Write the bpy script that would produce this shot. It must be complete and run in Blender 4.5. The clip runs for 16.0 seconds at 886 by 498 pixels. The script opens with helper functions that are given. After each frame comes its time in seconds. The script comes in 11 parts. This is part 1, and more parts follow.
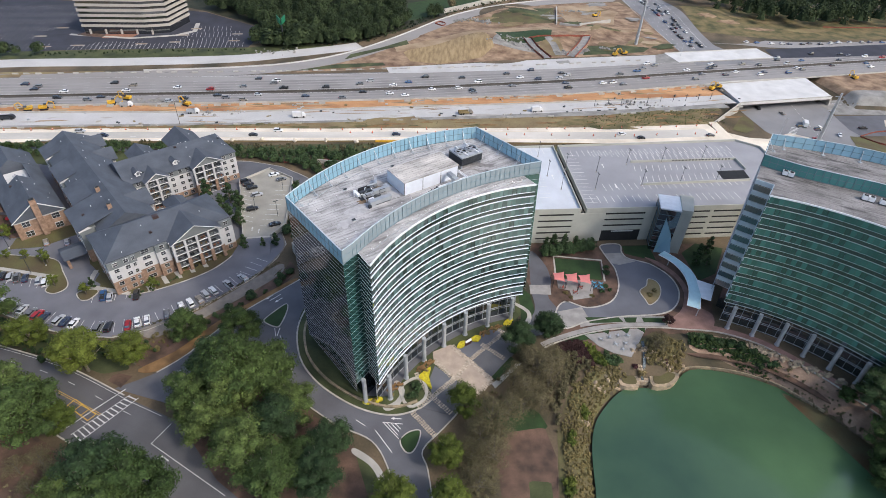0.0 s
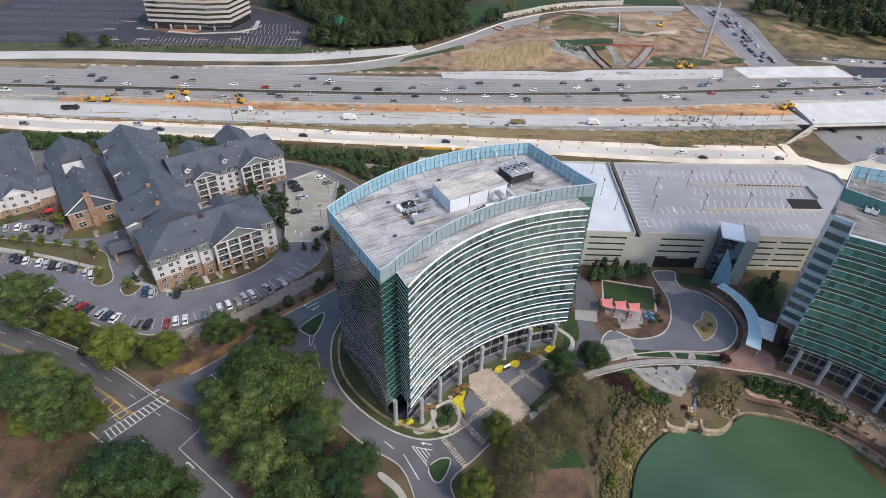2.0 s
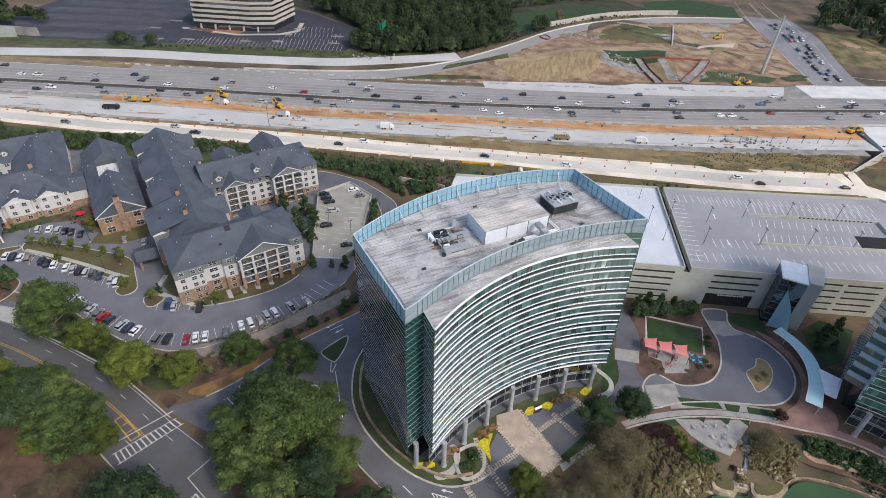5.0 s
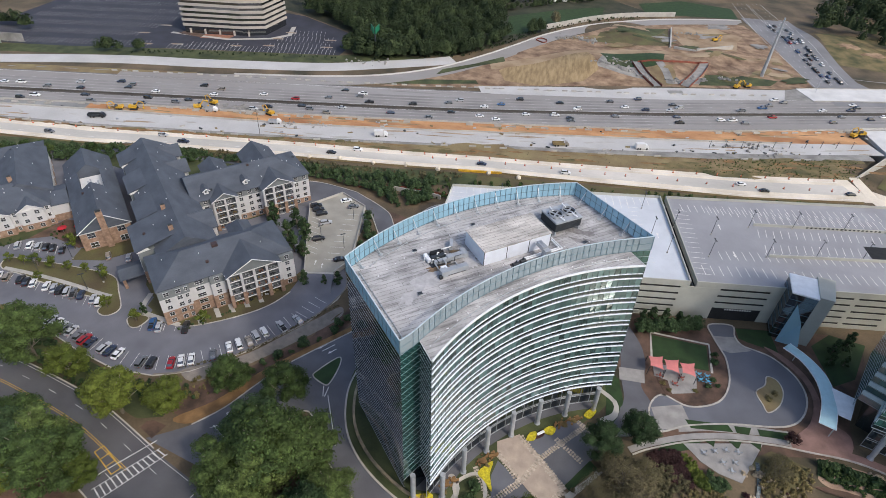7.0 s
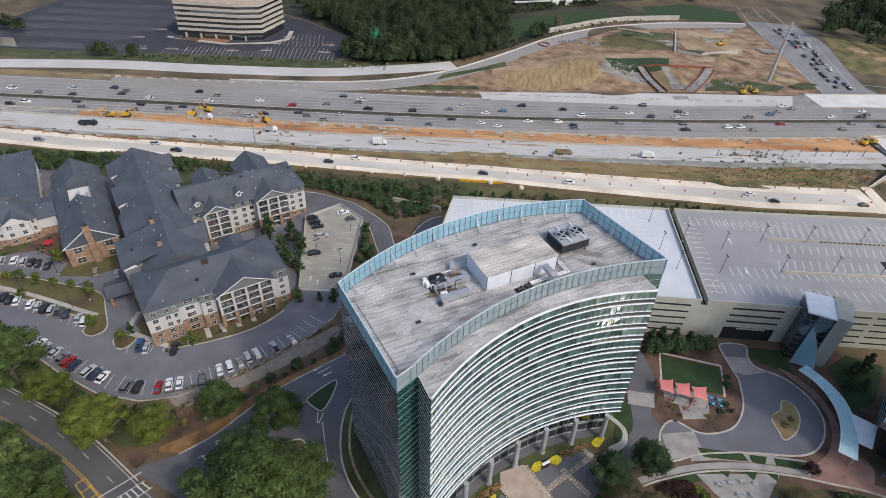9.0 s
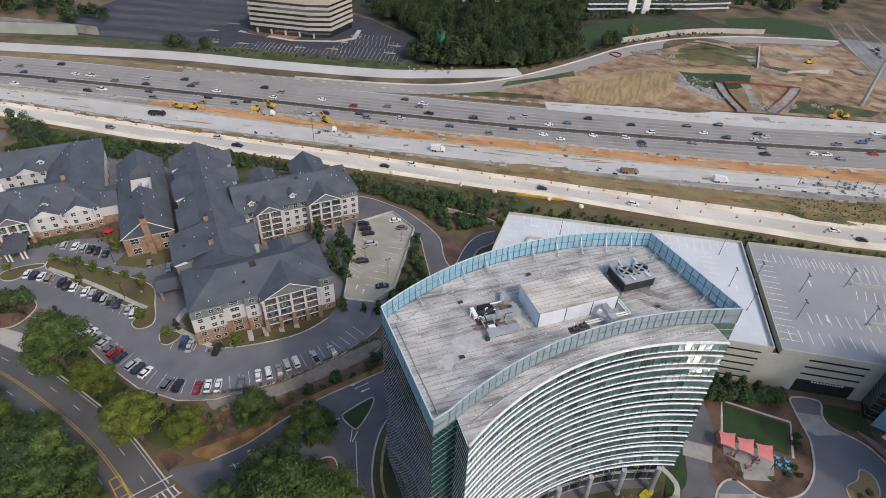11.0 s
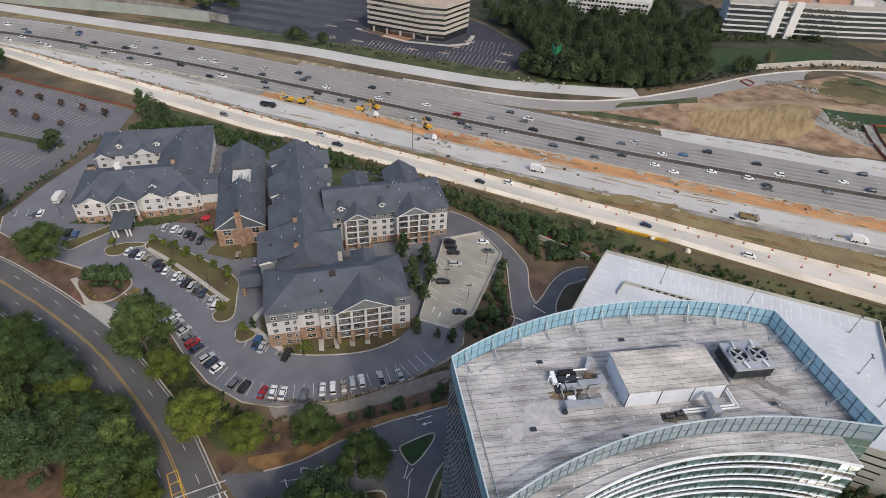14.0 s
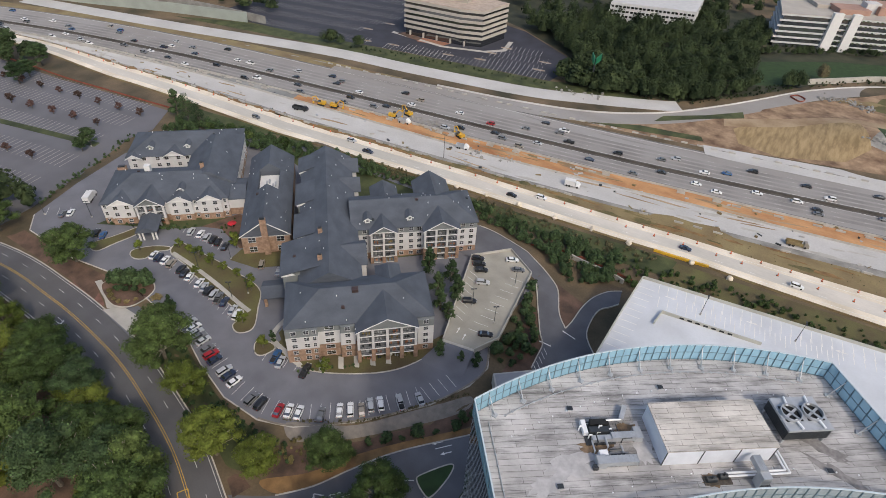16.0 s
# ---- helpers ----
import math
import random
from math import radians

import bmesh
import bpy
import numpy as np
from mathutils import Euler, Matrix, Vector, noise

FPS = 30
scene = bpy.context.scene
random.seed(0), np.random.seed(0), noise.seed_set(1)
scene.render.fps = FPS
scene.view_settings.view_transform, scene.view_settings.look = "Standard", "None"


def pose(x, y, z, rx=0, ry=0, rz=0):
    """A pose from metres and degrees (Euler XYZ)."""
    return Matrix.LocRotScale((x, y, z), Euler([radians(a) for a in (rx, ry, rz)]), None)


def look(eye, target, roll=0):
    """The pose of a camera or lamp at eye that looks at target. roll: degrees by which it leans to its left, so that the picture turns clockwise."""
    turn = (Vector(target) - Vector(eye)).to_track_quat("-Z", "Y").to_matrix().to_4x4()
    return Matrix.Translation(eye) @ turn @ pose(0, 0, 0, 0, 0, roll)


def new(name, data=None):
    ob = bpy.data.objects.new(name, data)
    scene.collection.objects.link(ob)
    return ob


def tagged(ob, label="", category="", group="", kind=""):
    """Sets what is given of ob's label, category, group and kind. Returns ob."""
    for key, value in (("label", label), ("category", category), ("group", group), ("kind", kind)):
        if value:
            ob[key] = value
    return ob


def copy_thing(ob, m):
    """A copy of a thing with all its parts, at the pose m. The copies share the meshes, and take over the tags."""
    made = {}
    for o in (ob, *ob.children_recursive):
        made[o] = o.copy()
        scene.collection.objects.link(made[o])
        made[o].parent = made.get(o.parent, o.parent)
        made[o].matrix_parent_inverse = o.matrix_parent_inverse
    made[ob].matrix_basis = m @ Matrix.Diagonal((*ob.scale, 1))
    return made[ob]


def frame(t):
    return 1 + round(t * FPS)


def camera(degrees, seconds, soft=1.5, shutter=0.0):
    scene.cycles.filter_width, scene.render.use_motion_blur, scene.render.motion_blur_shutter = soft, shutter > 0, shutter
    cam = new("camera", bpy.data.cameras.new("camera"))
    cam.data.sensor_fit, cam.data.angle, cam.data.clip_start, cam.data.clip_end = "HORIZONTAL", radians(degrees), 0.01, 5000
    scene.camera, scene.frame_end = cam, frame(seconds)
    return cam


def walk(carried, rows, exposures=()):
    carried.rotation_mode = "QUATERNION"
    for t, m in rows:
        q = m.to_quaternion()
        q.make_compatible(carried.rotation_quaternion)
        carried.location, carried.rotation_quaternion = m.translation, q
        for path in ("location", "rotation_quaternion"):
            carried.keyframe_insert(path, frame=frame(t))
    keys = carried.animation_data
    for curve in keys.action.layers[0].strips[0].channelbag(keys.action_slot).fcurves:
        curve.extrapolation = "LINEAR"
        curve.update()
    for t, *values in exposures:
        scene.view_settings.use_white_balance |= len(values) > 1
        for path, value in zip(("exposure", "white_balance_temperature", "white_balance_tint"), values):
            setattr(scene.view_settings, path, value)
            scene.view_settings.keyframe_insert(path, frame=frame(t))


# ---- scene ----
cam = camera(76.6, 16.0, soft=0.8)
S = 1.18  # metres in one unit of the site plan
METRES, EYE, TILT, LEAN, TURN = 61.14 * S, 117.0 * S, 0.0, 0.0, 0.0
ROWS = [
    (0.0, 0.0, 0.0, 0.0, 2.07, -38.62, -2.59),
    (0.5, -0.0015, 0.0298, -0.0016, 2.99, -38.63, -2.57),
    (1.0, -0.0039, 0.0596, -0.004, 4.46, -38.65, -2.6),
    (1.5, -0.0039, 0.0908, -0.0053, 6.16, -38.72, -2.6),
    (2.0, -0.0067, 0.1211, -0.0049, 7.8, -38.77, -2.62),
    (2.5, -0.0097, 0.1519, -0.0052, 9.4, -38.8, -2.64),
    (3.0, -0.0127, 0.1828, -0.0034, 10.87, -38.84, -2.66),
    (3.5, -0.0159, 0.2141, -0.0029, 11.94, -38.87, -2.65),
    (4.0, -0.02, 0.2454, -0.004, 12.44, -38.88, -2.65),
    (6.5, -0.0523, 0.397, -0.0264, 11.85, -38.73, -2.58),
    (7.0, -0.0589, 0.4267, -0.0253, 11.73, -38.75, -2.56),
    (7.5, -0.0663, 0.4561, -0.0285, 11.59, -38.71, -2.54),
    (8.0, -0.0721, 0.4875, -0.0316, 11.48, -38.69, -2.53),
    (8.5, -0.0775, 0.519, -0.0344, 11.35, -38.64, -2.53),
    (11.0, -0.1152, 0.6779, -0.0401, 18.55, -38.95, -2.62),
    (11.5, -0.1262, 0.7077, -0.0393, 20.66, -39.06, -2.68),
    (12.0, -0.1369, 0.7368, -0.0386, 22.76, -39.15, -2.71),
    (12.5, -0.1481, 0.7649, -0.038, 24.76, -39.23, -2.75),
    (13.0, -0.1584, 0.794, -0.0364, 26.73, -39.32, -2.77),
    (13.5, -0.1708, 0.8217, -0.0361, 28.58, -39.38, -2.8),
    (14.0, -0.1837, 0.8498, -0.0357, 30.16, -39.43, -2.81),
    (14.5, -0.1982, 0.877, -0.0353, 31.36, -39.47, -2.83),
    (15.0, -0.2133, 0.9039, -0.0354, 32.38, -39.49, -2.83),
    (15.5, -0.2288, 0.9288, -0.0359, 33.24, -39.52, -2.83),
    (16.0, -0.2457, 0.9555, -0.0375, 33.9, -39.52, -2.82),
]
walk(cam, [(t, pose(0, 0, EYE, TILT, LEAN, TURN) @ pose(METRES * x, METRES * y, METRES * z, 90 + pitch, roll, yaw)) for t, x, y, z, yaw, pitch, roll in ROWS],
     [(0.0, 0.63, 6560, 10), (4.0, 0.55, 6570, 10), (8.0, 0.41, 6640, 10), (12.0, 0.32, 6840, 10), (16.0, 0.33, 6990, 10)])

# ---- world, sun, exposure ----
SUN_EL, SUN_DIR = radians(44), Vector((0.624, -0.356, 0.70)).normalized()
world = bpy.data.worlds.new("sky")
scene.world = world
world.use_nodes = True
wn = world.node_tree
sky = wn.nodes.new("ShaderNodeTexSky")
sky.sky_type = "NISHITA"
sky.sun_disc = False
sky.sun_elevation = SUN_EL
sky.sun_rotation = math.atan2(SUN_DIR.x, SUN_DIR.y)
sky.dust_density, sky.air_density, sky.ozone_density = 3.0, 1.0, 2.0
wn.nodes["Background"].inputs[1].default_value = 0.15
wn.links.new(sky.outputs[0], wn.nodes["Background"].inputs[0])
sun = new("sun", bpy.data.lights.new("sun", "SUN"))
sun.data.energy, sun.data.angle, sun.data.color = 1.15, radians(4.5), (1.0, 0.94, 0.86)
sun.matrix_world = look((0, 0, 0), -SUN_DIR)

# ---- materials ----
def material(name, base, rough=0.85, vary=0.25, scale=0.6, fine=6.0, bump=0.15, metal=0.0, tint=None, per_object=0.0, spec=0.5, per_island=0.0, stretch=(1, 1, 1)):
    """A surface with stains at the size of `scale` metres-inverse and grain at `fine`; tint is the second colour of its stains."""
    m = bpy.data.materials.new(name)
    m.use_nodes = True
    n, l = m.node_tree.nodes, m.node_tree.links
    b = n["Principled BSDF"]
    b.inputs["Roughness"].default_value, b.inputs["Metallic"].default_value = rough, metal
    b.inputs["Specular IOR Level"].default_value = spec
    pos = n.new("ShaderNodeNewGeometry")
    mp = n.new("ShaderNodeMapping")
    mp.inputs["Scale"].default_value = stretch
    l.new(pos.outputs["Position"], mp.inputs["Vector"])
    big, small = n.new("ShaderNodeTexNoise"), n.new("ShaderNodeTexNoise")
    big.inputs["Scale"].default_value, big.inputs["Detail"].default_value = scale, 5
    small.inputs["Scale"].default_value, small.inputs["Detail"].default_value = fine, 3
    l.new(mp.outputs[0], big.inputs["Vector"]), l.new(mp.outputs[0], small.inputs["Vector"])
    ramp = n.new("ShaderNodeValToRGB")
    lo, hi = [c * (1 - vary) for c in base], [min(1, c * (1 + vary)) for c in (tint or base)]
    ramp.color_ramp.elements[0].position, ramp.color_ramp.elements[1].position = 0.32, 0.68
    ramp.color_ramp.elements[0].color, ramp.color_ramp.elements[1].color = (*lo, 1), (*hi, 1)
    l.new(big.outputs["Fac"], ramp.inputs["Fac"])
    hsv = n.new("ShaderNodeHueSaturation")
    l.new(ramp.outputs[0], hsv.inputs["Color"])
    grain = n.new("ShaderNodeMapRange")
    grain.inputs["To Min"].default_value, grain.inputs["To Max"].default_value = 1 - vary * 0.7, 1 + vary * 0.7
    l.new(small.outputs["Fac"], grain.inputs["Value"])
    value = grain.outputs[0]
    if per_object and per_island:
        mr0, mul0 = n.new("ShaderNodeMapRange"), n.new("ShaderNodeMath")
        mr0.inputs["To Min"].default_value, mr0.inputs["To Max"].default_value = 1 - per_island, 1 + per_island
        mul0.operation = "MULTIPLY"
        l.new(pos.outputs["Random Per Island"], mr0.inputs["Value"]), l.new(mr0.outputs[0], mul0.inputs[0]), l.new(value, mul0.inputs[1])
        value = mul0.outputs[0]
    if per_object or per_island:
        info = n.new("ShaderNodeObjectInfo") if per_object else pos
        rnd = info.outputs["Random" if per_object else "Random Per Island"]
        k = per_object or per_island
        mr, mul = n.new("ShaderNodeMapRange"), n.new("ShaderNodeMath")
        mr.inputs["To Min"].default_value, mr.inputs["To Max"].default_value = 1 - k, 1 + k
        mul.operation = "MULTIPLY"
        l.new(rnd, mr.inputs["Value"]), l.new(mr.outputs[0], mul.inputs[0]), l.new(value, mul.inputs[1])
        value = mul.outputs[0]
        hue = n.new("ShaderNodeMapRange")
        hue.inputs["To Min"].default_value, hue.inputs["To Max"].default_value = 0.5 + 0.05 * k, 0.5 - 0.05 * k
        l.new(rnd, hue.inputs["Value"]), l.new(hue.outputs[0], hsv.inputs["Hue"])
    l.new(value, hsv.inputs["Value"])
    l.new(hsv.outputs[0], b.inputs["Base Color"])
    if bump:
        bp = n.new("ShaderNodeBump")
        bp.inputs["Strength"].default_value, bp.inputs["Distance"].default_value = bump, 0.1
        l.new(small.outputs["Fac"], bp.inputs["Height"]), l.new(bp.outputs[0], b.inputs["Normal"])
    return m


def glazing(name, base, rough=0.06, spec=1.0, metal=0.0, vary=0.4, wave=0.0, per_object=True):
    """Reflective building glass: dark body, mirror coat, each pane a little different."""
    m = bpy.data.materials.new(name)
    m.use_nodes = True
    n, l = m.node_tree.nodes, m.node_tree.links
    b = n["Principled BSDF"]
    b.inputs["Roughness"].default_value, b.inputs["Metallic"].default_value = rough, metal
    b.inputs["IOR"].default_value = 1.9
    b.inputs["Specular IOR Level"].default_value = spec
    info = n.new("ShaderNodeObjectInfo" if per_object else "ShaderNodeNewGeometry")
    ramp = n.new("ShaderNodeValToRGB")
    ramp.color_ramp.elements[0].color = (*[c * (1 - vary) for c in base], 1)
    ramp.color_ramp.elements[1].color = (*[c * (1 + vary) for c in base], 1)
    l.new(info.outputs["Random" if per_object else "Random Per Island"], ramp.inputs["Fac"])
    l.new(ramp.outputs[0], b.inputs["Base Color"])
    if wave:
        t = n.new("ShaderNodeTexNoise")
        t.inputs["Scale"].default_value = 0.9
        bp = n.new("ShaderNodeBump")
        bp.inputs["Strength"].default_value, bp.inputs["Distance"].default_value = wave, 0.05
        l.new(t.outputs["Fac"], bp.inputs["Height"]), l.new(bp.outputs[0], b.inputs["Normal"])
    return m


def clear_glass(name, colour, mix=0.45):
    """A thin tinted pane that lets light through without bending it."""
    m = bpy.data.materials.new(name)
    m.use_nodes = True
    n, l = m.node_tree.nodes, m.node_tree.links
    b = n["Principled BSDF"]
    b.inputs["Base Color"].default_value, b.inputs["Roughness"].default_value = (*colour, 1), 0.15
    tr, mx = n.new("ShaderNodeBsdfTransparent"), n.new("ShaderNodeMixShader")
    tr.inputs[0].default_value = (*[0.5 + 0.5 * c for c in colour], 1)
    mx.inputs[0].default_value = mix
    l.new(tr.outputs[0], mx.inputs[1]), l.new(b.outputs[0], mx.inputs[2])
    l.new(mx.outputs[0], n["Material Output"].inputs[0])
    return m


M = dict(
    earth=material("earth", (0.085, 0.075, 0.04), vary=0.45, scale=0.05, fine=1.5, tint=(0.12, 0.085, 0.05), bump=0.5),
    grass=material("grass", (0.045, 0.062, 0.018), vary=0.4, scale=0.12, fine=3, tint=(0.062, 0.072, 0.026), bump=0.5),
    lawn=material("lawn", (0.022, 0.05, 0.012), vary=0.25, scale=0.3, fine=5, bump=0.4),
    dry=material("dry_grass", (0.135, 0.10, 0.05), vary=0.35, scale=0.12, fine=2.5, tint=(0.09, 0.085, 0.03), bump=0.5),
    mulch=material("mulch", (0.085, 0.055, 0.038), vary=0.4, scale=0.2, fine=4, tint=(0.115, 0.068, 0.046), bump=0.6),
    redmulch=material("red_mulch", (0.17, 0.085, 0.062), vary=0.25, scale=0.4, fine=6, bump=0.3),
    straw=material("pine_straw", (0.22, 0.125, 0.05), vary=0.3, scale=0.3, fine=5, bump=0.5),
    clay=material("red_clay", (0.43, 0.19, 0.078), vary=0.25, scale=0.09, fine=1.2, tint=(0.47, 0.265, 0.125), bump=0.5, stretch=(0.5, 1, 1)),
    siteclay=material("mixed_site_clay", (0.22, 0.125, 0.07), vary=0.4, scale=0.13, fine=0.7, tint=(0.27, 0.185, 0.115), bump=0.6),
    dirt=material("tan_dirt", (0.30, 0.19, 0.10), vary=0.25, scale=0.06, fine=1.2, tint=(0.33, 0.25, 0.16), bump=0.5),
    brown=material("brown_dirt", (0.25, 0.165, 0.085), vary=0.35, scale=0.08, fine=1.5, tint=(0.20, 0.16, 0.075), bump=0.5),
    gravel=material("gravel", (0.25, 0.24, 0.22), vary=0.3, scale=0.15, fine=3, bump=0.5),
    street=material("street_asphalt", (0.10, 0.099, 0.104), vary=0.16, scale=0.1, fine=3, bump=0.1),
    asphalt=material("asphalt", (0.115, 0.116, 0.128), vary=0.18, scale=0.12, fine=4, bump=0.1),
    lotpave=material("lot_asphalt", (0.135, 0.139, 0.158), vary=0.14, scale=0.1, fine=4, bump=0.1),
    lotasphalt=material("lot_asphalt", (0.152, 0.154, 0.172), vary=0.16, scale=0.12, fine=4, bump=0.1),
    paleasphalt=material("worn_asphalt", (0.22, 0.217, 0.218), vary=0.15, scale=0.05, fine=3, bump=0.1),
    darkasphalt=material("new_asphalt", (0.035, 0.036, 0.048), vary=0.2, scale=0.1, fine=4, bump=0.1),
    hwy=material("highway_concrete", (0.305, 0.282, 0.26), vary=0.14, scale=0.04, fine=1.5, tint=(0.275, 0.262, 0.25), bump=0.1, stretch=(0.3, 1, 1)),
    greyconc=material("grey_concrete", (0.53, 0.515, 0.49), vary=0.18, scale=0.05, fine=1.2, tint=(0.45, 0.44, 0.425), bump=0.1),
    wear=material("tyre_wear", (0.25, 0.236, 0.224), vary=0.2, scale=0.05, fine=1.5, bump=0.05),
    newconc=material("new_concrete", (0.71, 0.62, 0.48), vary=0.2, scale=0.06, fine=1.5, tint=(0.70, 0.63, 0.52), bump=0.1),
    ramplane=material("worn_ramp_lane", (0.52, 0.49, 0.435), vary=0.16, scale=0.05, fine=1.5, tint=(0.56, 0.52, 0.46), bump=0.1, stretch=(0.3, 1, 1)),
    edge_shade=material("barrier_shade", (0.13, 0.125, 0.12), vary=0.3, scale=0.1, fine=1.5, bump=0.05),
    wetbed=material("damp_grey_subbase", (0.20, 0.205, 0.20), vary=0.25, scale=0.05, fine=1.2, tint=(0.25, 0.25, 0.24), bump=0.1),
    conc=material("concrete", (0.42, 0.40, 0.36), vary=0.15, scale=0.2, fine=4, bump=0.15),
    walkconc=material("worn_concrete", (0.31, 0.295, 0.275), vary=0.18, scale=0.3, fine=3, bump=0.1),
    lanepaint=material("faded_lane_paint", (0.43, 0.42, 0.40), vary=0.2, scale=0.5, fine=5, bump=0),
    medianpave=material("dark_brown_median", (0.085, 0.076, 0.066), vary=0.25, scale=0.1, fine=2, bump=0.1),
    kerb=material("kerb_concrete", (0.45, 0.42, 0.37), vary=0.2, scale=0.4, fine=4, bump=0.1),
    paving=material("plaza_pavers", (0.42, 0.34, 0.275), vary=0.15, scale=0.3, fine=3, bump=0.15),
    brickpave=material("brick_paving", (0.27, 0.16, 0.13), vary=0.2, scale=0.3, fine=4, bump=0.15),
    cobble=material("cobblestone", (0.42, 0.36, 0.29), vary=0.4, scale=1.2, fine=3, bump=0.6),
    white=material("white_marking", (0.72, 0.71, 0.68), vary=0.12, scale=0.5, fine=5, bump=0),
    streetpaint=material("worn_street_paint", (0.56, 0.555, 0.54), vary=0.25, scale=0.8, fine=5, bump=0),
    yellow=material("yellow_marking", (0.62, 0.38, 0.06), vary=0.15, scale=0.5, fine=5, bump=0),
    whitemetal=material("white_metal", (0.80, 0.81, 0.82), rough=0.35, vary=0.06, bump=0),
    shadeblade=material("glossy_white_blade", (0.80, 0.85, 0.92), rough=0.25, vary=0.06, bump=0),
    greymetal=material("grey_metal", (0.42, 0.44, 0.46), rough=0.4, vary=0.12, metal=0.3, bump=0),
    blade=material("blade_metal", (0.46, 0.50, 0.50), rough=0.4, vary=0.08, bump=0),
    paleblue=material("pale_blue_metal", (0.50, 0.58, 0.62), rough=0.4, vary=0.08, bump=0),
    maroonmetal=material("dull_maroon_metal", (0.055, 0.034, 0.032), rough=0.6, vary=0.2, bump=0),
    darkmetal=material("dark_metal", (0.03, 0.035, 0.04), rough=0.45, vary=0.2, bump=0),
    bluemetal=material("blue_grey_frame", (0.09, 0.15, 0.18), rough=0.4, vary=0.1, bump=0),
    roofing=material("membrane_roof", (0.36, 0.335, 0.315), vary=0.2, scale=0.16, fine=1.4, tint=(0.42, 0.39, 0.365), bump=0.2),
    garage_roof=material("deck_concrete", (0.30, 0.30, 0.315), vary=0.1, scale=0.08, fine=2, bump=0.1),
    garage_white=material("coated_deck", (0.56, 0.585, 0.62), vary=0.08, scale=0.1, fine=2, bump=0.05),
    garage_wall=material("precast_panel", (0.42, 0.42, 0.37), vary=0.1, scale=0.15, fine=2, bump=0.1),
    # near-black colour that paints shade in openings, also worn by dark roof plant
    dark=material("black_shade_and_plant", (0.012, 0.013, 0.014), vary=0.3, bump=0),
    soffit=material("soffit", (0.20, 0.21, 0.22), vary=0.1, bump=0),
    siding=material("white_siding", (0.52, 0.515, 0.51), vary=0.06, scale=0.3, fine=3, bump=0.05),
    greysiding=material("grey_siding", (0.17, 0.185, 0.185), vary=0.1, scale=0.3, fine=3, bump=0.05),
    brick=material("tan_brick", (0.27, 0.17, 0.115), vary=0.22, scale=0.8, fine=5, tint=(0.30, 0.20, 0.14), bump=0.3),
    redbrick=material("brick", (0.28, 0.13, 0.08), vary=0.2, scale=0.8, fine=5, bump=0.3),
    shingle=material("slate_shingles", (0.074, 0.086, 0.106), vary=0.18, scale=0.15, fine=2.5, bump=0.25, stretch=(1, 1, 3)),
    trim=material("white_trim", (0.66, 0.655, 0.64), vary=0.04, bump=0),
    water=material("pond_water", (0.042, 0.092, 0.055), rough=0.12, vary=0.22, scale=0.018, fine=0.1, tint=(0.06, 0.115, 0.055), bump=0.03),
    limb=material("pale_limb", (0.22, 0.2, 0.165), vary=0.3, scale=2, fine=8, bump=0.3),
    bark=material("bark", (0.12, 0.10, 0.08), vary=0.3, scale=2, fine=8, bump=0.5),
    leaf=material("leaf", (0.056, 0.086, 0.025), rough=0.75, spec=0.2, per_island=0.3, vary=0.5, scale=0.5, fine=2, per_object=0.35, bump=0),
    leafdark=material("leaf_dark", (0.040, 0.068, 0.027), rough=0.75, spec=0.2, per_island=0.3, vary=0.45, scale=0.5, fine=2, per_object=0.3, bump=0),
    leaflime=material("leaf_lime", (0.088, 0.112, 0.02), rough=0.75, spec=0.2, per_island=0.25, vary=0.35, scale=0.5, fine=2, per_object=0.25, bump=0),
    leafolive=material("leaf_olive", (0.12, 0.105, 0.056), rough=0.8, spec=0.2, per_island=0.25, vary=0.3, scale=0.5, fine=2, per_object=0.3, bump=0),
    leafbrown=material("leaf_brown", (0.185, 0.15, 0.065), rough=0.8, spec=0.2, per_island=0.25, vary=0.35, scale=0.5, fine=2, per_object=0.3, bump=0),
    leafmaroon=material("leaf_maroon", (0.075, 0.045, 0.036), rough=0.8, spec=0.2, per_island=0.25, vary=0.35, scale=0.5, fine=2, per_object=0.3, bump=0),
    leafred=material("leaf_red", (0.06, 0.026, 0.026), rough=0.75, spec=0.2, per_island=0.25, vary=0.35, scale=0.5, fine=2, per_object=0.3, bump=0),
    woods=material("woods", (0.022, 0.039, 0.021), rough=0.8, spec=0.1, vary=0.5, scale=0.1, fine=0.8, tint=(0.040, 0.055, 0.024), per_island=0.2, bump=0.0),
    yellowflower=material("yellow_flowers", (0.50, 0.42, 0.02), vary=0.35, scale=1.5, fine=6, bump=0.3),
    rock=material("rock", (0.30, 0.25, 0.18), vary=0.35, scale=0.6, fine=3, tint=(0.36, 0.28, 0.18), bump=0.6, per_island=0.25),
    canvas=material("coral_canvas", (0.66, 0.22, 0.20), vary=0.08, bump=0.05),
    canopy=material("frosted_canopy", (0.42, 0.62, 0.66), rough=0.3, vary=0.08, bump=0),
    rubber=material("tyre", (0.02, 0.02, 0.02), vary=0.2, bump=0),
    machine=material("machine_yellow", (0.62, 0.36, 0.03), rough=0.5, vary=0.2, bump=0),
    weedy=material("weedy_verge", (0.085, 0.095, 0.03), vary=0.35, scale=0.12, fine=2, tint=(0.17, 0.125, 0.055), bump=0.5),
    redbank=material("reddish_earth", (0.25, 0.15, 0.10), vary=0.35, scale=0.2, fine=3, tint=(0.28, 0.19, 0.13), bump=0.5),
    silt=material("silt_fabric", (0.24, 0.065, 0.04), rough=0.7, vary=0.25, bump=0),
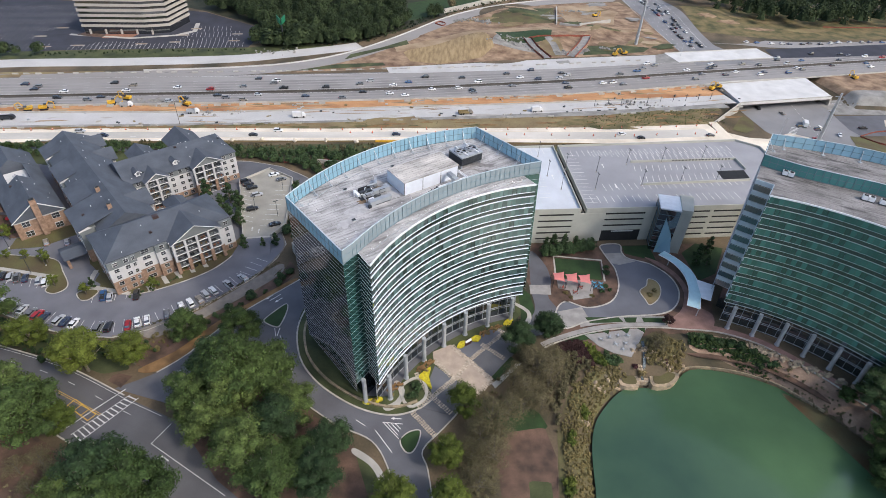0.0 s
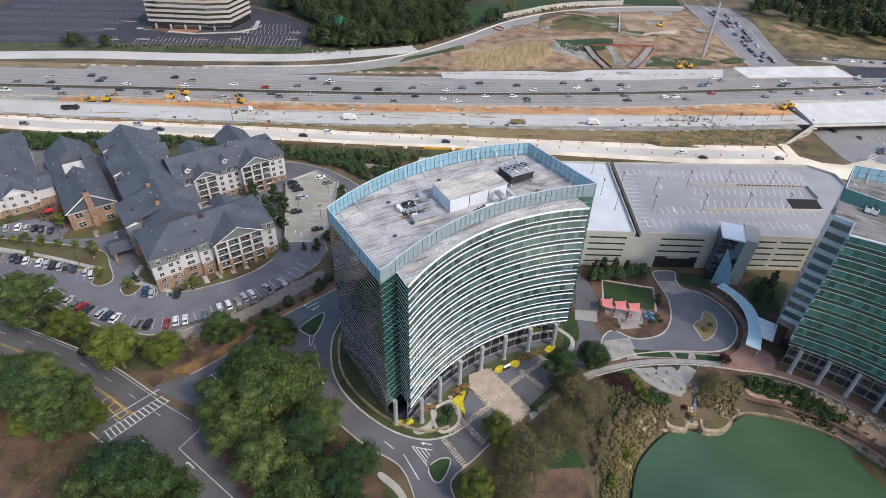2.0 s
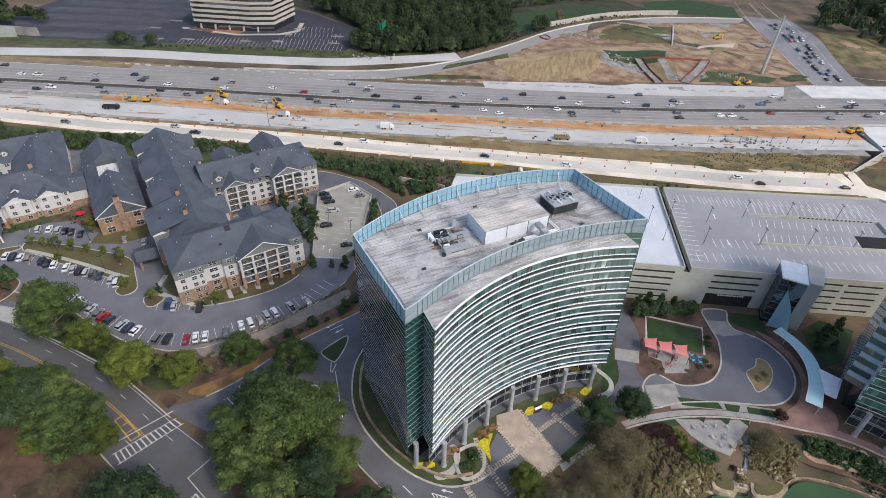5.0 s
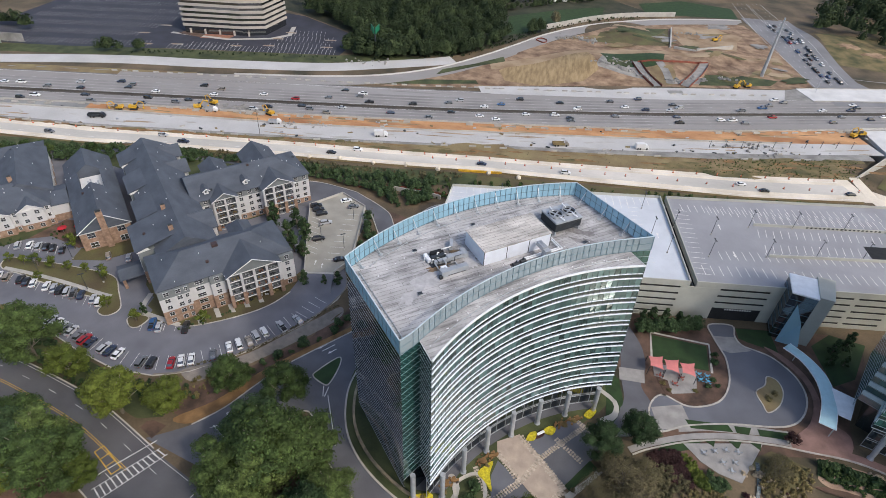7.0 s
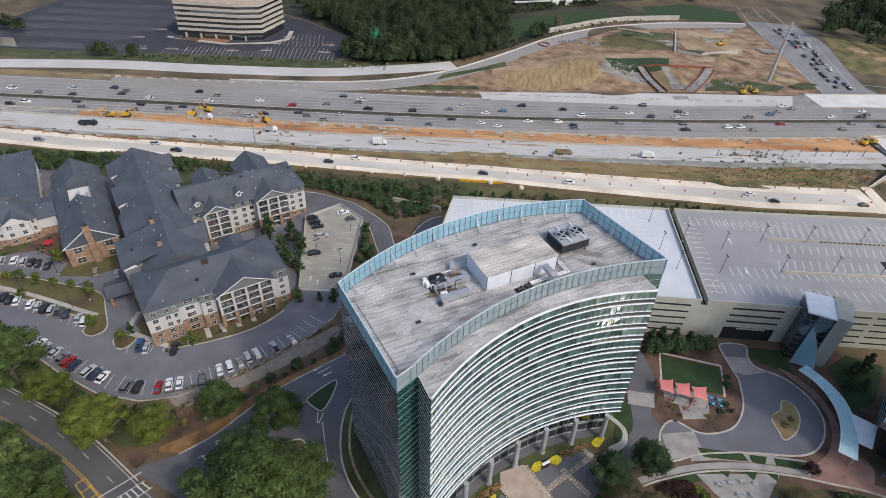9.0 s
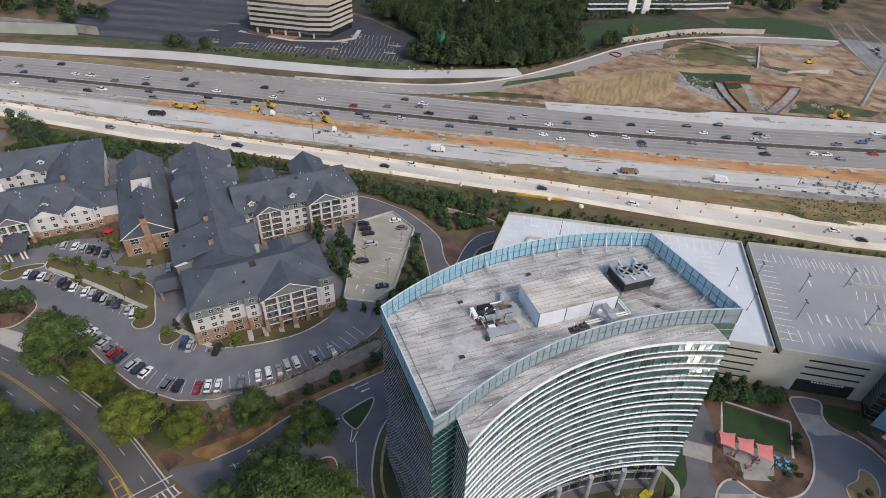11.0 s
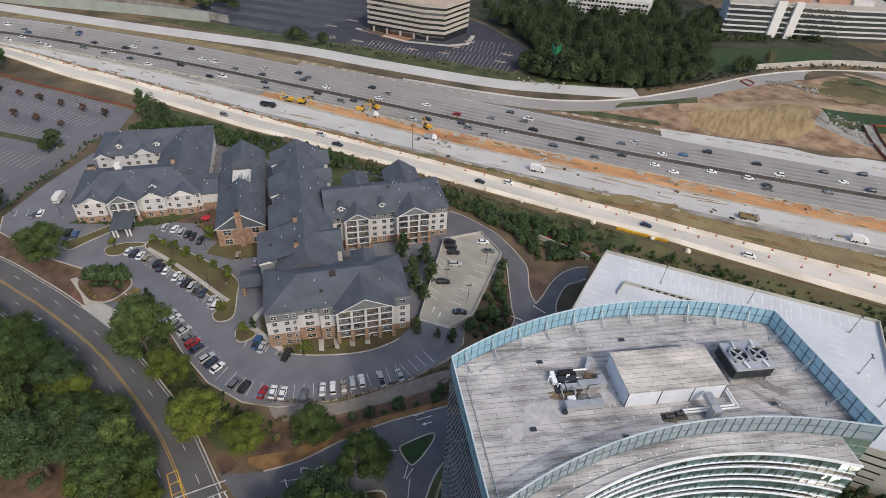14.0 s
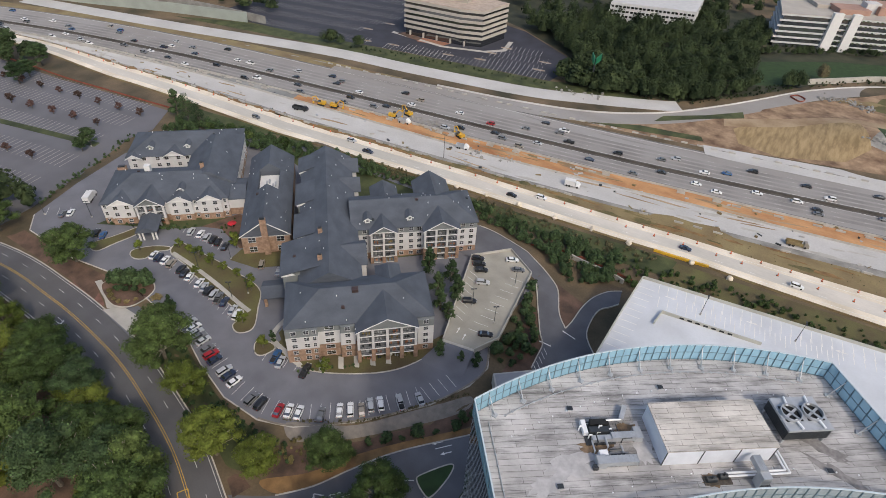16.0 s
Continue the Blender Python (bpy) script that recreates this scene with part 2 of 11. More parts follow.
    orange=material("safety_orange", (0.75, 0.14, 0.03), rough=0.6, vary=0.15, bump=0),
    terracotta=material("terracotta_terrace", (0.36, 0.22, 0.17), vary=0.12, scale=0.2, bump=0.1),
    officewall=material("office_precast", (0.40, 0.365, 0.32), vary=0.08, scale=0.1, bump=0.1),
    vgreen=material("sign_green", (0.01, 0.16, 0.08), rough=0.5, vary=0.1, bump=0),
)
G = dict(
    front=glazing("front_glass", (0.12, 0.20, 0.195), rough=0.025, metal=0.3, vary=0.5, wave=0.5),
    dark=glazing("end_glass", (0.012, 0.02, 0.024), vary=0.4, wave=0.03),
    green=glazing("green_glass", (0.05, 0.165, 0.145), vary=0.45, metal=0.25, wave=0.04),
    side=glazing("blue_side_glass", (0.10, 0.16, 0.19), metal=0.35, vary=0.35, wave=0.04),
    corner=glazing("corner_glass", (0.012, 0.048, 0.045), vary=0.45, wave=0.04),
    window=glazing("window_glass", (0.03, 0.035, 0.04), vary=0.5),
    teal=clear_glass("teal_screen_glass", (0.10, 0.30, 0.29), 0.72),
    pale=clear_glass("pale_screen_glass", (0.42, 0.50, 0.53), 0.42),
    screen=clear_glass("screen_glass", (0.36, 0.60, 0.72), 0.58),
)


# ---- mesh tools ----
def part(name, bm, mat, parent=None, label="", smooth=False):
    """Links a bmesh as one mesh object under a thing or a part."""
    me = bpy.data.meshes.new(name)
    if smooth:
        for f in bm.faces:
            f.smooth = True
    bm.to_mesh(me)
    bm.free()
    for x in (mat if isinstance(mat, (list, tuple)) else [mat]):
        me.materials.append(x)
    ob = new(name, me)
    ob.parent = parent
    return tagged(ob, label)


def thing(name, m, label, category, group="", kind=""):
    ob = new(name)
    ob.matrix_world = m if isinstance(m, Matrix) else pose(*m)
    ob.empty_display_size = 0.5
    return tagged(ob, label, category, group, kind)


def setting(name, bm, mat, label, category):
    return tagged(part(name, bm, mat), label, category, kind="structure")


def plan(*pts):
    """Points of the site plan, in metres."""
    return [(x * S, y * S) for x, y in pts]


def curve(pts, n=6, closed=False):
    """A smooth line through points (Catmull-Rom)."""
    p = [np.array(q, float) for q in pts]
    out, k = [], len(p)
    for i in range(k if closed else k - 1):
        a, b, c, d = (p[(i + j) % k] if closed else p[min(max(i + j, 0), k - 1)] for j in (-1, 0, 1, 2))
        for t in np.linspace(0, 1, n, endpoint=False):
            out.append(tuple(0.5 * (2 * b + (c - a) * t + (2 * a - 5 * b + 4 * c - d) * t * t + (3 * b - a - 3 * c + d) * t ** 3)))
    if not closed:
        out.append(tuple(p[-1]))
    return out


def offset(line, d):
    """The line moved d metres to its right."""
    q = np.array(line, float)
    g = np.gradient(q, axis=0)
    g /= np.linalg.norm(g, axis=1)[:, None] + 1e-9
    dd = np.asarray(d)[:, None] if np.ndim(d) else d
    return [tuple(v) for v in q + np.stack([g[:, 1], -g[:, 0]], 1) * dd]


def prism(bm, pts, z0, z1, mat=0, bottom=False):
    area = sum(a[0] * b[1] - b[0] * a[1] for a, b in zip(pts, pts[1:] + pts[:1]))
    pts = pts if area > 0 else pts[::-1]
    lo, hi = [bm.verts.new((x, y, z0)) for x, y in pts], [bm.verts.new((x, y, z1)) for x, y in pts]
    k, made = len(pts), [bm.faces.new(hi)]
    for i in range(k):
        made.append(bm.faces.new((lo[i], lo[(i + 1) % k], hi[(i + 1) % k], hi[i])))
    if bottom:
        made.append(bm.faces.new(lo[::-1]))
    for f in made:
        f.material_index = mat
    return made


def ribbon(bm, a, b, z0, z1, mat=0):
    """A slab between two lines of equal length, as one piece."""
    rows = [[bm.verts.new((*p[:2], z)) for p in ln] for ln, z in ((a, z0), (a, z1), (b, z1), (b, z0))]
    made = []
    for i in range(len(a) - 1):
        for r, q in zip(rows, rows[1:]):
            made.append(bm.faces.new((r[i], q[i], q[i + 1], r[i + 1])))
    made += [bm.faces.new([r[0] for r in rows][::-1]), bm.faces.new([r[-1] for r in rows])]
    made[0].normal_update(), made[1].normal_update()
    if made[1].normal.z < 0:
        for f in made:
            f.normal_flip()
    for f in made:
        f.material_index = mat


def sheet(bm, a, b, za, zb=None, mat=0):
    """A surface between two lines (no sides)."""
    zb = za if zb is None else zb
    va, vb = [bm.verts.new((*p[:2], za)) for p in a], [bm.verts.new((*p[:2], zb)) for p in b]
    for i in range(len(a) - 1):
        f = bm.faces.new((va[i], vb[i], vb[i + 1], va[i + 1]))
        if f.normal.z < 0 and za == zb:
            f.normal_flip()
        f.material_index = mat


def box(bm, c, s, rz=0.0, mat=0, m=None):
    """A block: centre c, sizes s, turned rz degrees."""
    m = m or pose(*c, 0, 0, rz)
    v = [bm.verts.new(m @ Vector((x * s[0] / 2, y * s[1] / 2, z * s[2] / 2))) for x in (-1, 1) for y in (-1, 1) for z in (-1, 1)]
    for q in ((0, 1, 3, 2), (4, 6, 7, 5), (0, 4, 5, 1), (2, 3, 7, 6), (0, 2, 6, 4), (1, 5, 7, 3)):
        bm.faces.new([v[i] for i in q]).material_index = mat


def wall(bm, a, b, z0, z1, t, mat=0):
    """An upright slab from plan point a to b, t thick."""
    (x0, y0), (x1, y1) = a, b
    box(bm, ((x0 + x1) / 2, (y0 + y1) / 2, (z0 + z1) / 2), (math.hypot(x1 - x0, y1 - y0), t, z1 - z0), math.degrees(math.atan2(y1 - y0, x1 - x0)), mat)


def tube(bm, a, b, r, n=8, r2=None, mat=0, caps=True):
    """A round bar from a to b."""
    a, b = Vector(a), Vector(b)
    q = (b - a).to_track_quat("Z", "Y")
    ring = [[bm.verts.new(p + q @ Vector((rr * math.cos(2 * math.pi * i / n), rr * math.sin(2 * math.pi * i / n), 0))) for i in range(n)] for p, rr in ((a, r), (b, r if r2 is None else r2))]
    for i in range(n):
        bm.faces.new((ring[0][i], ring[0][(i + 1) % n], ring[1][(i + 1) % n], ring[1][i])).material_index = mat
    if caps:
        bm.faces.new(ring[1]).material_index = mat
        bm.faces.new(ring[0][::-1]).material_index = mat


def arc(cx, cy, r, a0, a1, n):
    return [((cx + r * math.cos(radians(a))) * S, (cy + r * math.sin(radians(a))) * S) for a in np.linspace(a0, a1, n)]


def dashes(bm, line, z, w, on, off, start=0.0):
    """Painted dashes along a line; off = 0 paints it through."""
    if not off:
        sheet(bm, offset(line, w / 2), offset(line, -w / 2), z)
        return
    q = np.array(line, float)
    seg = np.concatenate([[0], np.cumsum(np.hypot(*np.diff(q, axis=0).T))])
    d = start
    while d + on < seg[-1]:
        p = [(np.interp(t, seg, q[:, 0]), np.interp(t, seg, q[:, 1])) for t in (d, d + on)]
        stripe(bm, p[0], p[1], z, w)
        d += on + off


def stripe(bm, a, b, z, w):
    """One painted line from a to b."""
    dx, dy = b[0] - a[0], b[1] - a[1]
    k = w / 2 / (math.hypot(dx, dy) + 1e-9)
    v = [bm.verts.new((x, y, z)) for x, y in ((a[0] + dy * k, a[1] - dx * k), (b[0] + dy * k, b[1] - dx * k), (b[0] - dy * k, b[1] + dx * k), (a[0] - dy * k, a[1] + dx * k))]
    bm.faces.new(v)

import collections

# ---- the ground, roads and highway ----
POND = curve(plan((36, 20), (38, 67), (40, 82), (44.5, 90), (51, 96.2), (58, 97), (63.5, 97.3), (71, 104.2), (83, 103.6), (93, 100), (99, 95), (106, 88), (114, 76), (122, 55), (120, 20), (80, 5)), 4, True)
LOT_Z = 1.2
LOT = plan((-216, 150), (-210, 128), (-203, 110), (-196, 105), (-173, 105.5), (-158, 108.5), (-140, 108), (-121.6, 106), (-110, 102), (-98, 99), (-87, 99.3), (-79, 102.6), (-67.6, 112.6), (-57.2, 125.8), (-52.5, 136), (-51.6, 143.4), (-56, 152), (-56, 176), (-66, 190), (-110, 199), (-160, 198), (-205, 184))
CUT = plan((150, 284), (136, 262), (138, 246), (160, 236), (205, 236), (230, 250), (300, 256), (300, 296), (222, 298), (206, 345), (146, 330))


def inside_distance(poly, x, y):
    """Distance to a closed outline, negative inside, for arrays x, y."""
    d, ins = np.full(x.shape, 1e9), np.zeros(x.shape, bool)
    for (ax, ay), (bx, by) in zip(poly, poly[1:] + poly[:1]):
        ex, ey = bx - ax, by - ay
        t = np.clip(((x - ax) * ex + (y - ay) * ey) / (ex * ex + ey * ey + 1e-9), 0, 1)
        d = np.minimum(d, np.hypot(x - ax - t * ex, y - ay - t * ey))
        cross = (ay > y) != (by > y)
        ins ^= cross & (x < (bx - ax) * (y - ay) / (by - ay + 1e-12) + ax)
    return np.where(ins, -d, d)


def ease(x):
    x = np.clip(x, 0, 1)
    return x * x * (3 - 2 * x)


WATER_Z, CUT_Z = -5.0, -6.0
MOUNDS = [(20, 355, 26, 5.0), (62, 372, 24, 3.5), (45, 418, 22, 4.0), (95, 395, 18, 3.0), (175, 440, 45, 5.0)]


def height(x, y):
    h = -7.5 * (1 - ease((inside_distance(POND, x, y) + 2.5) / 10.5))
    h += LOT_Z * (1 - ease((inside_distance(LOT, x, y) - 0.3) / 5.0))
    h += CUT_Z * (1 - ease((inside_distance(CUT, x, y) + 1) / 9.0))
    for mx, my, r, k in MOUNDS:
        h += k * np.exp(-((x - mx * S) ** 2 + (y - my * S) ** 2) / (0.5 * (r * S) ** 2))
    return h


def ground_z(x, y):
    return float(height(np.array([x]), np.array([y]))[0])


def drape(name, poly, step, lift, mat, label, category="ground"):
    """A patch of ground cover laid over the relief."""
    q = np.array(poly)
    nx, ny = np.arange(q[:, 0].min() - step, q[:, 0].max() + step, step), np.arange(q[:, 1].min() - step, q[:, 1].max() + step, step)
    X, Y = np.meshgrid(nx, ny)
    Z = height(X, Y) + lift
    cx, cy = (X[:-1, :-1] + step / 2), (Y[:-1, :-1] + step / 2)
    ok = inside_distance(poly, cx, cy) < 0
    w, idx, verts, faces = len(nx), {}, [], []
    for j, i in zip(*np.nonzero(ok)):
        f = []
        for a, b in ((j, i), (j, i + 1), (j + 1, i + 1), (j + 1, i)):
            k = a * w + b
            if k not in idx:
                idx[k] = len(verts)
                verts.append((X[a, b], Y[a, b], Z[a, b]))
            f.append(idx[k])
        faces.append(f)
    # draw the rim onto the outline
    uses = collections.Counter(k for f in faces for k in f)
    rim = [k for k in range(len(verts)) if uses[k] < 4]
    if rim:
        v = np.array([verts[k] for k in rim])
        e = 0.05 * step
        d = inside_distance(poly, v[:, 0], v[:, 1])
        gx, gy = (inside_distance(poly, v[:, 0] + e, v[:, 1]) - d) / e, (inside_distance(poly, v[:, 0], v[:, 1] + e) - d) / e
        n = np.maximum(np.hypot(gx, gy), 0.3)
        d = np.clip(d, -step, step)
        x, y = v[:, 0] - d * gx / n, v[:, 1] - d * gy / n
        for k, px, py, pz in zip(rim, x, y, height(x, y) + lift):
            verts[k] = (px, py, pz)
    me = bpy.data.meshes.new(name)
    me.from_pydata(verts, [], faces)
    me.materials.append(mat)
    for p in me.polygons:
        p.use_smooth = True
    return tagged(new(name, me), label, category, kind="structure")


xs = np.concatenate([[-4500, -2500, -1400, -900], np.arange(-600, -360, 24), np.arange(-360, 330, 3.0), np.arange(340, 640, 30), [900, 1500, 2600, 4500]])
ys = np.concatenate([[-3000, -1500, -700, -300, -120, -60, -20], np.arange(0, 150, 3.0), np.arange(150, 290, 7.0), np.arange(290, 580, 4.0), np.arange(590, 900, 40), [1100, 1600, 2600, 4500]])
gx, gy = np.meshgrid(xs, ys)
gz = height(gx, gy) - 0.03
me = bpy.data.meshes.new("ground")
W_ = len(xs)
me.from_pydata(np.stack([gx.ravel(), gy.ravel(), gz.ravel()], 1).tolist(), [], [(j * W_ + i, j * W_ + i + 1, (j + 1) * W_ + i + 1, (j + 1) * W_ + i) for j in range(len(ys) - 1) for i in range(W_ - 1)])
me.materials.append(M["earth"])
for p in me.polygons:
    p.use_smooth = True
tagged(new("ground", me), "rough grass and bare earth ground sheet", "ground", kind="structure")

bm = bmesh.new()
prism(bm, POND, WATER_Z - 0.3, WATER_Z)
setting("water", bm, M["water"], "murky green pond water", "pond")

# highway: stations along the median, and how far each edge lies from it towards the towers
STATION = plan((-620, 105), (-400, 193), (-295, 224), (-194, 244.5), (-110, 260), (-35, 275.5), (60, 300), (130, 321.4), (260, 362), (420, 412), (700, 500))
EDGES = dict(conc_g=(8.7, 11.2, 24, 33, 35, 36, 43, 46, 53, 56, 56),
    near=(16, 20, 37, 47, 50, 56, 73, 80, 88, 95, 95), rampfar=(9, 12, 25, 34, 38, 44, 56, 63, 70, 75, 75), conc_n=(8.5, 11, 23, 31, 33, 34, 38, 41, 48, 52, 52),
    conc_f=(8, 10, 14, 18, 22, 22, 27, 31, 34, 36, 36), low=(7.5, 9.5, 11, 11, 12, 13, 17, 17, 18, 18, 18), up=(-22, -22, -23, -23, -23, -23, -20.5, -18.5, -18, -18, -18))
HALF = 14
MEDIAN = curve(STATION, HALF)


def edge(name):
    k = EDGES[name] if isinstance(name, str) else [name] * len(STATION)
    return offset(MEDIAN, np.interp(np.arange(len(MEDIAN)) / HALF, range(len(k)), k) * S)


def strip(name, a, b, z, mat, label, category="road", west=None, east=None):
    """A lengthwise strip of the highway; west and east: it ends or begins at these plan x."""
    bm = bmesh.new()
    ea, eb = edge(a), edge(b)
    keep = [i for i in range(len(ea)) if (west is None or ea[i][0] < west * S) and (east is None or ea[i][0] > east * S)]
    ribbon(bm, [ea[i] for i in keep], [eb[i] for i in keep], z - 0.25, z)
    return setting(name, bm, mat, label, category)


strip("road_frontage", "near", "rampfar", 0.06, M["newconc"], "pale new concrete frontage ramp", "road", west=133)
strip("ground_verge", "rampfar", "conc_g", 0.04, M["brown"], "brown earth strip between the roadways", "ground", west=131)
strip("ground_shoulder", "conc_g", "conc_n", 0.05, M["gravel"], "grey gravel shoulder of the collector lanes", "ground", west=150)
strip("road_collector", "conc_n", "conc_f", 0.06, M["greyconc"], "unfinished pale concrete collector lanes", "road", west=152)
strip("ground_clay", "conc_f", "low", 0.04, M["clay"], "orange clay strip under construction", "ground", west=150, east=-205)
strip("ground_clay_west", "conc_f", "low", 0.035, M["wetbed"], "damp grey bed of the unbuilt lanes", "ground", west=-203)
strip("road_highway_south", "low", 2.0, 0.08, M["hwy"], "worn grey highway carriageway", "road")
strip("road_highway_north", -2.0, "up", 0.08, M["hwy"], "worn grey highway carriageway", "road")
strip("ground_median", 2.0, -2.0, 0.06, M["medianpave"], "dark paved highway median", "road")


def flat(name, pts, z, mat, label, category="road", thick=0.12):
    """A level paved or planted area."""
    bm = bmesh.new()
    prism(bm, pts, z - thick, z)
    return setting(name, bm, mat, label, category)


def kerb(line, z, closed=False, w=0.35, h=0.16, label="pale concrete kerb"):
    bm = bmesh.new()
    ln = list(line) + ([line[0], line[1]] if closed else [])
    ribbon(bm, offset(ln, w / 2), offset(ln, -w / 2), z - 0.1, z + h)
    return setting("kerb", bm, M["kerb"], label, "kerb")


def island(pts, z, mat, label, smooth=4):
    """A kerbed planting island."""
    ring = curve(pts, smooth, True) if smooth else pts
    flat("ground_island", ring, z + 0.13, mat, label, "planting bed", 0.2)
    kerb(ring, z, True)


def marks(name, build, mat, label):
    bm = bmesh.new()
    build(bm)
    return tagged(part(name, bm, mat), label, "road marking", kind="structure")


def arrow(bm, x, y, z, ang, turn=0, k=1.0):
    """A painted lane arrow; turn bends its head to a side."""
    m = pose(x, y, z, 0, 0, ang)
    def q(*p):
        bm.faces.new([bm.verts.new(m @ Vector((a * k, b * k, 0))) for a, b in p])
    q((-1.6, -0.14), (0.5, -0.14), (0.5, 0.14), (-1.6, 0.14))
    if turn:
        s = turn
        q((0.5, -0.14 * s), (0.85, 0.1 * s), (0.55, 0.75 * s), (0.3, 0.65 * s), (0.45, 0.14 * s)) if s > 0 else q((0.45, 0.14 * s), (0.3, 0.65 * s), (0.55, 0.75 * s), (0.85, 0.1 * s), (0.5, -0.14 * s))
        q((0.15, 0.55 * s), (0.75, 0.85 * s), (0.2, 1.35 * s)) if s > 0 else q((0.2, 1.35 * s), (0.75, 0.85 * s), (0.15, 0.55 * s))
    else:
        q((0.4, -0.5), (1.5, 0), (0.4, 0.5))


# street with the painted centre, west and south
STREET = curve(plan((-330, 70), (-230, 84), (-189, 92.1), (-163.6, 93.3), (-146, 92.9), (-128, 91.2), (-111, 87.7), (-96, 83.6), (-81, 77.4), (-64, 69.7), (-43, 58.7), (-20, 45), (10, 25), (60, -12), (130, -70)), 6)
k_ = np.linspace(0, 1, len(STREET))
half_n, half_s = np.interp(k_, [0, 0.6, 0.73, 1], [6.3, 6.3, 8.8, 8.8]) * S, np.interp(k_, [0, 0.43, 0.73, 1], [7.2, 7.2, 9, 9]) * S
bm = bmesh.new()
ribbon(bm, offset(STREET, half_s), offset(STREET, -half_n), -0.2, 0.05)
setting("road_street", bm, M["street"], "grey asphalt street with painted lanes", "road")
marks("marking_yellow", lambda b: [dashes(b, offset(STREET, d)[:50], 0.075, 0.14, 9, 0) for d in (0.25, -0.25)], M["yellow"], "double yellow centre line")
def street_white(b):
    dashes(b, offset(STREET, -(half_n - 0.6))[:54], 0.075, 0.14, 6, 0)
    dashes(b, offset(STREET, half_s - 0.6)[:46], 0.075, 0.14, 6, 0)
    dashes(b, offset(STREET, -half_n * 0.5)[:54], 0.075, 0.14, 3, 8)
    dashes(b, offset(STREET, half_s * 0.38)[:54], 0.075, 0.14, 3, 8)
    for a, c in (((-63.6, 69.7), (-43.1, 58.7)), ((-61.3, 75.1), (-63.6, 69.7)), ((-82.5, 70.7), (-74.4, 82.4)), ((-79.8, 68.9), (-72, 81.6))):
        stripe(b, *plan(a, c), 0.08, 0.22)
    stripe(b, *plan((-84.8, 72), (-76.2, 84)), 0.08, 0.32)
    for i in range(13):
        t = (i + 0.5) / 13
        a = (-82.5 + 8.1 * t, 70.7 + 11.7 * t)
        c = (-79.8 + 7.8 * t, 68.9 + 12.7 * t)
        stripe(b, *plan(a, c), 0.084, 0.34)
    arrow(b, *plan((-59.5, 66.6))[0], 0.08, 150, 1, 1.3)
    arrow(b, *plan((-152, 89.5))[0], 0.08, 10, 1, 1.3)
    arrow(b, *plan((-64.2, 94.6))[0], 0.12, 205, 1, 1.1), arrow(b, *plan((-62.2, 93.2))[0], 0.12, 205, 1, 1.1)
    stripe(b, *plan((-66.5, 89.6), (-60.5, 94.6)), 0.12, 0.16)
marks("marking_white", street_white, M["streetpaint"], "worn white lane lines, stop bar and ladder crosswalk")
def hatch(b):
    for a, c in (((-87.6, 78.4), (-80.7, 74.6)), ((-86.6, 80.2), (-79.7, 76.4)), ((-87.6, 78.4), (-86.6, 80.2)), ((-85.3, 77.1), (-84.3, 78.9)), ((-83, 75.9), (-82, 77.7)), ((-80.7, 74.6), (-79.7, 76.4))):
        stripe(b, *plan(a, c), 0.085, 0.26)
marks("marking_hatch", hatch, M["yellow"], "yellow painted hatch before the crosswalk")
kerb(offset(STREET, -half_n - 0.2)[:50], 0.05)
kerb(offset(STREET, half_s + 0.2), 0.05)

# tower drive and its ring
DRIVE = curve(plan((-79, 84), (-71, 89.5), (-66, 95.5), (-62, 103), (-56.5, 112), (-46, 124.5), (-38, 134), (-36, 142), (-37, 152), (-40, 163)), 5) + curve(plan((-33, 165), (-31, 150), (-30.5, 138), (-36, 128), (-38.5, 117), (-39.3, 107.7), (-36.5, 97.7), (-31.2, 90.5), (-23.7, 85), (-16.2, 81.7), (-9.2, 81), (-3.2, 83.5), (1, 88), (8, 96), (14, 103.5), (20, 110.5), (28, 119), (28, 130), (29.3, 148), (33.7, 141.2), (34.6, 133), (33, 126.4), (35, 121.7), (36.5, 117), (31, 111), (23, 108), (17.8, 99.8), (10.1, 89.9), (7, 84), (2.5, 78), (-2, 72), (-0.6, 67.5), (0.8, 60.8), (3, 40)), 5) + curve(plan((-6, 40), (-7.2, 60), (-9.4, 67), (-14, 73.6), (-23, 77.5), (-33, 84), (-41, 92), (-46, 99), (-50, 97), (-55, 90), (-62, 80)), 5)
flat("road_drive", DRIVE, 0.055, M["asphalt"], "dark asphalt drive round the tower")
kerb(curve(plan((-71, 89.5), (-66, 95.5), (-62, 103), (-56.5, 112), (-46, 124.5), (-38, 134)), 5), 0.05)
kerb(curve(plan((-7.2, 60), (-9.4, 67), (-14, 73.6), (-23, 77.5), (-33, 84), (-41, 92), (-46, 99), (-50, 97)), 5), 0.05)
kerb(curve(plan((0.8, 60.8), (-0.6, 67.5), (-2, 72), (2.5, 78), (7, 84)), 5), 0.05)
BED1 = curve(plan((-38.5, 117), (-39.3, 107.7), (-36.5, 97.7), (-31.2, 90.5), (-23.7, 85), (-16.2, 81.7), (-9.2, 81), (-3.2, 83.5), (1, 88), (4, 97), (13, 106), (24, 118), (26, 128), (20, 134), (8, 146), (-10, 140), (-28, 128)), 5, True)
flat("ground_tower_bed", BED1, 0.16, M["grass"], "shaded planting round the tower foot", "planting bed", 0.3)
kerb(curve(plan((-38.5, 117), (-39.3, 107.7), (-36.5, 97.7), (-31.2, 90.5), (-23.7, 85), (-16.2, 81.7), (-9.2, 81), (-3.2, 83.5), (1, 88)), 6), 0.05, w=0.5)
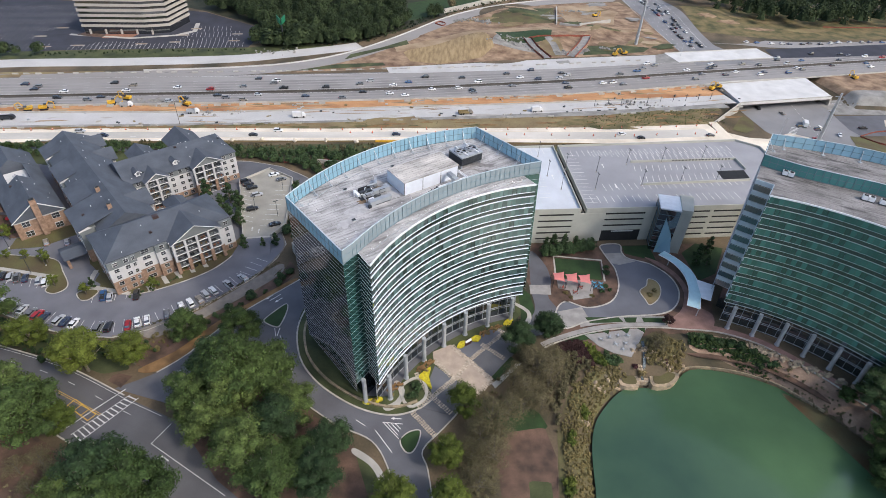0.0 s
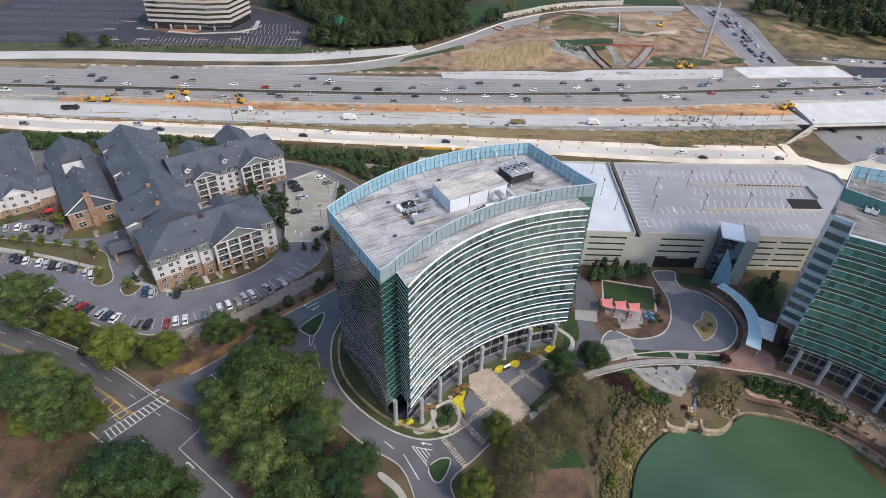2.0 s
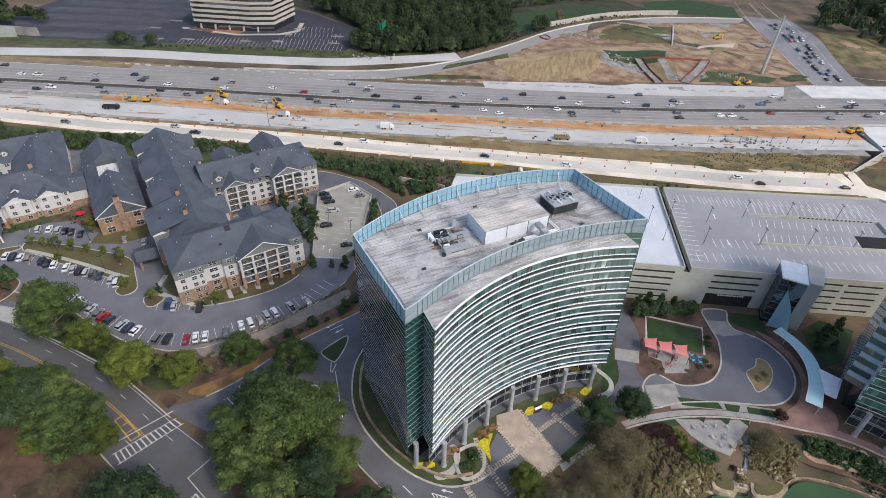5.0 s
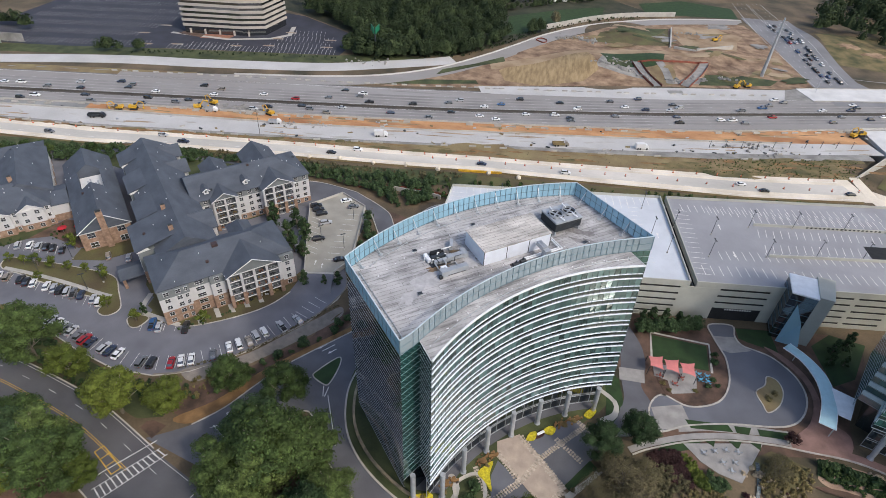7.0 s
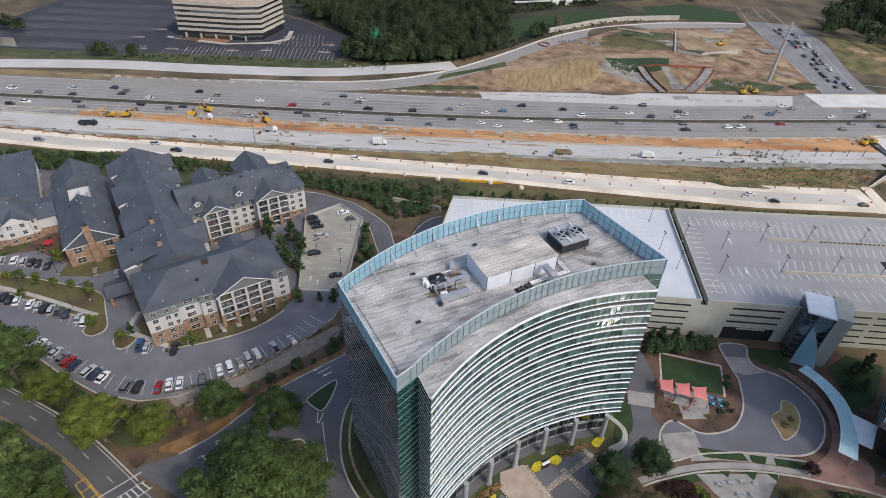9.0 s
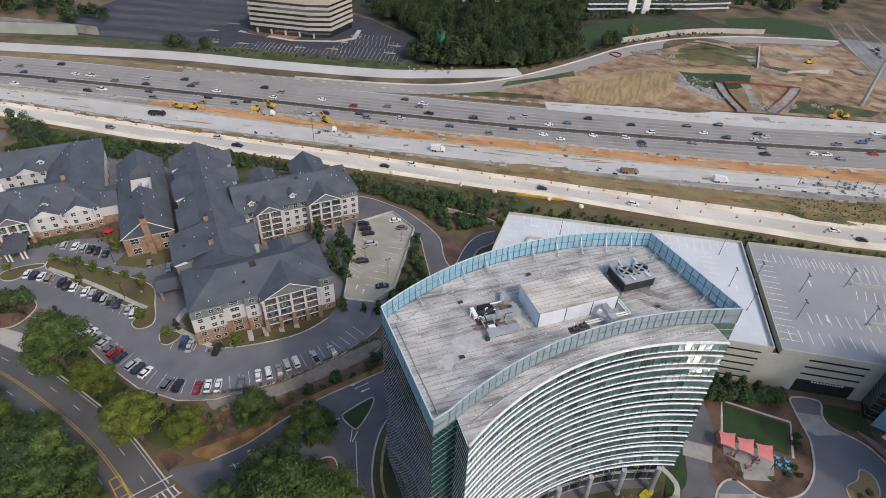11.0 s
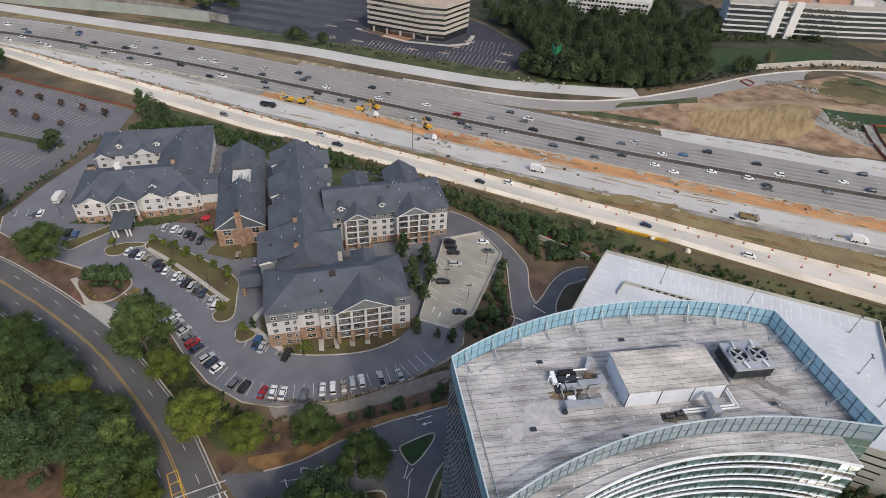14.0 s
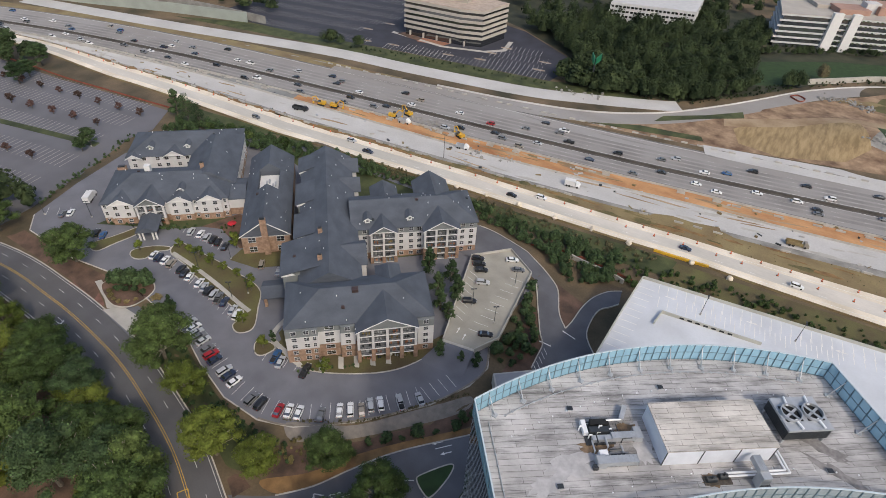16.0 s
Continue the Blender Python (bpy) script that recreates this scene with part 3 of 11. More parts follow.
flat("pavement_arcade", arc(37.3, 66.8, 52.0, 108, 158, 16) + plan((-17, 86), (-31, 101)) + arc(27, 78, 62, 158, 108, 12), 0.19, M["asphalt"], "dark asphalt-grey paving under the tower", "pavement", 0.2)
# low stone ring wall behind the kerb
bm = bmesh.new()
ring = curve(plan((-36.5, 114), (-37.2, 107.2), (-34.6, 98.5), (-29.6, 92), (-22.9, 87), (-16, 84), (-9.6, 83.1), (-4.2, 85.2)), 6)
ribbon(bm, offset(ring, 0.35), offset(ring, -0.35), 0, 0.75)
tagged(part("wall_stone_ring", bm, M["rock"]), "low curved stone wall round the tower bed", "wall", kind="structure")
island(plan((-49.2, 109.2), (-48.6, 111.4), (-45.4, 116.2), (-44.2, 116), (-43.9, 112.5), (-44.4, 108.2), (-45.6, 107.4)), 0.05, M["lawn"], "small kerbed grass island in the drive")
island(plan((-7.4, 74.2), (-5.4, 76.6), (-2.9, 77), (-3.2, 73.7), (-4.5, 71.2), (-6.2, 71.6)), 0.05, M["lawn"], "small kerbed grass island in the drive")
def drive_white(b):
    for a, c in (((-43.5, 104.5), (-37, 92)), ((-45.6, 107), (-44.6, 104)), ((-44.2, 107), (-44.2, 104)), ((-49.5, 108.7), (-53, 106.5)), ((-13.5, 76.5), (-9, 71)), ((-18.5, 79), (-16, 77.5)),
                 ((-12, 78.8), (-7.2, 78.6)), ((-12, 78.8), (-7.8, 74.6)), ((-11, 78.6), (-8, 75.5)), ((-10, 78.6), (-7.9, 76.5)), ((-9, 78.6), (-7.6, 77.2)), ((-63, 92), (-57, 101)), ((-50, 117.5), (-47.5, 120.5)), ((-60, 87), (-66, 90.5))):
        stripe(b, *plan(a, c), 0.085, 0.22)
    arrow(b, *plan((-52, 105.2))[0], 0.085, 200, -1, 1.2)
    arrow(b, *plan((-61.5, 96.5))[0], 0.085, 232, 1, 1.2)
    arrow(b, *plan((-58.5, 96.0))[0], 0.085, 232, 0, 1.2)
    arrow(b, *plan((-50.5, 119))[0], 0.085, 230, 0, 1.0)
    arrow(b, *plan((-47.5, 118))[0], 0.085, 230, 0, 1.0)
    arrow(b, *plan((-9, 80))[0], 0.085, 180, 0, 1.0)
marks("marking_white", drive_white, M["white"], "white arrows and lines on the drive")

# entrance plaza before the tower
flat("pavement_plaza", plan((-0.6, 97.8), (-1.2, 101.5), (3.7, 104.6), (9.4, 99.4), (14.6, 93.5), (10.4, 88), (5, 93)), 0.2, M["paving"], "tan paver forecourt at the tower entrance", "pavement")
flat("road_dropoff", plan((-0.4, 96.8), (4.6, 93), (-0.6, 87.4), (-1.2, 89.8), (-1.4, 93)), 0.185, M["lotpave"], "grey asphalt drop-off bay", "road")
flat("road_dropoff", plan((4.6, 103.4), (9.4, 99.9), (13, 104.3), (19.2, 110.7), (16, 112.3), (10.8, 107.4)), 0.185, M["lotpave"], "grey asphalt drop-off bay", "road")
flat("road_dropoff", plan((9.4, 99), (14.4, 94.2), (18.2, 98.6), (24.5, 107.5), (20, 110.8), (13.2, 104)), 0.19, M["asphalt"], "asphalt lane past the entrance", "road")
flat("road_dropoff", plan((5, 92.6), (10, 88), (7, 84), (4.5, 81.8), (-3.6, 83.6), (-0.8, 86.8)), 0.175, M["asphalt"], "asphalt lane past the entrance", "road")
for a, b, w in (((3.9, 104.2), (14.6, 93.1), 1.7), ((-0.9, 98.8), (5.1, 92.7), 1.6), ((5.1, 92.9), (9.2, 99.8), 1.4), ((9.2, 99.8), (19, 110.6), 1.3), ((5.1, 92.9), (-4, 83.4), 1.5), ((12, 105.4), (18.3, 100.6), 1.4), ((-5.2, 94.2), (-1.6, 87.8), 1.2), ((-1.6, 87.8), (4.4, 82.2), 1.5), ((-5.2, 82), (0.7, 75.9), 1.6), ((14.6, 93.1), (10.3, 88.1), 1.4), ((16, 112), (20.5, 109), 1.2)):
    bm = bmesh.new()
    (ax, ay), (bx, by) = plan(a, b)
    d = math.hypot(bx - ax, by - ay)
    n = int(d / 0.75)
    rnd = random.Random(int(d * 10))
    for i in range(n):
        for j in (-1, 0, 1):
            s, o = (i + 0.5) / n, j * w * 0.36 + rnd.gauss(0, 0.06)
            r = 0.25 + rnd.random() * 0.12
            px, py = ax + (bx - ax) * s - (by - ay) / d * o, ay + (by - ay) * s + (bx - ax) / d * o
            m = [(px + r * math.cos(t + rnd.random() * 0.4), py + r * math.sin(t + rnd.random() * 0.4)) for t in np.linspace(0, 2 * math.pi, 6, endpoint=False)]
            prism(bm, m, 0.03, 0.22 + rnd.random() * 0.05)
    tagged(part("cobble_band", bm, M["cobble"]), "band of rough cobblestones across the paving", "paving", kind="stuff")
flat("ground_flowers", curve(plan((-4.4, 92.6), (-3, 94.8), (-1.4, 96.2), (-1.7, 93), (-0.8, 89.2), (-2.6, 91)), 4, True), 0.5, M["yellowflower"], "bright yellow flower bed", "flower bed", 0.4)
flat("ground_flowers", curve(plan((5.4, 103.4), (6, 105.4), (7.6, 106), (7.2, 103.8)), 4, True), 0.5, M["yellowflower"], "bright yellow flower bed", "flower bed", 0.4)
flat("ground_flowers", curve(plan((9, 106.6), (10.6, 108.4), (12, 107.8), (11, 106)), 4, True), 0.5, M["yellowflower"], "bright yellow flower bed", "flower bed", 0.4)
flat("ground_flowers", curve(plan((7.2, 104.2), (8, 106.4), (9.4, 107), (9.2, 105.4)), 4, True), 0.46, M["leafred"], "dark red flower bed", "flower bed", 0.4)
flat("ground_flowers", curve(plan((-17.5, 84.3), (-13.5, 85.8), (-13, 84.6), (-16.5, 83.4)), 4, True), 0.5, M["yellowflower"], "bright yellow flower bed", "flower bed", 0.3)
flat("ground_flowers", curve(plan((18.5, 113.5), (20.5, 116), (21.5, 115.2), (20, 112.8)), 4, True), 0.5, M["yellowflower"], "bright yellow flower bed", "flower bed", 0.4)
for ring in (((-8.7, 89.3), (-5.5, 92.2), (-3.2, 91.8), (-2.1, 88.5), (-2.6, 85.8), (-5.3, 83.6), (-7.2, 84.6), (-8.3, 86.9)),):
    kerb(curve(plan(*ring), 5, True), 0.1, True, 0.9, 0.35, "low stone ring wall round a bed")
for a, b in (((-11.5, 88.3), (-8.8, 90.2)), ((-4.6, 95), (-1.2, 98.4)), ((12, 108.8), (17.5, 112.6))):
    (ax, ay), (bx, by) = plan(a, b)
    rnd = random.Random(5)
    bm = bmesh.new()
    for i in range(44):
        t, r = rnd.random(), rnd.uniform(0.2, 0.4)
        x, y = ax + (bx - ax) * t + rnd.gauss(0, 0.5), ay + (by - ay) * t + rnd.gauss(0, 0.5)
        prism(bm, [(x + r * math.cos(q * 1.26 + t), y + r * math.sin(q * 1.26 + t)) for q in range(5)], 0.1, 0.3 + r)
    tagged(part("ground_rubble", bm, M["straw"]), "tan ornamental grass and stones by the columns", "planting bed", kind="stuff")
flat("pavement_walk", curve(plan((-12.5, 83), (-9.6, 85), (-8.6, 88.5), (-10.6, 90.5), (-9.4, 91.2), (-7.6, 88.4), (-8.4, 84), (-11, 82)), 3, True), 0.20, M["conc"], "curved concrete garden path", "pavement")
flat("pavement_walk", curve(plan((22.5, 113.5), (25.3, 115.8), (25.6, 119), (22, 122), (22, 123.2), (26.6, 119.6), (26.6, 115), (23.5, 112.2)), 3, True), 0.21, M["conc"], "curved concrete garden path", "pavement")
flat("ground_lawn_east", curve(plan((24, 111.5), (27, 116), (27.3, 122), (26.5, 128), (24, 127), (24, 120)), 4, True), 0.19, M["lawn"], "clipped lawn beside the drive", "lawn", 0.2)
flat("ground_lawn_plaza", plan((14.6, 94.2), (17.4, 98), (20, 101.5), (21.6, 100), (19.3, 97.4), (15.7, 93.2)), 0.21, M["lawn"], "small clipped lawn panel", "lawn", 0.2)
flat("pavement_walk", plan((14.6, 92), (19.3, 96.8), (22, 100), (22.8, 99.2), (20, 95.9), (15.4, 90.6)), 0.2, M["conc"], "concrete path past the lawn panel", "pavement")
bench = thing("bench", (*plan((8.6, 105.8))[0], 0.2, 0, 0, 40), "pale bench by the lobby flower beds", "bench")
for name, c, sz in (("seat", (0, 0, 0.45), (2.4, 0.5, 0.08)), ("backrest", (0, 0.25, 0.75), (2.4, 0.08, 0.45)), ("leg", (-0.9, 0, 0.2), (0.1, 0.45, 0.45)), ("leg", (0.9, 0, 0.2), (0.1, 0.45, 0.45))):
    bm = bmesh.new()
    box(bm, c, sz)
    part(name, bm, M["whitemetal"], bench)

# walk beside the drive, south
flat("pavement_walk", curve(plan((-17.5, 71.5), (-12.8, 68.8), (-10, 65.2), (-8.3, 60.5), (-9.8, 60.2), (-11.4, 64.5), (-13.8, 67.6), (-18, 70.2)), 3, True), 0.12, M["conc"], "concrete walk along the drive", "pavement")

# garden court between the towers
flat("ground_garden", curve(plan((26, 150), (30, 120), (33, 108), (45, 104.5), (60, 112), (80, 117), (84, 130), (96, 156), (72, 156), (50, 152)), 3, True), 0.02, M["mulch"], "mulched garden ground between the towers", "ground", 0.1)
for q in (((61.4, 154), (70.9, 155.4), (71.5, 146.9), (68.7, 147.8), (63.8, 149.1), (61.6, 150)), ((24.9, 128.3), (27.4, 127.1), (28.5, 118.3), (27.2, 115.5), (24.3, 114.5)), ((81.4, 152), (88, 158), (97, 156), (89.6, 142), (83, 138)), ((35, 106.8), (44, 110.2), (46, 112.8), (37, 110.6))):
    flat("ground_garden_lawn", plan(*q), 0.05, M["lawn"], "dark green lawn in the garden court", "lawn", 0.06)
COURT = curve(plan((38, 124.5), (44.4, 122.4), (51.9, 125.5), (55.8, 132.2), (56.6, 140.4), (55.7, 144.5), (54.4, 149), (54.0, 153.6), (60.6, 154.8), (60.6, 150.4), (62, 147.4), (65.6, 146.2), (69.6, 144.4), (73.8, 139.1), (74.8, 132.5), (72, 125.7), (66.4, 121.6), (54.1, 119.5), (43.5, 116.6), (36, 113.3), (34.5, 119.5)), 5, True)
flat("road_court", COURT, 0.065, M["lotpave"], "grey asphalt turning court", "road")
kerb(COURT, 0.05, True, w=0.5)
flat("pavement_crossing", plan((35, 120), (42.7, 122.6), (44.4, 116.6), (36.3, 113.6)), 0.075, M["walkconc"], "pale concrete crossing", "pavement")
flat("pavement_crossing", plan((27.6, 131.2), (34.2, 131.6), (34.0, 127.2), (27.6, 127.0)), 0.075, M["walkconc"], "pale concrete crossing", "pavement")
flat("pavement_crossing", plan((54.6, 149.2), (60.5, 150.2), (61.6, 147.8), (64.3, 145.9), (58.3, 143.6), (55.9, 144.3)), 0.08, M["walkconc"], "pale concrete crossing", "pavement")
island(plan((62.2, 131.2), (65, 134.1), (66.2, 137.2), (68.6, 136.4), (69.2, 132.8), (67.3, 128.2), (63.9, 125.2), (63, 127.5)), 0.06, M["brown"], "kerbed teardrop island with low shrubs", 5)
flat("pavement_garden", plan((35.2, 146.9), (54.5, 146.6), (53.8, 144.6), (52.8, 126.6), (44, 123.4), (38.8, 125.5), (36, 133)), 0.10, M["mulch"], "mulch beds round the lawn", "planting bed")
flat("ground_lawn_court", plan((37.2, 145.2), (51.9, 144.6), (51.2, 135.5), (36.6, 135.6)), 0.18, M["lawn"], "rectangular green lawn with concrete edge", "lawn", 0.2)
kerb(plan((36.4, 135.0), (36.9, 146.2), (52.7, 145.4), (51.9, 134.9)), 0.1, w=0.7)
flat("pavement_terrace", plan((36.6, 134.8), (47.8, 134.6), (47, 127.2), (40.6, 125.4), (40, 129.6), (36.6, 130.4)), 0.14, M["walkconc"], "paved terrace under the shade sails", "pavement")
flat("pavement_redwalk", curve(plan((68, 148.5), (72.5, 146), (76.8, 140), (78, 133), (77.5, 127), (82, 122.5), (79.5, 116.6), (70.5, 116.4), (69, 119.5), (73.4, 124.4), (76.2, 132), (75, 139.5), (70, 146)), 4, True), 0.145, M["brickpave"], "red brick walk round the turning court", "pavement")
PROM = curve(plan((29, 106.5), (33.4, 109.1), (42.9, 113.3), (53.2, 115.9), (63.3, 117), (69.9, 116.9), (81.4, 116.5), (91.5, 112.9), (98.7, 107.4), (105.1, 101.5), (112, 93), (118, 83), (121, 70)), 5)
bm = bmesh.new()
CUT_ = [i for i, p in enumerate(PROM) if p[0] < 68 * S][-1]
ribbon(bm, offset(PROM, 1.3)[CUT_:], offset(PROM, -1.3)[CUT_:], -0.3, 0.12)
setting("pavement_promenade", bm, M["brickpave"], "curved brick promenade above the pond", "pavement")
bm = bmesh.new()
ribbon(bm, offset(PROM, 0.9)[:CUT_ + 1], offset(PROM, -0.9)[:CUT_ + 1], -0.3, 0.12)
setting("pavement_garden_walk", bm, M["walkconc"], "curved pale concrete garden walk", "pavement")
flat("pavement_strip", plan((41, 116.6), (53, 119.6), (68, 120.6), (69.5, 118.4), (60, 117.8), (48, 116.2), (41, 114.2)), 0.1, M["walkconc"], "concrete walks between the planters", "pavement")
kerb(offset(PROM, 1.5), 0.0, w=0.4, h=0.35)
for q in (((43, 118.2), (53, 119), (54, 117.2), (48, 116.4), (44, 116)), ((54.5, 119), (58.5, 119.4), (57.6, 117.2), (54.8, 117.2)), ((60, 119.4), (67.4, 120), (67.2, 118), (60.2, 117.6)), ((46.5, 113.4), (49.5, 114.2), (48.6, 111.9)), ((52, 114.8), (55.6, 115.2), (54.2, 112.4)), ((57, 115.4), (60, 115.6), (59.4, 113.4))):
    flat("ground_planter", plan(*q), 0.2, M["lawn"], "dark clipped groundcover bed", "planting bed", 0.2)
flat("pavement_patio", plan((41.7, 111.2), (60.5, 115.6), (53.4, 103.8), (48.7, 105), (45.1, 107.2)), 0.13, M["walkconc"], "fan-shaped concrete patio over the cascade", "pavement")

# apartment lot
flat("road_lot", LOT, LOT_Z + 0.03, M["lotasphalt"], "grey asphalt parking lot of the apartments", "road", 0.3)
kerb(LOT[2:17], LOT_Z)
bm = bmesh.new()
ln = offset(curve(LOT[10:17], 4), -0.5)
for i, (a, b) in enumerate(zip(ln, ln[1:])):
    for k in range(4):
        wall(bm, a, b, -0.2 + 0.42 * k, 0.2 + 0.42 * k, 0.45 + 0.05 * (k % 2))
# courses spread outward so the wall's face fits the camera's view
top_, foot_ = offset(curve(LOT[10:17], 4), -0.9), offset(curve(LOT[10:17], 4), -3.0)
for k in range(5):
    la = [(p[0] + (q[0] - p[0]) * k / 5, p[1] + (q[1] - p[1]) * k / 5) for p, q in zip(top_, foot_)]
    lb = [(p[0] + (q[0] - p[0]) * (k + 0.96) / 5, p[1] + (q[1] - p[1]) * (k + 0.96) / 5) for p, q in zip(top_, foot_)]
    ribbon(bm, la, lb, -0.3, 1.15 - 0.22 * k)
tagged(part("wall_retaining", bm, material("block_wall", (0.20, 0.175, 0.145), vary=0.25, scale=0.4, fine=2.5, bump=0.4)), "low stacked block retaining wall below the lot", "wall", kind="structure")
Z_ = LOT_Z + 0.03
island(plan((-152, 123.9), (-144.5, 123.2), (-138.6, 121.9), (-129, 120.9), (-120, 119.9), (-116.1, 120.6), (-114.6, 118), (-114.3, 115.3), (-111.4, 114.3), (-109.3, 116.2), (-109.7, 118.9), (-114, 123.9), (-118, 128.4), (-123.3, 129.9), (-129.3, 129.9), (-138.3, 130), (-147.8, 129.4), (-153.8, 129.1), (-154.6, 126.4)), Z_, M["dry"], "long kerbed grass median with young trees", 3)
island(plan((-161.3, 116.4), (-158.3, 116.1), (-156.1, 118.2), (-156.4, 121.6), (-154.2, 124.4), (-155.2, 125.6), (-159.5, 122.7), (-162.4, 118.5)), Z_, M["dry"], "small kerbed grass island by the porch drive", 3)
bm = bmesh.new()
ml = curve(plan((-152, 124.4), (-145.9, 124.3), (-136.7, 123.8), (-127.6, 122.9), (-119.4, 121.8), (-114.6, 121.4)), 4)
ribbon(bm, offset(ml, 0.75), offset(ml, -0.75), Z_, Z_ + 0.17)
setting("pavement_median", bm, M["conc"], "concrete walk along the median", "pavement")
island(plan((-102.4, 112.4), (-104.9, 115), (-102.3, 116.9), (-99.4, 116.4), (-100.2, 112.9)), Z_, M["dry"], "kerbed grass island beside the building")
bm = bmesh.new()
ml = curve(plan((-90.1, 116.1), (-95, 116.9), (-98.8, 117.4), (-102, 118.2), (-103.8, 120.4), (-104.6, 125.2)), 4)
ribbon(bm, offset(ml, 0.8), offset(ml, -0.8), Z_, Z_ + 0.17)
setting("pavement_side_walk", bm, M["conc"], "curved concrete walk to the side porch", "pavement")
flat("ground_side_lawn", plan((-102.6, 120.6), (-103, 125.1), (-98.4, 122), (-100.2, 119.4)), Z_ + 0.1, M["dry"], "small lawn beside the side walk", "lawn", 0.2)
island(plan((-155.9, 105.6), (-154.7, 103.3), (-148.6, 101.5), (-144.9, 101.5), (-141.7, 103.7), (-141.1, 107.8), (-142.2, 111.3), (-144.7, 112.9), (-147.6, 113.2), (-153, 110.8)), Z_, M["mulch"], "kerbed mulch bed with evergreen shrubs")
drape("pavement_entry_walk", plan((-159.6, 104), (-158.4, 105.4), (-150, 103.2), (-145, 101.6), (-147, 99.9), (-151, 101.6)), 0.6, 0.2, M["conc"], "pale concrete path beside the entrance bed", "pavement")
drape("ground_red_bed", plan((-165.5, 99.4), (-158.8, 103.2), (-151, 101.2), (-147.6, 99.8), (-158.4, 99.8)), 0.6, 0.12, M["redmulch"], "reddish mulch beside the entrance path", "planting bed")
island(plan((-175.2, 112.2), (-173.2, 118.2), (-171.6, 124.9), (-170.9, 129), (-168.3, 128.4), (-168.5, 122.1), (-169.5, 117.1), (-170.6, 111.3)), Z_, M["dry"], "kerbed grass strip by the porch drive")
flat("road_entry", plan((-147, 98.6), (-144.6, 102.4), (-141.5, 104.4), (-139.6, 109.4), (-134.6, 110), (-133.4, 103), (-133, 97.6)), 0.47, M["lotasphalt"], "asphalt entrance drive of the lot", "road", 0.6)
flat("pavement_apron", plan((-147.2, 98.8), (-144.7, 102), (-143.1, 102.8), (-134.8, 103.2), (-132.8, 98)), 0.52, M["conc"], "pale concrete driveway apron", "pavement", 0.6)
flat("ground_front_lawn", curve(plan((-100, 117.5), (-92, 115.8), (-85.5, 117.2), (-76.3, 123.2), (-70.2, 129.2), (-66.5, 136.5), (-64.6, 143), (-66, 150), (-70, 140), (-88, 122), (-98, 128)), 4, True), Z_ + 0.12, M["dry"], "patchy grass strip before the apartments", "lawn", 0.2)
kerb(curve(plan((-100, 117.5), (-92, 115.8), (-85.5, 117.2), (-76.3, 123.2), (-70.2, 129.2), (-66.5, 136.5), (-64.6, 143)), 5), Z_)
for u in (4.5, 9.3, 13.2, 17.3, 21.3):
    w_ = 1.6 if u < 5 else 0.7
    flat("pavement_step_walk", plan((-84.6 + (u - 4.5) * 0.72 - 0.8, 117.9 + (u - 4.5) * 0.69 - 0.2), (-84.6 + (u - 4.5) * 0.72 + w_ * 0.6, 117.9 + (u - 4.5) * 0.69 + w_ * 0.55), (-87.2 + (u - 4.5) * 0.72 + w_ * 0.6, 120.8 + (u - 4.5) * 0.69 + w_ * 0.55), (-87.2 + (u - 4.5) * 0.72 - 0.8, 120.8 + (u - 4.5) * 0.69 - 0.2)), Z_ + 0.15, M["conc"], "concrete path to a porch", "pavement", 0.2)
flat("ground_patio_west", plan((-156, 138), (-150, 141), (-138, 138), (-135, 140), (-139, 150), (-152, 150)), Z_ + 0.1, M["mulch"], "planted courtyard before the clubhouse", "planting bed", 0.2)
flat("ground_west_front", plan((-183, 119), (-172, 126), (-160, 133.5), (-156, 138), (-153, 147), (-166, 136), (-182, 124)), Z_ + 0.1, M["grass"], "shrub bed before the west wing", "planting bed", 0.2)
flat("ground_club_front", plan((-136, 132.5), (-127, 134.6), (-119, 142.5), (-113, 136), (-108, 128), (-103, 124), (-101, 130), (-120, 150), (-137, 138)), Z_ + 0.1, M["dry"], "lawn round the clubhouse chimney end", "lawn", 0.2)
flat("ground_rear", plan((-190, 190), (-140, 196), (-110, 198), (-86, 194), (-85, 184), (-84, 177), (-100, 160), (-112, 172), (-150, 182)), Z_ + 0.06, M["grass"], "rear garden of the apartments", "lawn", 0.2)

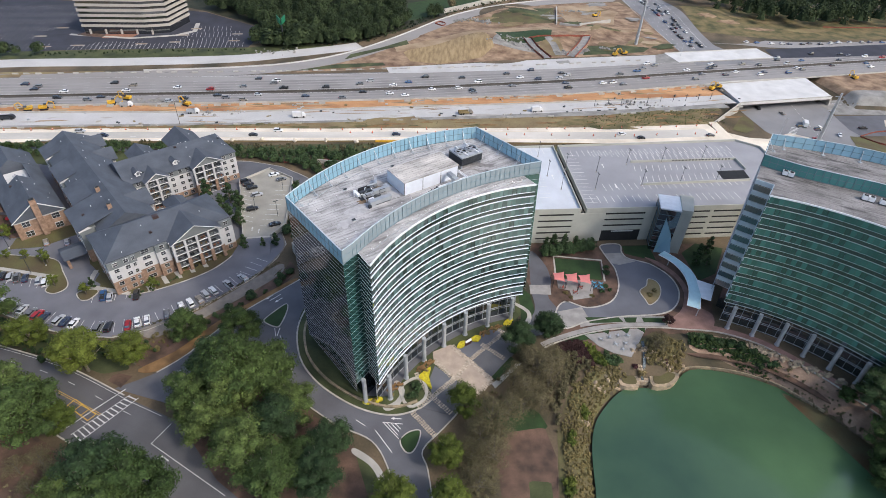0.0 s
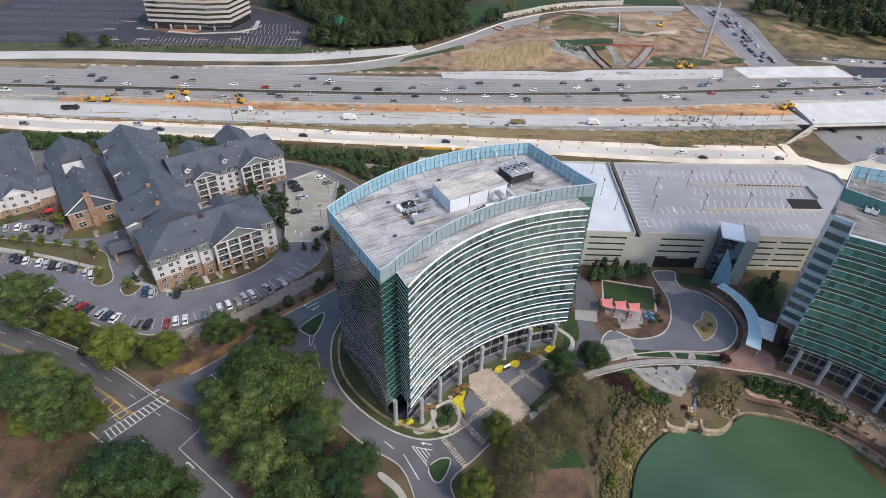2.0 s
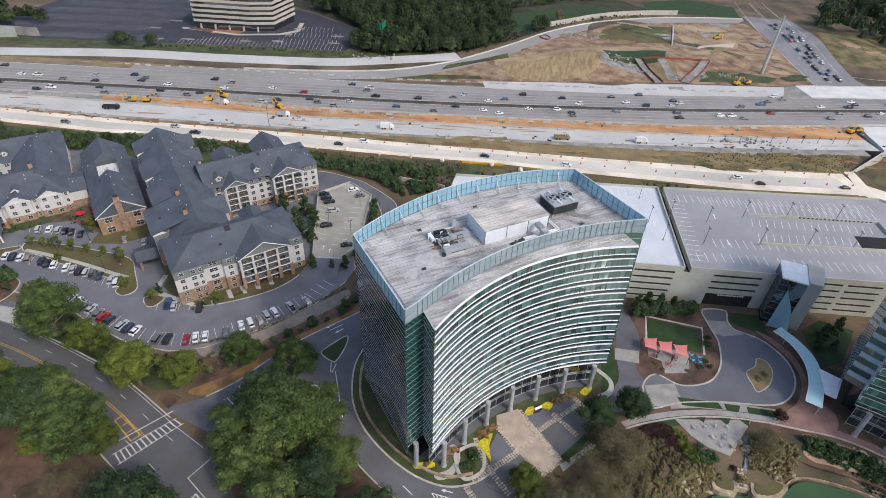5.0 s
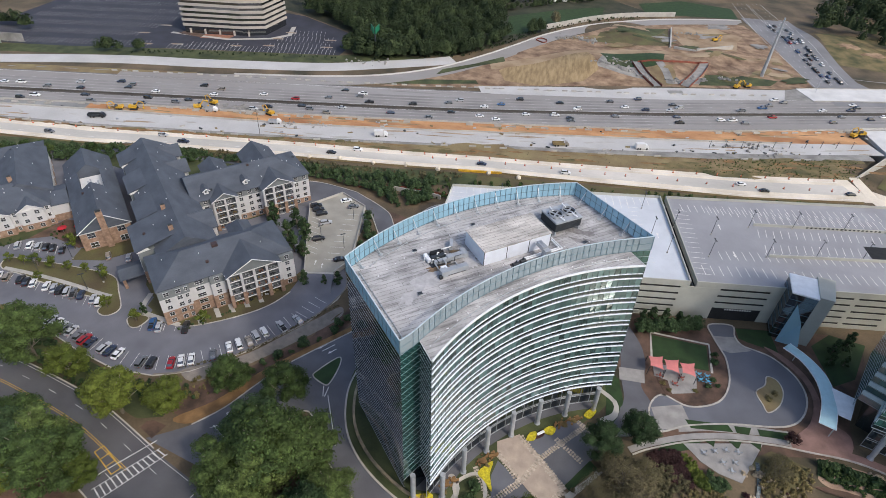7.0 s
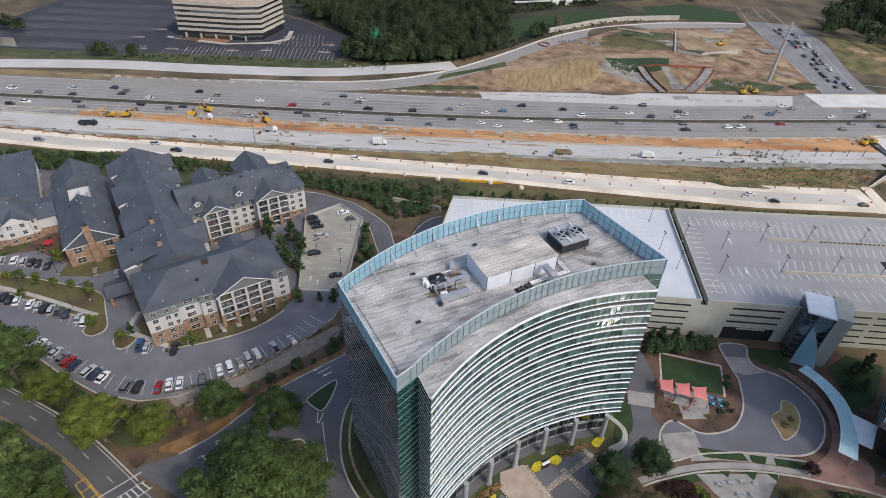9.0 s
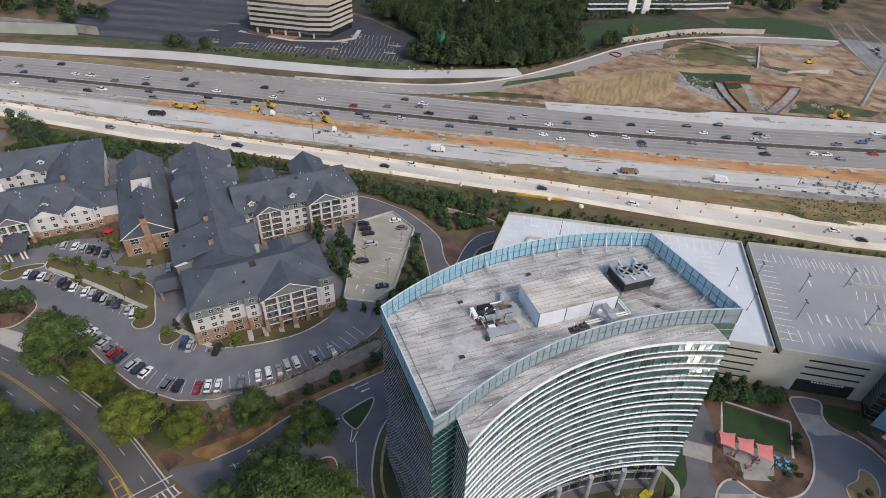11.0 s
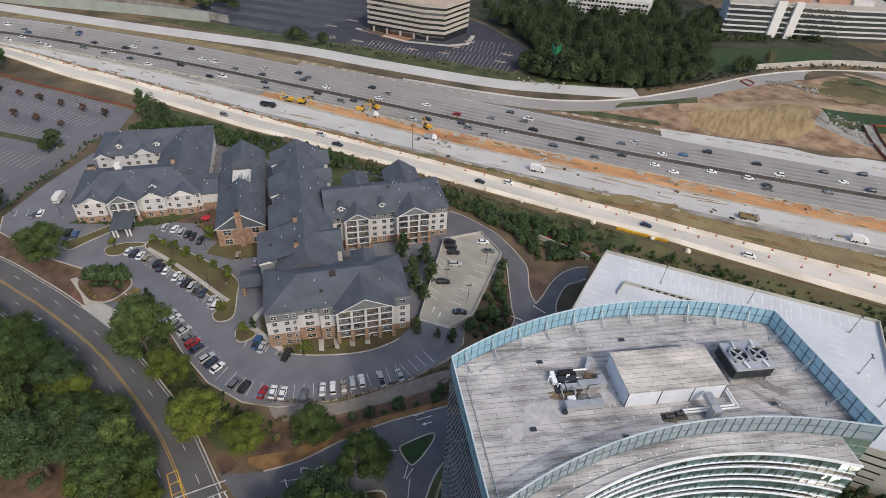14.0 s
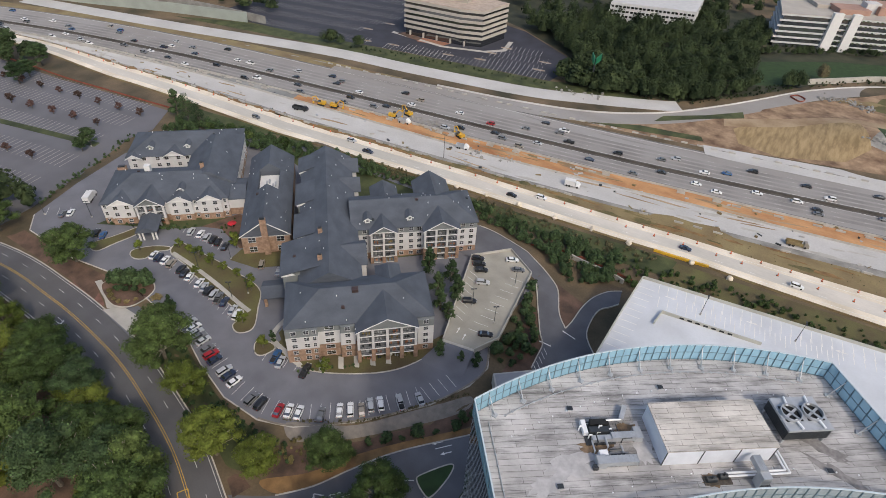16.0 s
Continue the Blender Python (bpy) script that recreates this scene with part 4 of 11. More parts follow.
# stall lines of the lot
def stalls(b):
    def row(a, c, n, dx, dy, L_):
        (ax, ay), (cx_, cy_) = plan(a, c)
        for i in range(n):
            x, y = ax + (cx_ - ax) * i / n, ay + (cy_ - ay) * i / n
            stripe(b, (x, y), (x + dx * L_, y + dy * L_), Z_ + 0.02, 0.12)
    row((-87.5, 101), (-79, 104.6), 4, -0.35, 0.94, 5.2)
    row((-79, 104.6), (-67, 115), 7, -0.62, 0.78, 5.2)
    row((-67, 115), (-58, 127), 6, -0.78, 0.62, 5.2)
    row((-58, 127), (-54, 136), 4, -0.93, 0.36, 5.2)
    row((-126, 107), (-109, 103.5), 8, 0.1, 0.99, 5.2)
    row((-107, 102.8), (-97, 101), 4, 0.1, 0.99, 5.2)
    row((-97, 100.5), (-88, 100.8), 3, -0.1, 0.99, 5.2)
    row((-157.5, 118.6), (-147, 119.0), 4, -0.35, 0.93, 5.0)
    row((-146, 118.8), (-137, 118.6), 4, -0.35, 0.93, 5.0)
    row((-136.5, 118.4), (-115, 116), 9, -0.35, 0.93, 5.0)
    row((-158, 132.4), (-140, 133.6), 7, -0.5, 0.87, 5.0)
    row((-99, 111.6), (-84.5, 115.6), 5, -0.3, 0.95, 4.8)
    row((-200, 112), (-192, 118.5), 3, -0.75, 0.66, 5)
marks("marking_stalls", stalls, M["white"], "white parking stall lines")

# roof-level parking deck beside the apartments
DECK_Z = 2.6
DECK = plan((-65.6, 143.5), (-57, 145.4), (-53.9, 152.5), (-58.7, 181.4), (-69, 187.5), (-77.5, 177.4))
flat("road_deck", DECK, DECK_Z, material("deck_tan", (0.33, 0.31, 0.26), vary=0.14, scale=0.15, fine=3, bump=0.1), "tan concrete parking deck", "parking deck", DECK_Z)
for a, b in zip(DECK[1:], DECK[2:] + DECK[:1]):
    bm = bmesh.new()
    wall(bm, a, b, DECK_Z - 1.2, DECK_Z + 0.9, 0.3)
    setting("wall_deck", bm, M["conc"], "low concrete parapet of the deck", "wall")
def deck_lines(b):
    for i in range(9):
        y = 151.6 + i * 3.1
        stripe(b, *plan((-58.2 - 0.1 * i, y), (-62.2 - 0.1 * i, y - 0.6)), DECK_Z + 0.02, 0.12)
        stripe(b, *plan((-68.7 - 0.8 * i, 153.6 + 2.5 * i), (-65.1 - 0.8 * i, 152.6 + 2.5 * i)), DECK_Z + 0.02, 0.12)
    for x, y in ((-61.7, 147.9), (-64.2, 148.9)):
        arrow(b, *plan((x, y))[0], DECK_Z + 0.02, 100, 0, 0.9)
marks("marking_deck", deck_lines, M["white"], "white stall lines and arrows on the deck")
# sloping apron from the lot up to the deck
bm = bmesh.new()
lo_, hi_ = plan((-67.2, 134.6), (-55.2, 137)), DECK[:2]
q = [bm.verts.new((*p, z)) for p, z in ((lo_[0], LOT_Z + 0.03), (lo_[1], LOT_Z + 0.03), (hi_[1], DECK_Z - 0.01), (hi_[0], DECK_Z - 0.01))]
low_ = [bm.verts.new((v.co.x, v.co.y, 0)) for v in q]
bm.faces.new(q), bm.faces.new(low_[::-1])
for i in range(4):
    bm.faces.new((q[i], low_[i], low_[(i + 1) % 4], q[(i + 1) % 4]))
bmesh.ops.recalc_face_normals(bm, faces=bm.faces[:])
setting("road_apron", bm, M["lotasphalt"], "sloping asphalt apron onto the parking deck", "road")
kerb([DECK[0], DECK[1]], DECK_Z - 0.05, w=0.9, h=0.07, label="pale concrete threshold of the deck")
# service road behind, with a fork towards the garage
OUTER = curve(plan((-84.3, 193.5), (-77.3, 193.8), (-66.8, 191.9), (-60.5, 189.6), (-54.4, 185.9), (-49.6, 181.7), (-45.3, 173.2), (-41.3, 168.7)), 4)
FORK_N = curve(plan((-41.3, 168.7), (-40.9, 172.4), (-40.8, 179.4), (-39.7, 185.2), (-37.1, 190.1), (-33.7, 193)), 4)
FORK_S = curve(plan((-32.5, 187.1), (-34.1, 184.4), (-36.3, 181.3), (-36.6, 175.6), (-35, 168.9), (-28.3, 161.9)), 4)
INNER = curve(plan((-42.8, 150.8), (-43.3, 155), (-44, 159.8), (-46.4, 163.1), (-50.7, 170.6), (-56.7, 181)), 4)
drape("road_service", OUTER + FORK_N[1:] + FORK_S + plan((-22, 156), (-30, 146), (-40, 147)) + INNER + plan((-58.9, 181.6), (-69, 187.7), (-77.7, 177.4), (-84.3, 178)), 1.2, 0.34, M["asphalt"], "dark asphalt service road beside the deck", "road")
for line in (OUTER, FORK_N, FORK_S, INNER):
    bm = bmesh.new()
    ribbon(bm, offset(line, 0.18), offset(line, -0.18), -0.2, 0.48)
    for v in bm.verts:
        v.co.z += ground_z(v.co.x, v.co.y)
    setting("kerb", bm, M["kerb"], "pale concrete kerb of the service road", "kerb")
def service_lines(b):
    stripe(b, *plan((-41.6, 167.4), (-37.4, 166.6)), 0.37, 0.4)
    stripe(b, *plan((-45.2, 160.2), (-41.8, 160.4)), 0.37, 0.4)
    for i in range(5):
        stripe(b, *plan((-43 + 0.1 * i, 158.6 - 1.7 * i), (-41.3 + 0.1 * i, 157 - 1.7 * i)), 0.37, 0.15)
marks("marking_service", service_lines, M["white"], "white stop bars and hatching on the service road")
flat("ground_service_bed", INNER + plan((-58.5, 180.5), (-53.8, 152.3), (-56.6, 145.6), (-48.8, 141.2), (-42, 148)), 0.1, M["mulch"], "mulched slope with shrubs below the deck", "planting bed", 0.2)
flat("ground_fork_bed", OUTER[-12:] + FORK_N[1:10], 0.1, M["mulch"], "mulched tongue between the forking roads", "planting bed", 0.2)
# low annex at the tower's foot, and the wall along the slope
bm = bmesh.new()
prism(bm, plan((-48.8, 140.6), (-40.1, 148.6), (-29, 134), (-42, 131.8)), 0, 4.6)
setting("wall_annex", bm, M["conc"], "pale low concrete annex of the tower", "wall")
flat("roof_annex", plan((-48.2, 140.5), (-40.2, 147.8), (-29.8, 134.2), (-41.8, 132.4)), 4.75, M["garage_roof"], "flat grey roof of the low annex", "roof", 0.16)
bm = bmesh.new()
low_ = curve(plan((-53.7, 198.2), (-46.7, 197.7), (-39, 197.5), (-34.7, 196.6)), 4)
ribbon(bm, offset(low_, 0.25), offset(low_, -0.25), -0.3, 2.0)
setting("wall_slope", bm, M["conc"], "low concrete retaining wall below the ramp", "wall")
flat("ground_bank", curve(plan((-83, 96), (-78, 100), (-67, 111), (-56.5, 124), (-51.5, 136), (-46, 133), (-47, 126.5), (-57, 114), (-63, 104), (-68, 96), (-75, 91)), 4, True), 0.06, M["mulch"], "bare brown bank below the parking lot", "ground", 0.2)
flat("ground_straw", curve(plan((-76, 90), (-69, 97), (-63.5, 106), (-57, 114.5), (-46, 127), (-45, 126), (-56, 113), (-62, 103.5), (-66, 96), (-71, 90)), 4, True), 0.1, M["straw"], "pine straw strip along the drive", "planting bed", 0.2)

# west shopping lot
WEST = plan((-420, 150), (-349, 166), (-300, 172), (-276, 176.4), (-236.3, 183), (-226.2, 168.5), (-227, 159), (-214.5, 129), (-209.5, 113), (-207, 101), (-230, 92), (-420, 62))
flat("road_west_lot", WEST, 0.05, material("grey_lot", (0.135, 0.133, 0.145), vary=0.12, scale=0.06, fine=3, bump=0.1), "worn grey asphalt shopping lot", "road")
def west_lines(b):
    for (ax, ay), (bx, by) in (((-246, 178), (-330, 163)), ((-240, 166), (-330, 149)), ((-236, 150), (-330, 129)), ((-228, 135), (-330, 110)), ((-224, 119), (-330, 92)), ((-219, 105), (-320, 78))):
        (p, q), (r, s) = plan((ax, ay), (bx, by))
        n = int(math.hypot(r - p, s - q) / 2.7)
        ux, uy = (r - p) / (n * 2.7), (s - q) / (n * 2.7)
        for i in range(n):
            x, y = p + (r - p) * i / n, q + (s - q) * i / n
            stripe(b, (x + uy * 5.2, y - ux * 5.2), (x - uy * 5.2, y + ux * 5.2), 0.07, 0.35)
marks("marking_west", west_lines, M["walkconc"], "faded white stall lines of the shopping lot")
flat("ground_west_median", plan((-231, 146.5), (-300, 128), (-340, 118), (-340, 121), (-300, 131), (-232, 149.5)), 0.15, M["grass"], "long grass median in the shopping lot", "planting bed", 0.2)

# office lot across the highway
OFF = plan((-330, 290), (-300, 284), (-266, 290), (-205, 306), (-120, 324), (-119, 352), (-128, 362), (-165, 384), (-215, 392), (-330, 392))
flat("road_office_lot", OFF, 0.06, M["darkasphalt"], "dark new asphalt office parking lot", "road")
def office_lines(b):
    for (ax, ay), (bx, by) in (((-215, 307.5), (-122, 328)), ((-205, 314), (-178, 320)), ((-163, 326), (-128, 336)), ((-163, 338), (-130, 347)), ((-160, 350), (-138, 356)), ((-300, 290), (-225, 308)), ((-320, 303), (-240, 321)), ((-320, 318), (-238, 337)), ((-320, 333), (-236, 352)), ((-320, 348), (-236, 366)), ((-320, 363), (-230, 384))):
        (p, q), (r, s) = plan((ax, ay), (bx, by))
        n = int(math.hypot(r - p, s - q) / 2.7)
        ux, uy = (r - p) / (n * 2.7), (s - q) / (n * 2.7)
        for i in range(n):
            x, y = p + (r - p) * i / n, q + (s - q) * i / n
            stripe(b, (x + uy * 5, y - ux * 5), (x - uy * 5, y + ux * 5), 0.08, 0.15)
marks("marking_office", office_lines, M["white"], "white stall lines of the office lot")

# ---- the two glass towers ----
ROOF_Z, TOP_Z, SOFFIT_Z, FLOORS = 51.6, 55.7, 9.8, 11
RISE = (ROOF_Z - SOFFIT_Z) / FLOORS


def membrane(name, base, angle, width, row, stain=0.5):
    """Roof membrane laid in lapped sheets, with dark seams and ponding stains."""
    m = material(name, base, vary=0.2, scale=0.14, fine=1.2, tint=[c * 1.12 for c in base], bump=0.15)
    n, l = m.node_tree.nodes, m.node_tree.links
    b = n["Principled BSDF"]
    src = b.inputs["Base Color"].links[0].from_socket
    geo = [x for x in n if x.type == "NEW_GEOMETRY"][0]
    mp, br, mx = n.new("ShaderNodeMapping"), n.new("ShaderNodeTexBrick"), n.new("ShaderNodeMix")
    mp.inputs["Rotation"].default_value[2] = radians(-angle)
    l.new(geo.outputs["Position"], mp.inputs["Vector"]), l.new(mp.outputs[0], br.inputs["Vector"])
    br.inputs["Color1"].default_value, br.inputs["Color2"].default_value, br.inputs["Mortar"].default_value = (1, 1, 1, 1), (0.86, 0.85, 0.84, 1), (0.35, 0.34, 0.33, 1)
    br.inputs["Scale"].default_value, br.inputs["Mortar Size"].default_value = 1.0, 0.035
    br.inputs["Brick Width"].default_value, br.inputs["Row Height"].default_value = width, row
    mx.data_type, mx.blend_type = "RGBA", "MULTIPLY"
    mx.inputs["Factor"].default_value = 1.0
    l.new(src, mx.inputs[6]), l.new(br.outputs[0], mx.inputs[7])
    # dark run-off streaks along the laps
    m2, nz, rp, m3 = n.new("ShaderNodeMapping"), n.new("ShaderNodeTexNoise"), n.new("ShaderNodeValToRGB"), n.new("ShaderNodeMix")
    m2.inputs["Scale"].default_value = (0.09, 0.55, 1)
    l.new(mp.outputs[0], m2.inputs["Vector"]), l.new(m2.outputs[0], nz.inputs["Vector"]), l.new(nz.outputs["Fac"], rp.inputs["Fac"])
    nz.inputs["Scale"].default_value, nz.inputs["Detail"].default_value, nz.inputs["Roughness"].default_value = 1.0, 8, 0.7
    rp.color_ramp.elements[0].position, rp.color_ramp.elements[1].position = 0.34, 0.52
    rp.color_ramp.elements[0].color, rp.color_ramp.elements[1].color = (1 - stain, 1 - stain, 1 - stain, 1), (1, 1, 1, 1)
    m3.data_type, m3.blend_type = "RGBA", "MULTIPLY"
    m3.inputs["Factor"].default_value = 1.0
    l.new(mx.outputs[2], m3.inputs[6]), l.new(rp.outputs[0], m3.inputs[7]), l.new(m3.outputs[2], b.inputs["Base Color"])
    return m


MEMBRANE = membrane("lapped_roof_membrane", (0.44, 0.43, 0.425), 38.3, 7.0, 1.05, 0.62)


def unit(a, b):
    dx, dy = b[0] - a[0], b[1] - a[1]
    d = math.hypot(dx, dy)
    return dx / d, dy / d, d


def subdivide(a, b, n):
    return [(a[0] + (b[0] - a[0]) * i / n, a[1] + (b[1] - a[1]) * i / n) for i in range(n + 1)]


def pane_mesh(w, h):
    bm = bmesh.new()
    box(bm, (0, 0, 0), (w, 0.05, h))
    me = bpy.data.meshes.new("pane")
    bm.to_mesh(me)
    bm.free()
    return me


LOBBY_IN, SHADE_OUT = 1.9, 0.32


def resample(line, n):
    q = np.array(line, float)
    seg = np.concatenate([[0], np.cumsum(np.hypot(*np.diff(q, axis=0).T))])
    at = np.linspace(0, seg[-1], n + 1)
    return list(zip(np.interp(at, seg, q[:, 0]), np.interp(at, seg, q[:, 1]))), seg[-1] / n


def tower(label, front, side_a, back, side_b, cols_at, front_mat, band_mat, rows_single, n_front, roof_mat):
    """front: the curved face, with the building on its right hand; side_a: corners from its end to the back line; side_b: corners back to its start."""
    top = thing("office_tower", (0, 0, 0), label, "building")
    outline = front + side_a + back + side_b
    cx, cy = np.mean(outline, axis=0)
    shrink = lambda p, k: (p[0] + (cx - p[0]) * k, p[1] + (cy - p[1]) * k)
    # solid core: its near-black colour stands for the unlit rooms
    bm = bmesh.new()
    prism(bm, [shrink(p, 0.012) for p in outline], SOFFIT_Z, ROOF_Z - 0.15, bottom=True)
    part("core", bm, M["dark"], top, "near-black block painting the unlit interior")
    bm = bmesh.new()
    prism(bm, outline, ROOF_Z - 0.15, ROOF_Z + 0.05)
    part("roof", bm, roof_mat, top, "weathered grey membrane roof")
    bm = bmesh.new()
    prism(bm, [shrink(p, 0.02) for p in outline], SOFFIT_Z - 0.4, SOFFIT_Z - 0.02, bottom=True)
    part("soffit", bm, M["soffit"], top)
    lf = offset(front, LOBBY_IN)[1:-1]
    bm = bmesh.new()
    prism(bm, lf + [shrink(p, 0.10) for p in side_a + back + side_b], 0, SOFFIT_Z - 0.3)
    part("lobby", bm, G["dark"], top, "dark glazed double-height lobby")
    bm = bmesh.new()
    lf = offset(lf, -0.1)
    for z in (0.3, 3.4, 4.0, 7.0):
        for a, b in zip(lf, lf[1:]):
            wall(bm, a, b, z, z + 0.15, 0.12)
    for p in lf[::2]:
        tube(bm, (*p, 0), (*p, SOFFIT_Z - 0.4), 0.08, 4)
    part("lobby_frame", bm, M["greymetal"], top, "grey metal lobby mullions")
    # curved front, floor by floor
    line, w = resample(front, n_front)
    vision = pane_mesh(w * 0.96, RISE * 0.60)
    vision.materials.append(front_mat)
    rest = bmesh.new()
    for f in range(FLOORS):
        zc = SOFFIT_Z + RISE * (f + 0.68)
        for a, b in zip(line, line[1:]):
            m = pose((a[0] + b[0]) / 2, (a[1] + b[1]) / 2, zc, random.gauss(0, 0.8), 0, math.degrees(math.atan2(b[1] - a[1], b[0] - a[0])) + random.gauss(0, 0.9))
            if f >= FLOORS - rows_single:
                ob = new("pane", vision)
                ob.parent, ob.matrix_world = top, m
            else:
                box(rest, None, (w * 0.96, 0.05, RISE * 0.60), m=m)
    tagged(part("lower_panes", rest, glazing_rest(front_mat), top), kind="stuff")
    for f in range(FLOORS):
        z = SOFFIT_Z + RISE * f
        bm = bmesh.new()
        ribbon(bm, offset(line, -0.03), offset(line, 0.03), z + 0.13, z + RISE * 0.36 - 0.01)
        part("spandrel", bm, G["dark"], top)
        bm = bmesh.new()
        deep = SHADE_OUT if band_mat == M["whitemetal"] else 0.17
        out, inn = offset(line, -deep), offset(line, 0.05)
        ribbon(bm, out, inn, z - 0.02, z + 0.12)
        part("sunshade", bm, M["shadeblade"] if band_mat == M["whitemetal"] else band_mat, top, "horizontal metal sunshade blade")
        bm = bmesh.new()
        ribbon(bm, offset(line, -deep * 0.62), inn, z + RISE * 0.36, z + RISE * 0.36 + 0.06)
        part("transom", bm, M["shadeblade"] if band_mat == M["whitemetal"] else band_mat, top)
    bm = bmesh.new()
    for p, o in zip(line, offset(line, -0.08)):
        wall(bm, p, o, SOFFIT_Z, ROOF_Z, 0.06)
    part("mullion", bm, M["darkmetal"], top)
    bm = bmesh.new()
    ribbon(bm, offset(line, -0.34), offset(line, -0.06), ROOF_Z - 0.2, ROOF_Z + 0.25)
    part("parapet", bm, M["whitemetal"], top, "pale metal parapet cap")
    for x, y in cols_at:
        bm = bmesh.new()
        tube(bm, (x, y, 0), (x, y, SOFFIT_Z), 0.65, 16)
        tube(bm, (x, y, 0), (x, y, 0.4), 0.85, 16)
        part("column", bm, M["greymetal"], top, "round grey clad column")
    return top


def glazing_rest(m):
    k = m.name + "_rest"
    if k not in bpy.data.materials:
        src = {"front_glass": (0.12, 0.20, 0.195), "green_glass": (0.05, 0.165, 0.145)}[m.name]
        return glazing(k, src, vary=0.5, metal=0.3 if m.name == "front_glass" else 0.25, wave=0.16, per_object=False)
    return bpy.data.materials[k]


def flat_wall(top, a, b, z0, z1, n, glass, line_mat, lines=3, recess=0.0):
    """A straight glazed wall: panes, floor bands and mullions."""
    ux, uy, d = unit(a, b)
    pts = subdivide(a, b, n)
    rows = int(round((z1 - z0) / RISE))
    h = (z1 - z0) / rows
    bm = bmesh.new()
    for f in range(rows):
        for k in range(n):
            p, q_ = pts[k], pts[k + 1]
            m = pose((p[0] + q_[0]) / 2, (p[1] + q_[1]) / 2, z0 + h * (f + 0.5), random.gauss(0, 0.12), 0, math.degrees(math.atan2(uy, ux)) + random.gauss(0, 0.12))
            box(bm, None, (d / n * 0.97, 0.06, h * 0.97), m=m)
    tagged(part("wall_panes", bm, glass, top), kind="stuff")
    bm = bmesh.new()
    for f in range(rows + 1):
        for j in range(lines if f < rows else 1):
            z = z0 + h * (f + j / lines)
            wall(bm, a, b, z - 0.04, z + 0.04, 0.16 if j == 0 else 0.12)
    tagged(part("wall_rail", bm, line_mat, top), kind="stuff")


def screen_wall(top, line, z0, z1, posts=True, inward=1.0, mid=2, glass="screen"):
    """Roof screen: glass panels in a frame with raking struts."""
    for i, (a, b) in enumerate(zip(line, line[1:])):
        bm = bmesh.new()
        wall(bm, a, b, z0 + 0.2, z1 - 0.1, 0.04)
        part("screen_panel", bm, G[glass], top, "pale blue tinted screen glass" if i == 0 else "").visible_shadow = glass != "pale"
    bm = bmesh.new()
    for a, b in zip(line, line[1:]):
        for k in range(mid + 1):
            z = z0 + 0.2 + (z1 - z0 - 0.3) * k / mid
            wall(bm, a, b, z - 0.06, z + 0.06, 0.14)
    for p, o in zip(offset(line, -0.11), offset(line, 0.12)):
        wall(bm, p, o, z0, z1, 0.13)
    part("screen_frame", bm, M["bluemetal"], top)
    bm = bmesh.new()
    ribbon(bm, offset(line, 0.11), offset(line, -0.11), z1 - 0.1, z1 + 0.06)
    part("screen_cap", bm, M["paleblue"], top, "pale metal cap rail")
    if posts:
        n_ = offset(line, 2.2 * inward)
        for i in range(2, len(line) - 1, 4):
            bm = bmesh.new()
            tube(bm, (*line[i], z1 - 0.8), (*n_[i], z0 + 0.25), 0.1, 6)
            tube(bm, (*line[i], z0 + 0.9), (*n_[i], z0 + 0.25), 0.07, 6)
            box(bm, (*n_[i], z0 + 0.15), (0.9, 0.9, 0.25))
            part("strut", bm, M["greymetal"], top)



# main tower, between the pond drive and the apartment lot
F1 = arc(37.3, 66.8, 55.0, 106.0, 160.5, 43)
BACK1 = arc(27.0, 78.0, 67.1, 158.3, 107.0, 46)
NEAR1, FAR1 = plan((-17.4, 89.0), (-19.8, 85.0)), plan((23.6, 125.2), (19.2, 123.6))
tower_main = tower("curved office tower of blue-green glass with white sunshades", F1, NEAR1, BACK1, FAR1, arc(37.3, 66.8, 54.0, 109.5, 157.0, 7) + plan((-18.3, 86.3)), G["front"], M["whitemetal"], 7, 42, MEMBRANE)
flat_wall(tower_main, NEAR1[1], BACK1[0], SOFFIT_Z - 3.0, ROOF_Z, 18, G["dark"], M["greymetal"])
flat_wall(tower_main, NEAR1[0], NEAR1[1], SOFFIT_Z, ROOF_Z, 3, G["corner"], M["greymetal"], 2)
flat_wall(tower_main, F1[-1], NEAR1[0], SOFFIT_Z, ROOF_Z, 3, G["corner"], M["whitemetal"], 3)
flat_wall(tower_main, BACK1[-1], FAR1[0], SOFFIT_Z - 3.0, ROOF_Z, 16, G["dark"], M["greymetal"])
flat_wall(tower_main, FAR1[0], FAR1[1], SOFFIT_Z, ROOF_Z, 3, G["green"], M["greymetal"], 2)
flat_wall(tower_main, FAR1[1], F1[0], SOFFIT_Z, ROOF_Z, 3, G["green"], M["whitemetal"], 2)
for a, b in zip(BACK1[::5], BACK1[5::5]):
    flat_wall(tower_main, a, b, SOFFIT_Z - 3.0, ROOF_Z, 5, G["dark"], M["greymetal"], 2)
screen_wall(tower_main, BACK1, ROOF_Z, TOP_Z)
screen_wall(tower_main, subdivide(BACK1[-1], FAR1[0], 14), ROOF_Z, TOP_Z)
screen_wall(tower_main, subdivide(NEAR1[1], BACK1[0], 14), ROOF_Z - 0.2, TOP_Z, posts=False)
INNER1 = arc(47.0, 57.0, 71.9, 111.5, 155.0, 40)
screen_wall(tower_main, [FAR1[0]] + INNER1 + [NEAR1[1]], ROOF_Z, TOP_Z, inward=1.0, posts=False, glass="pale")

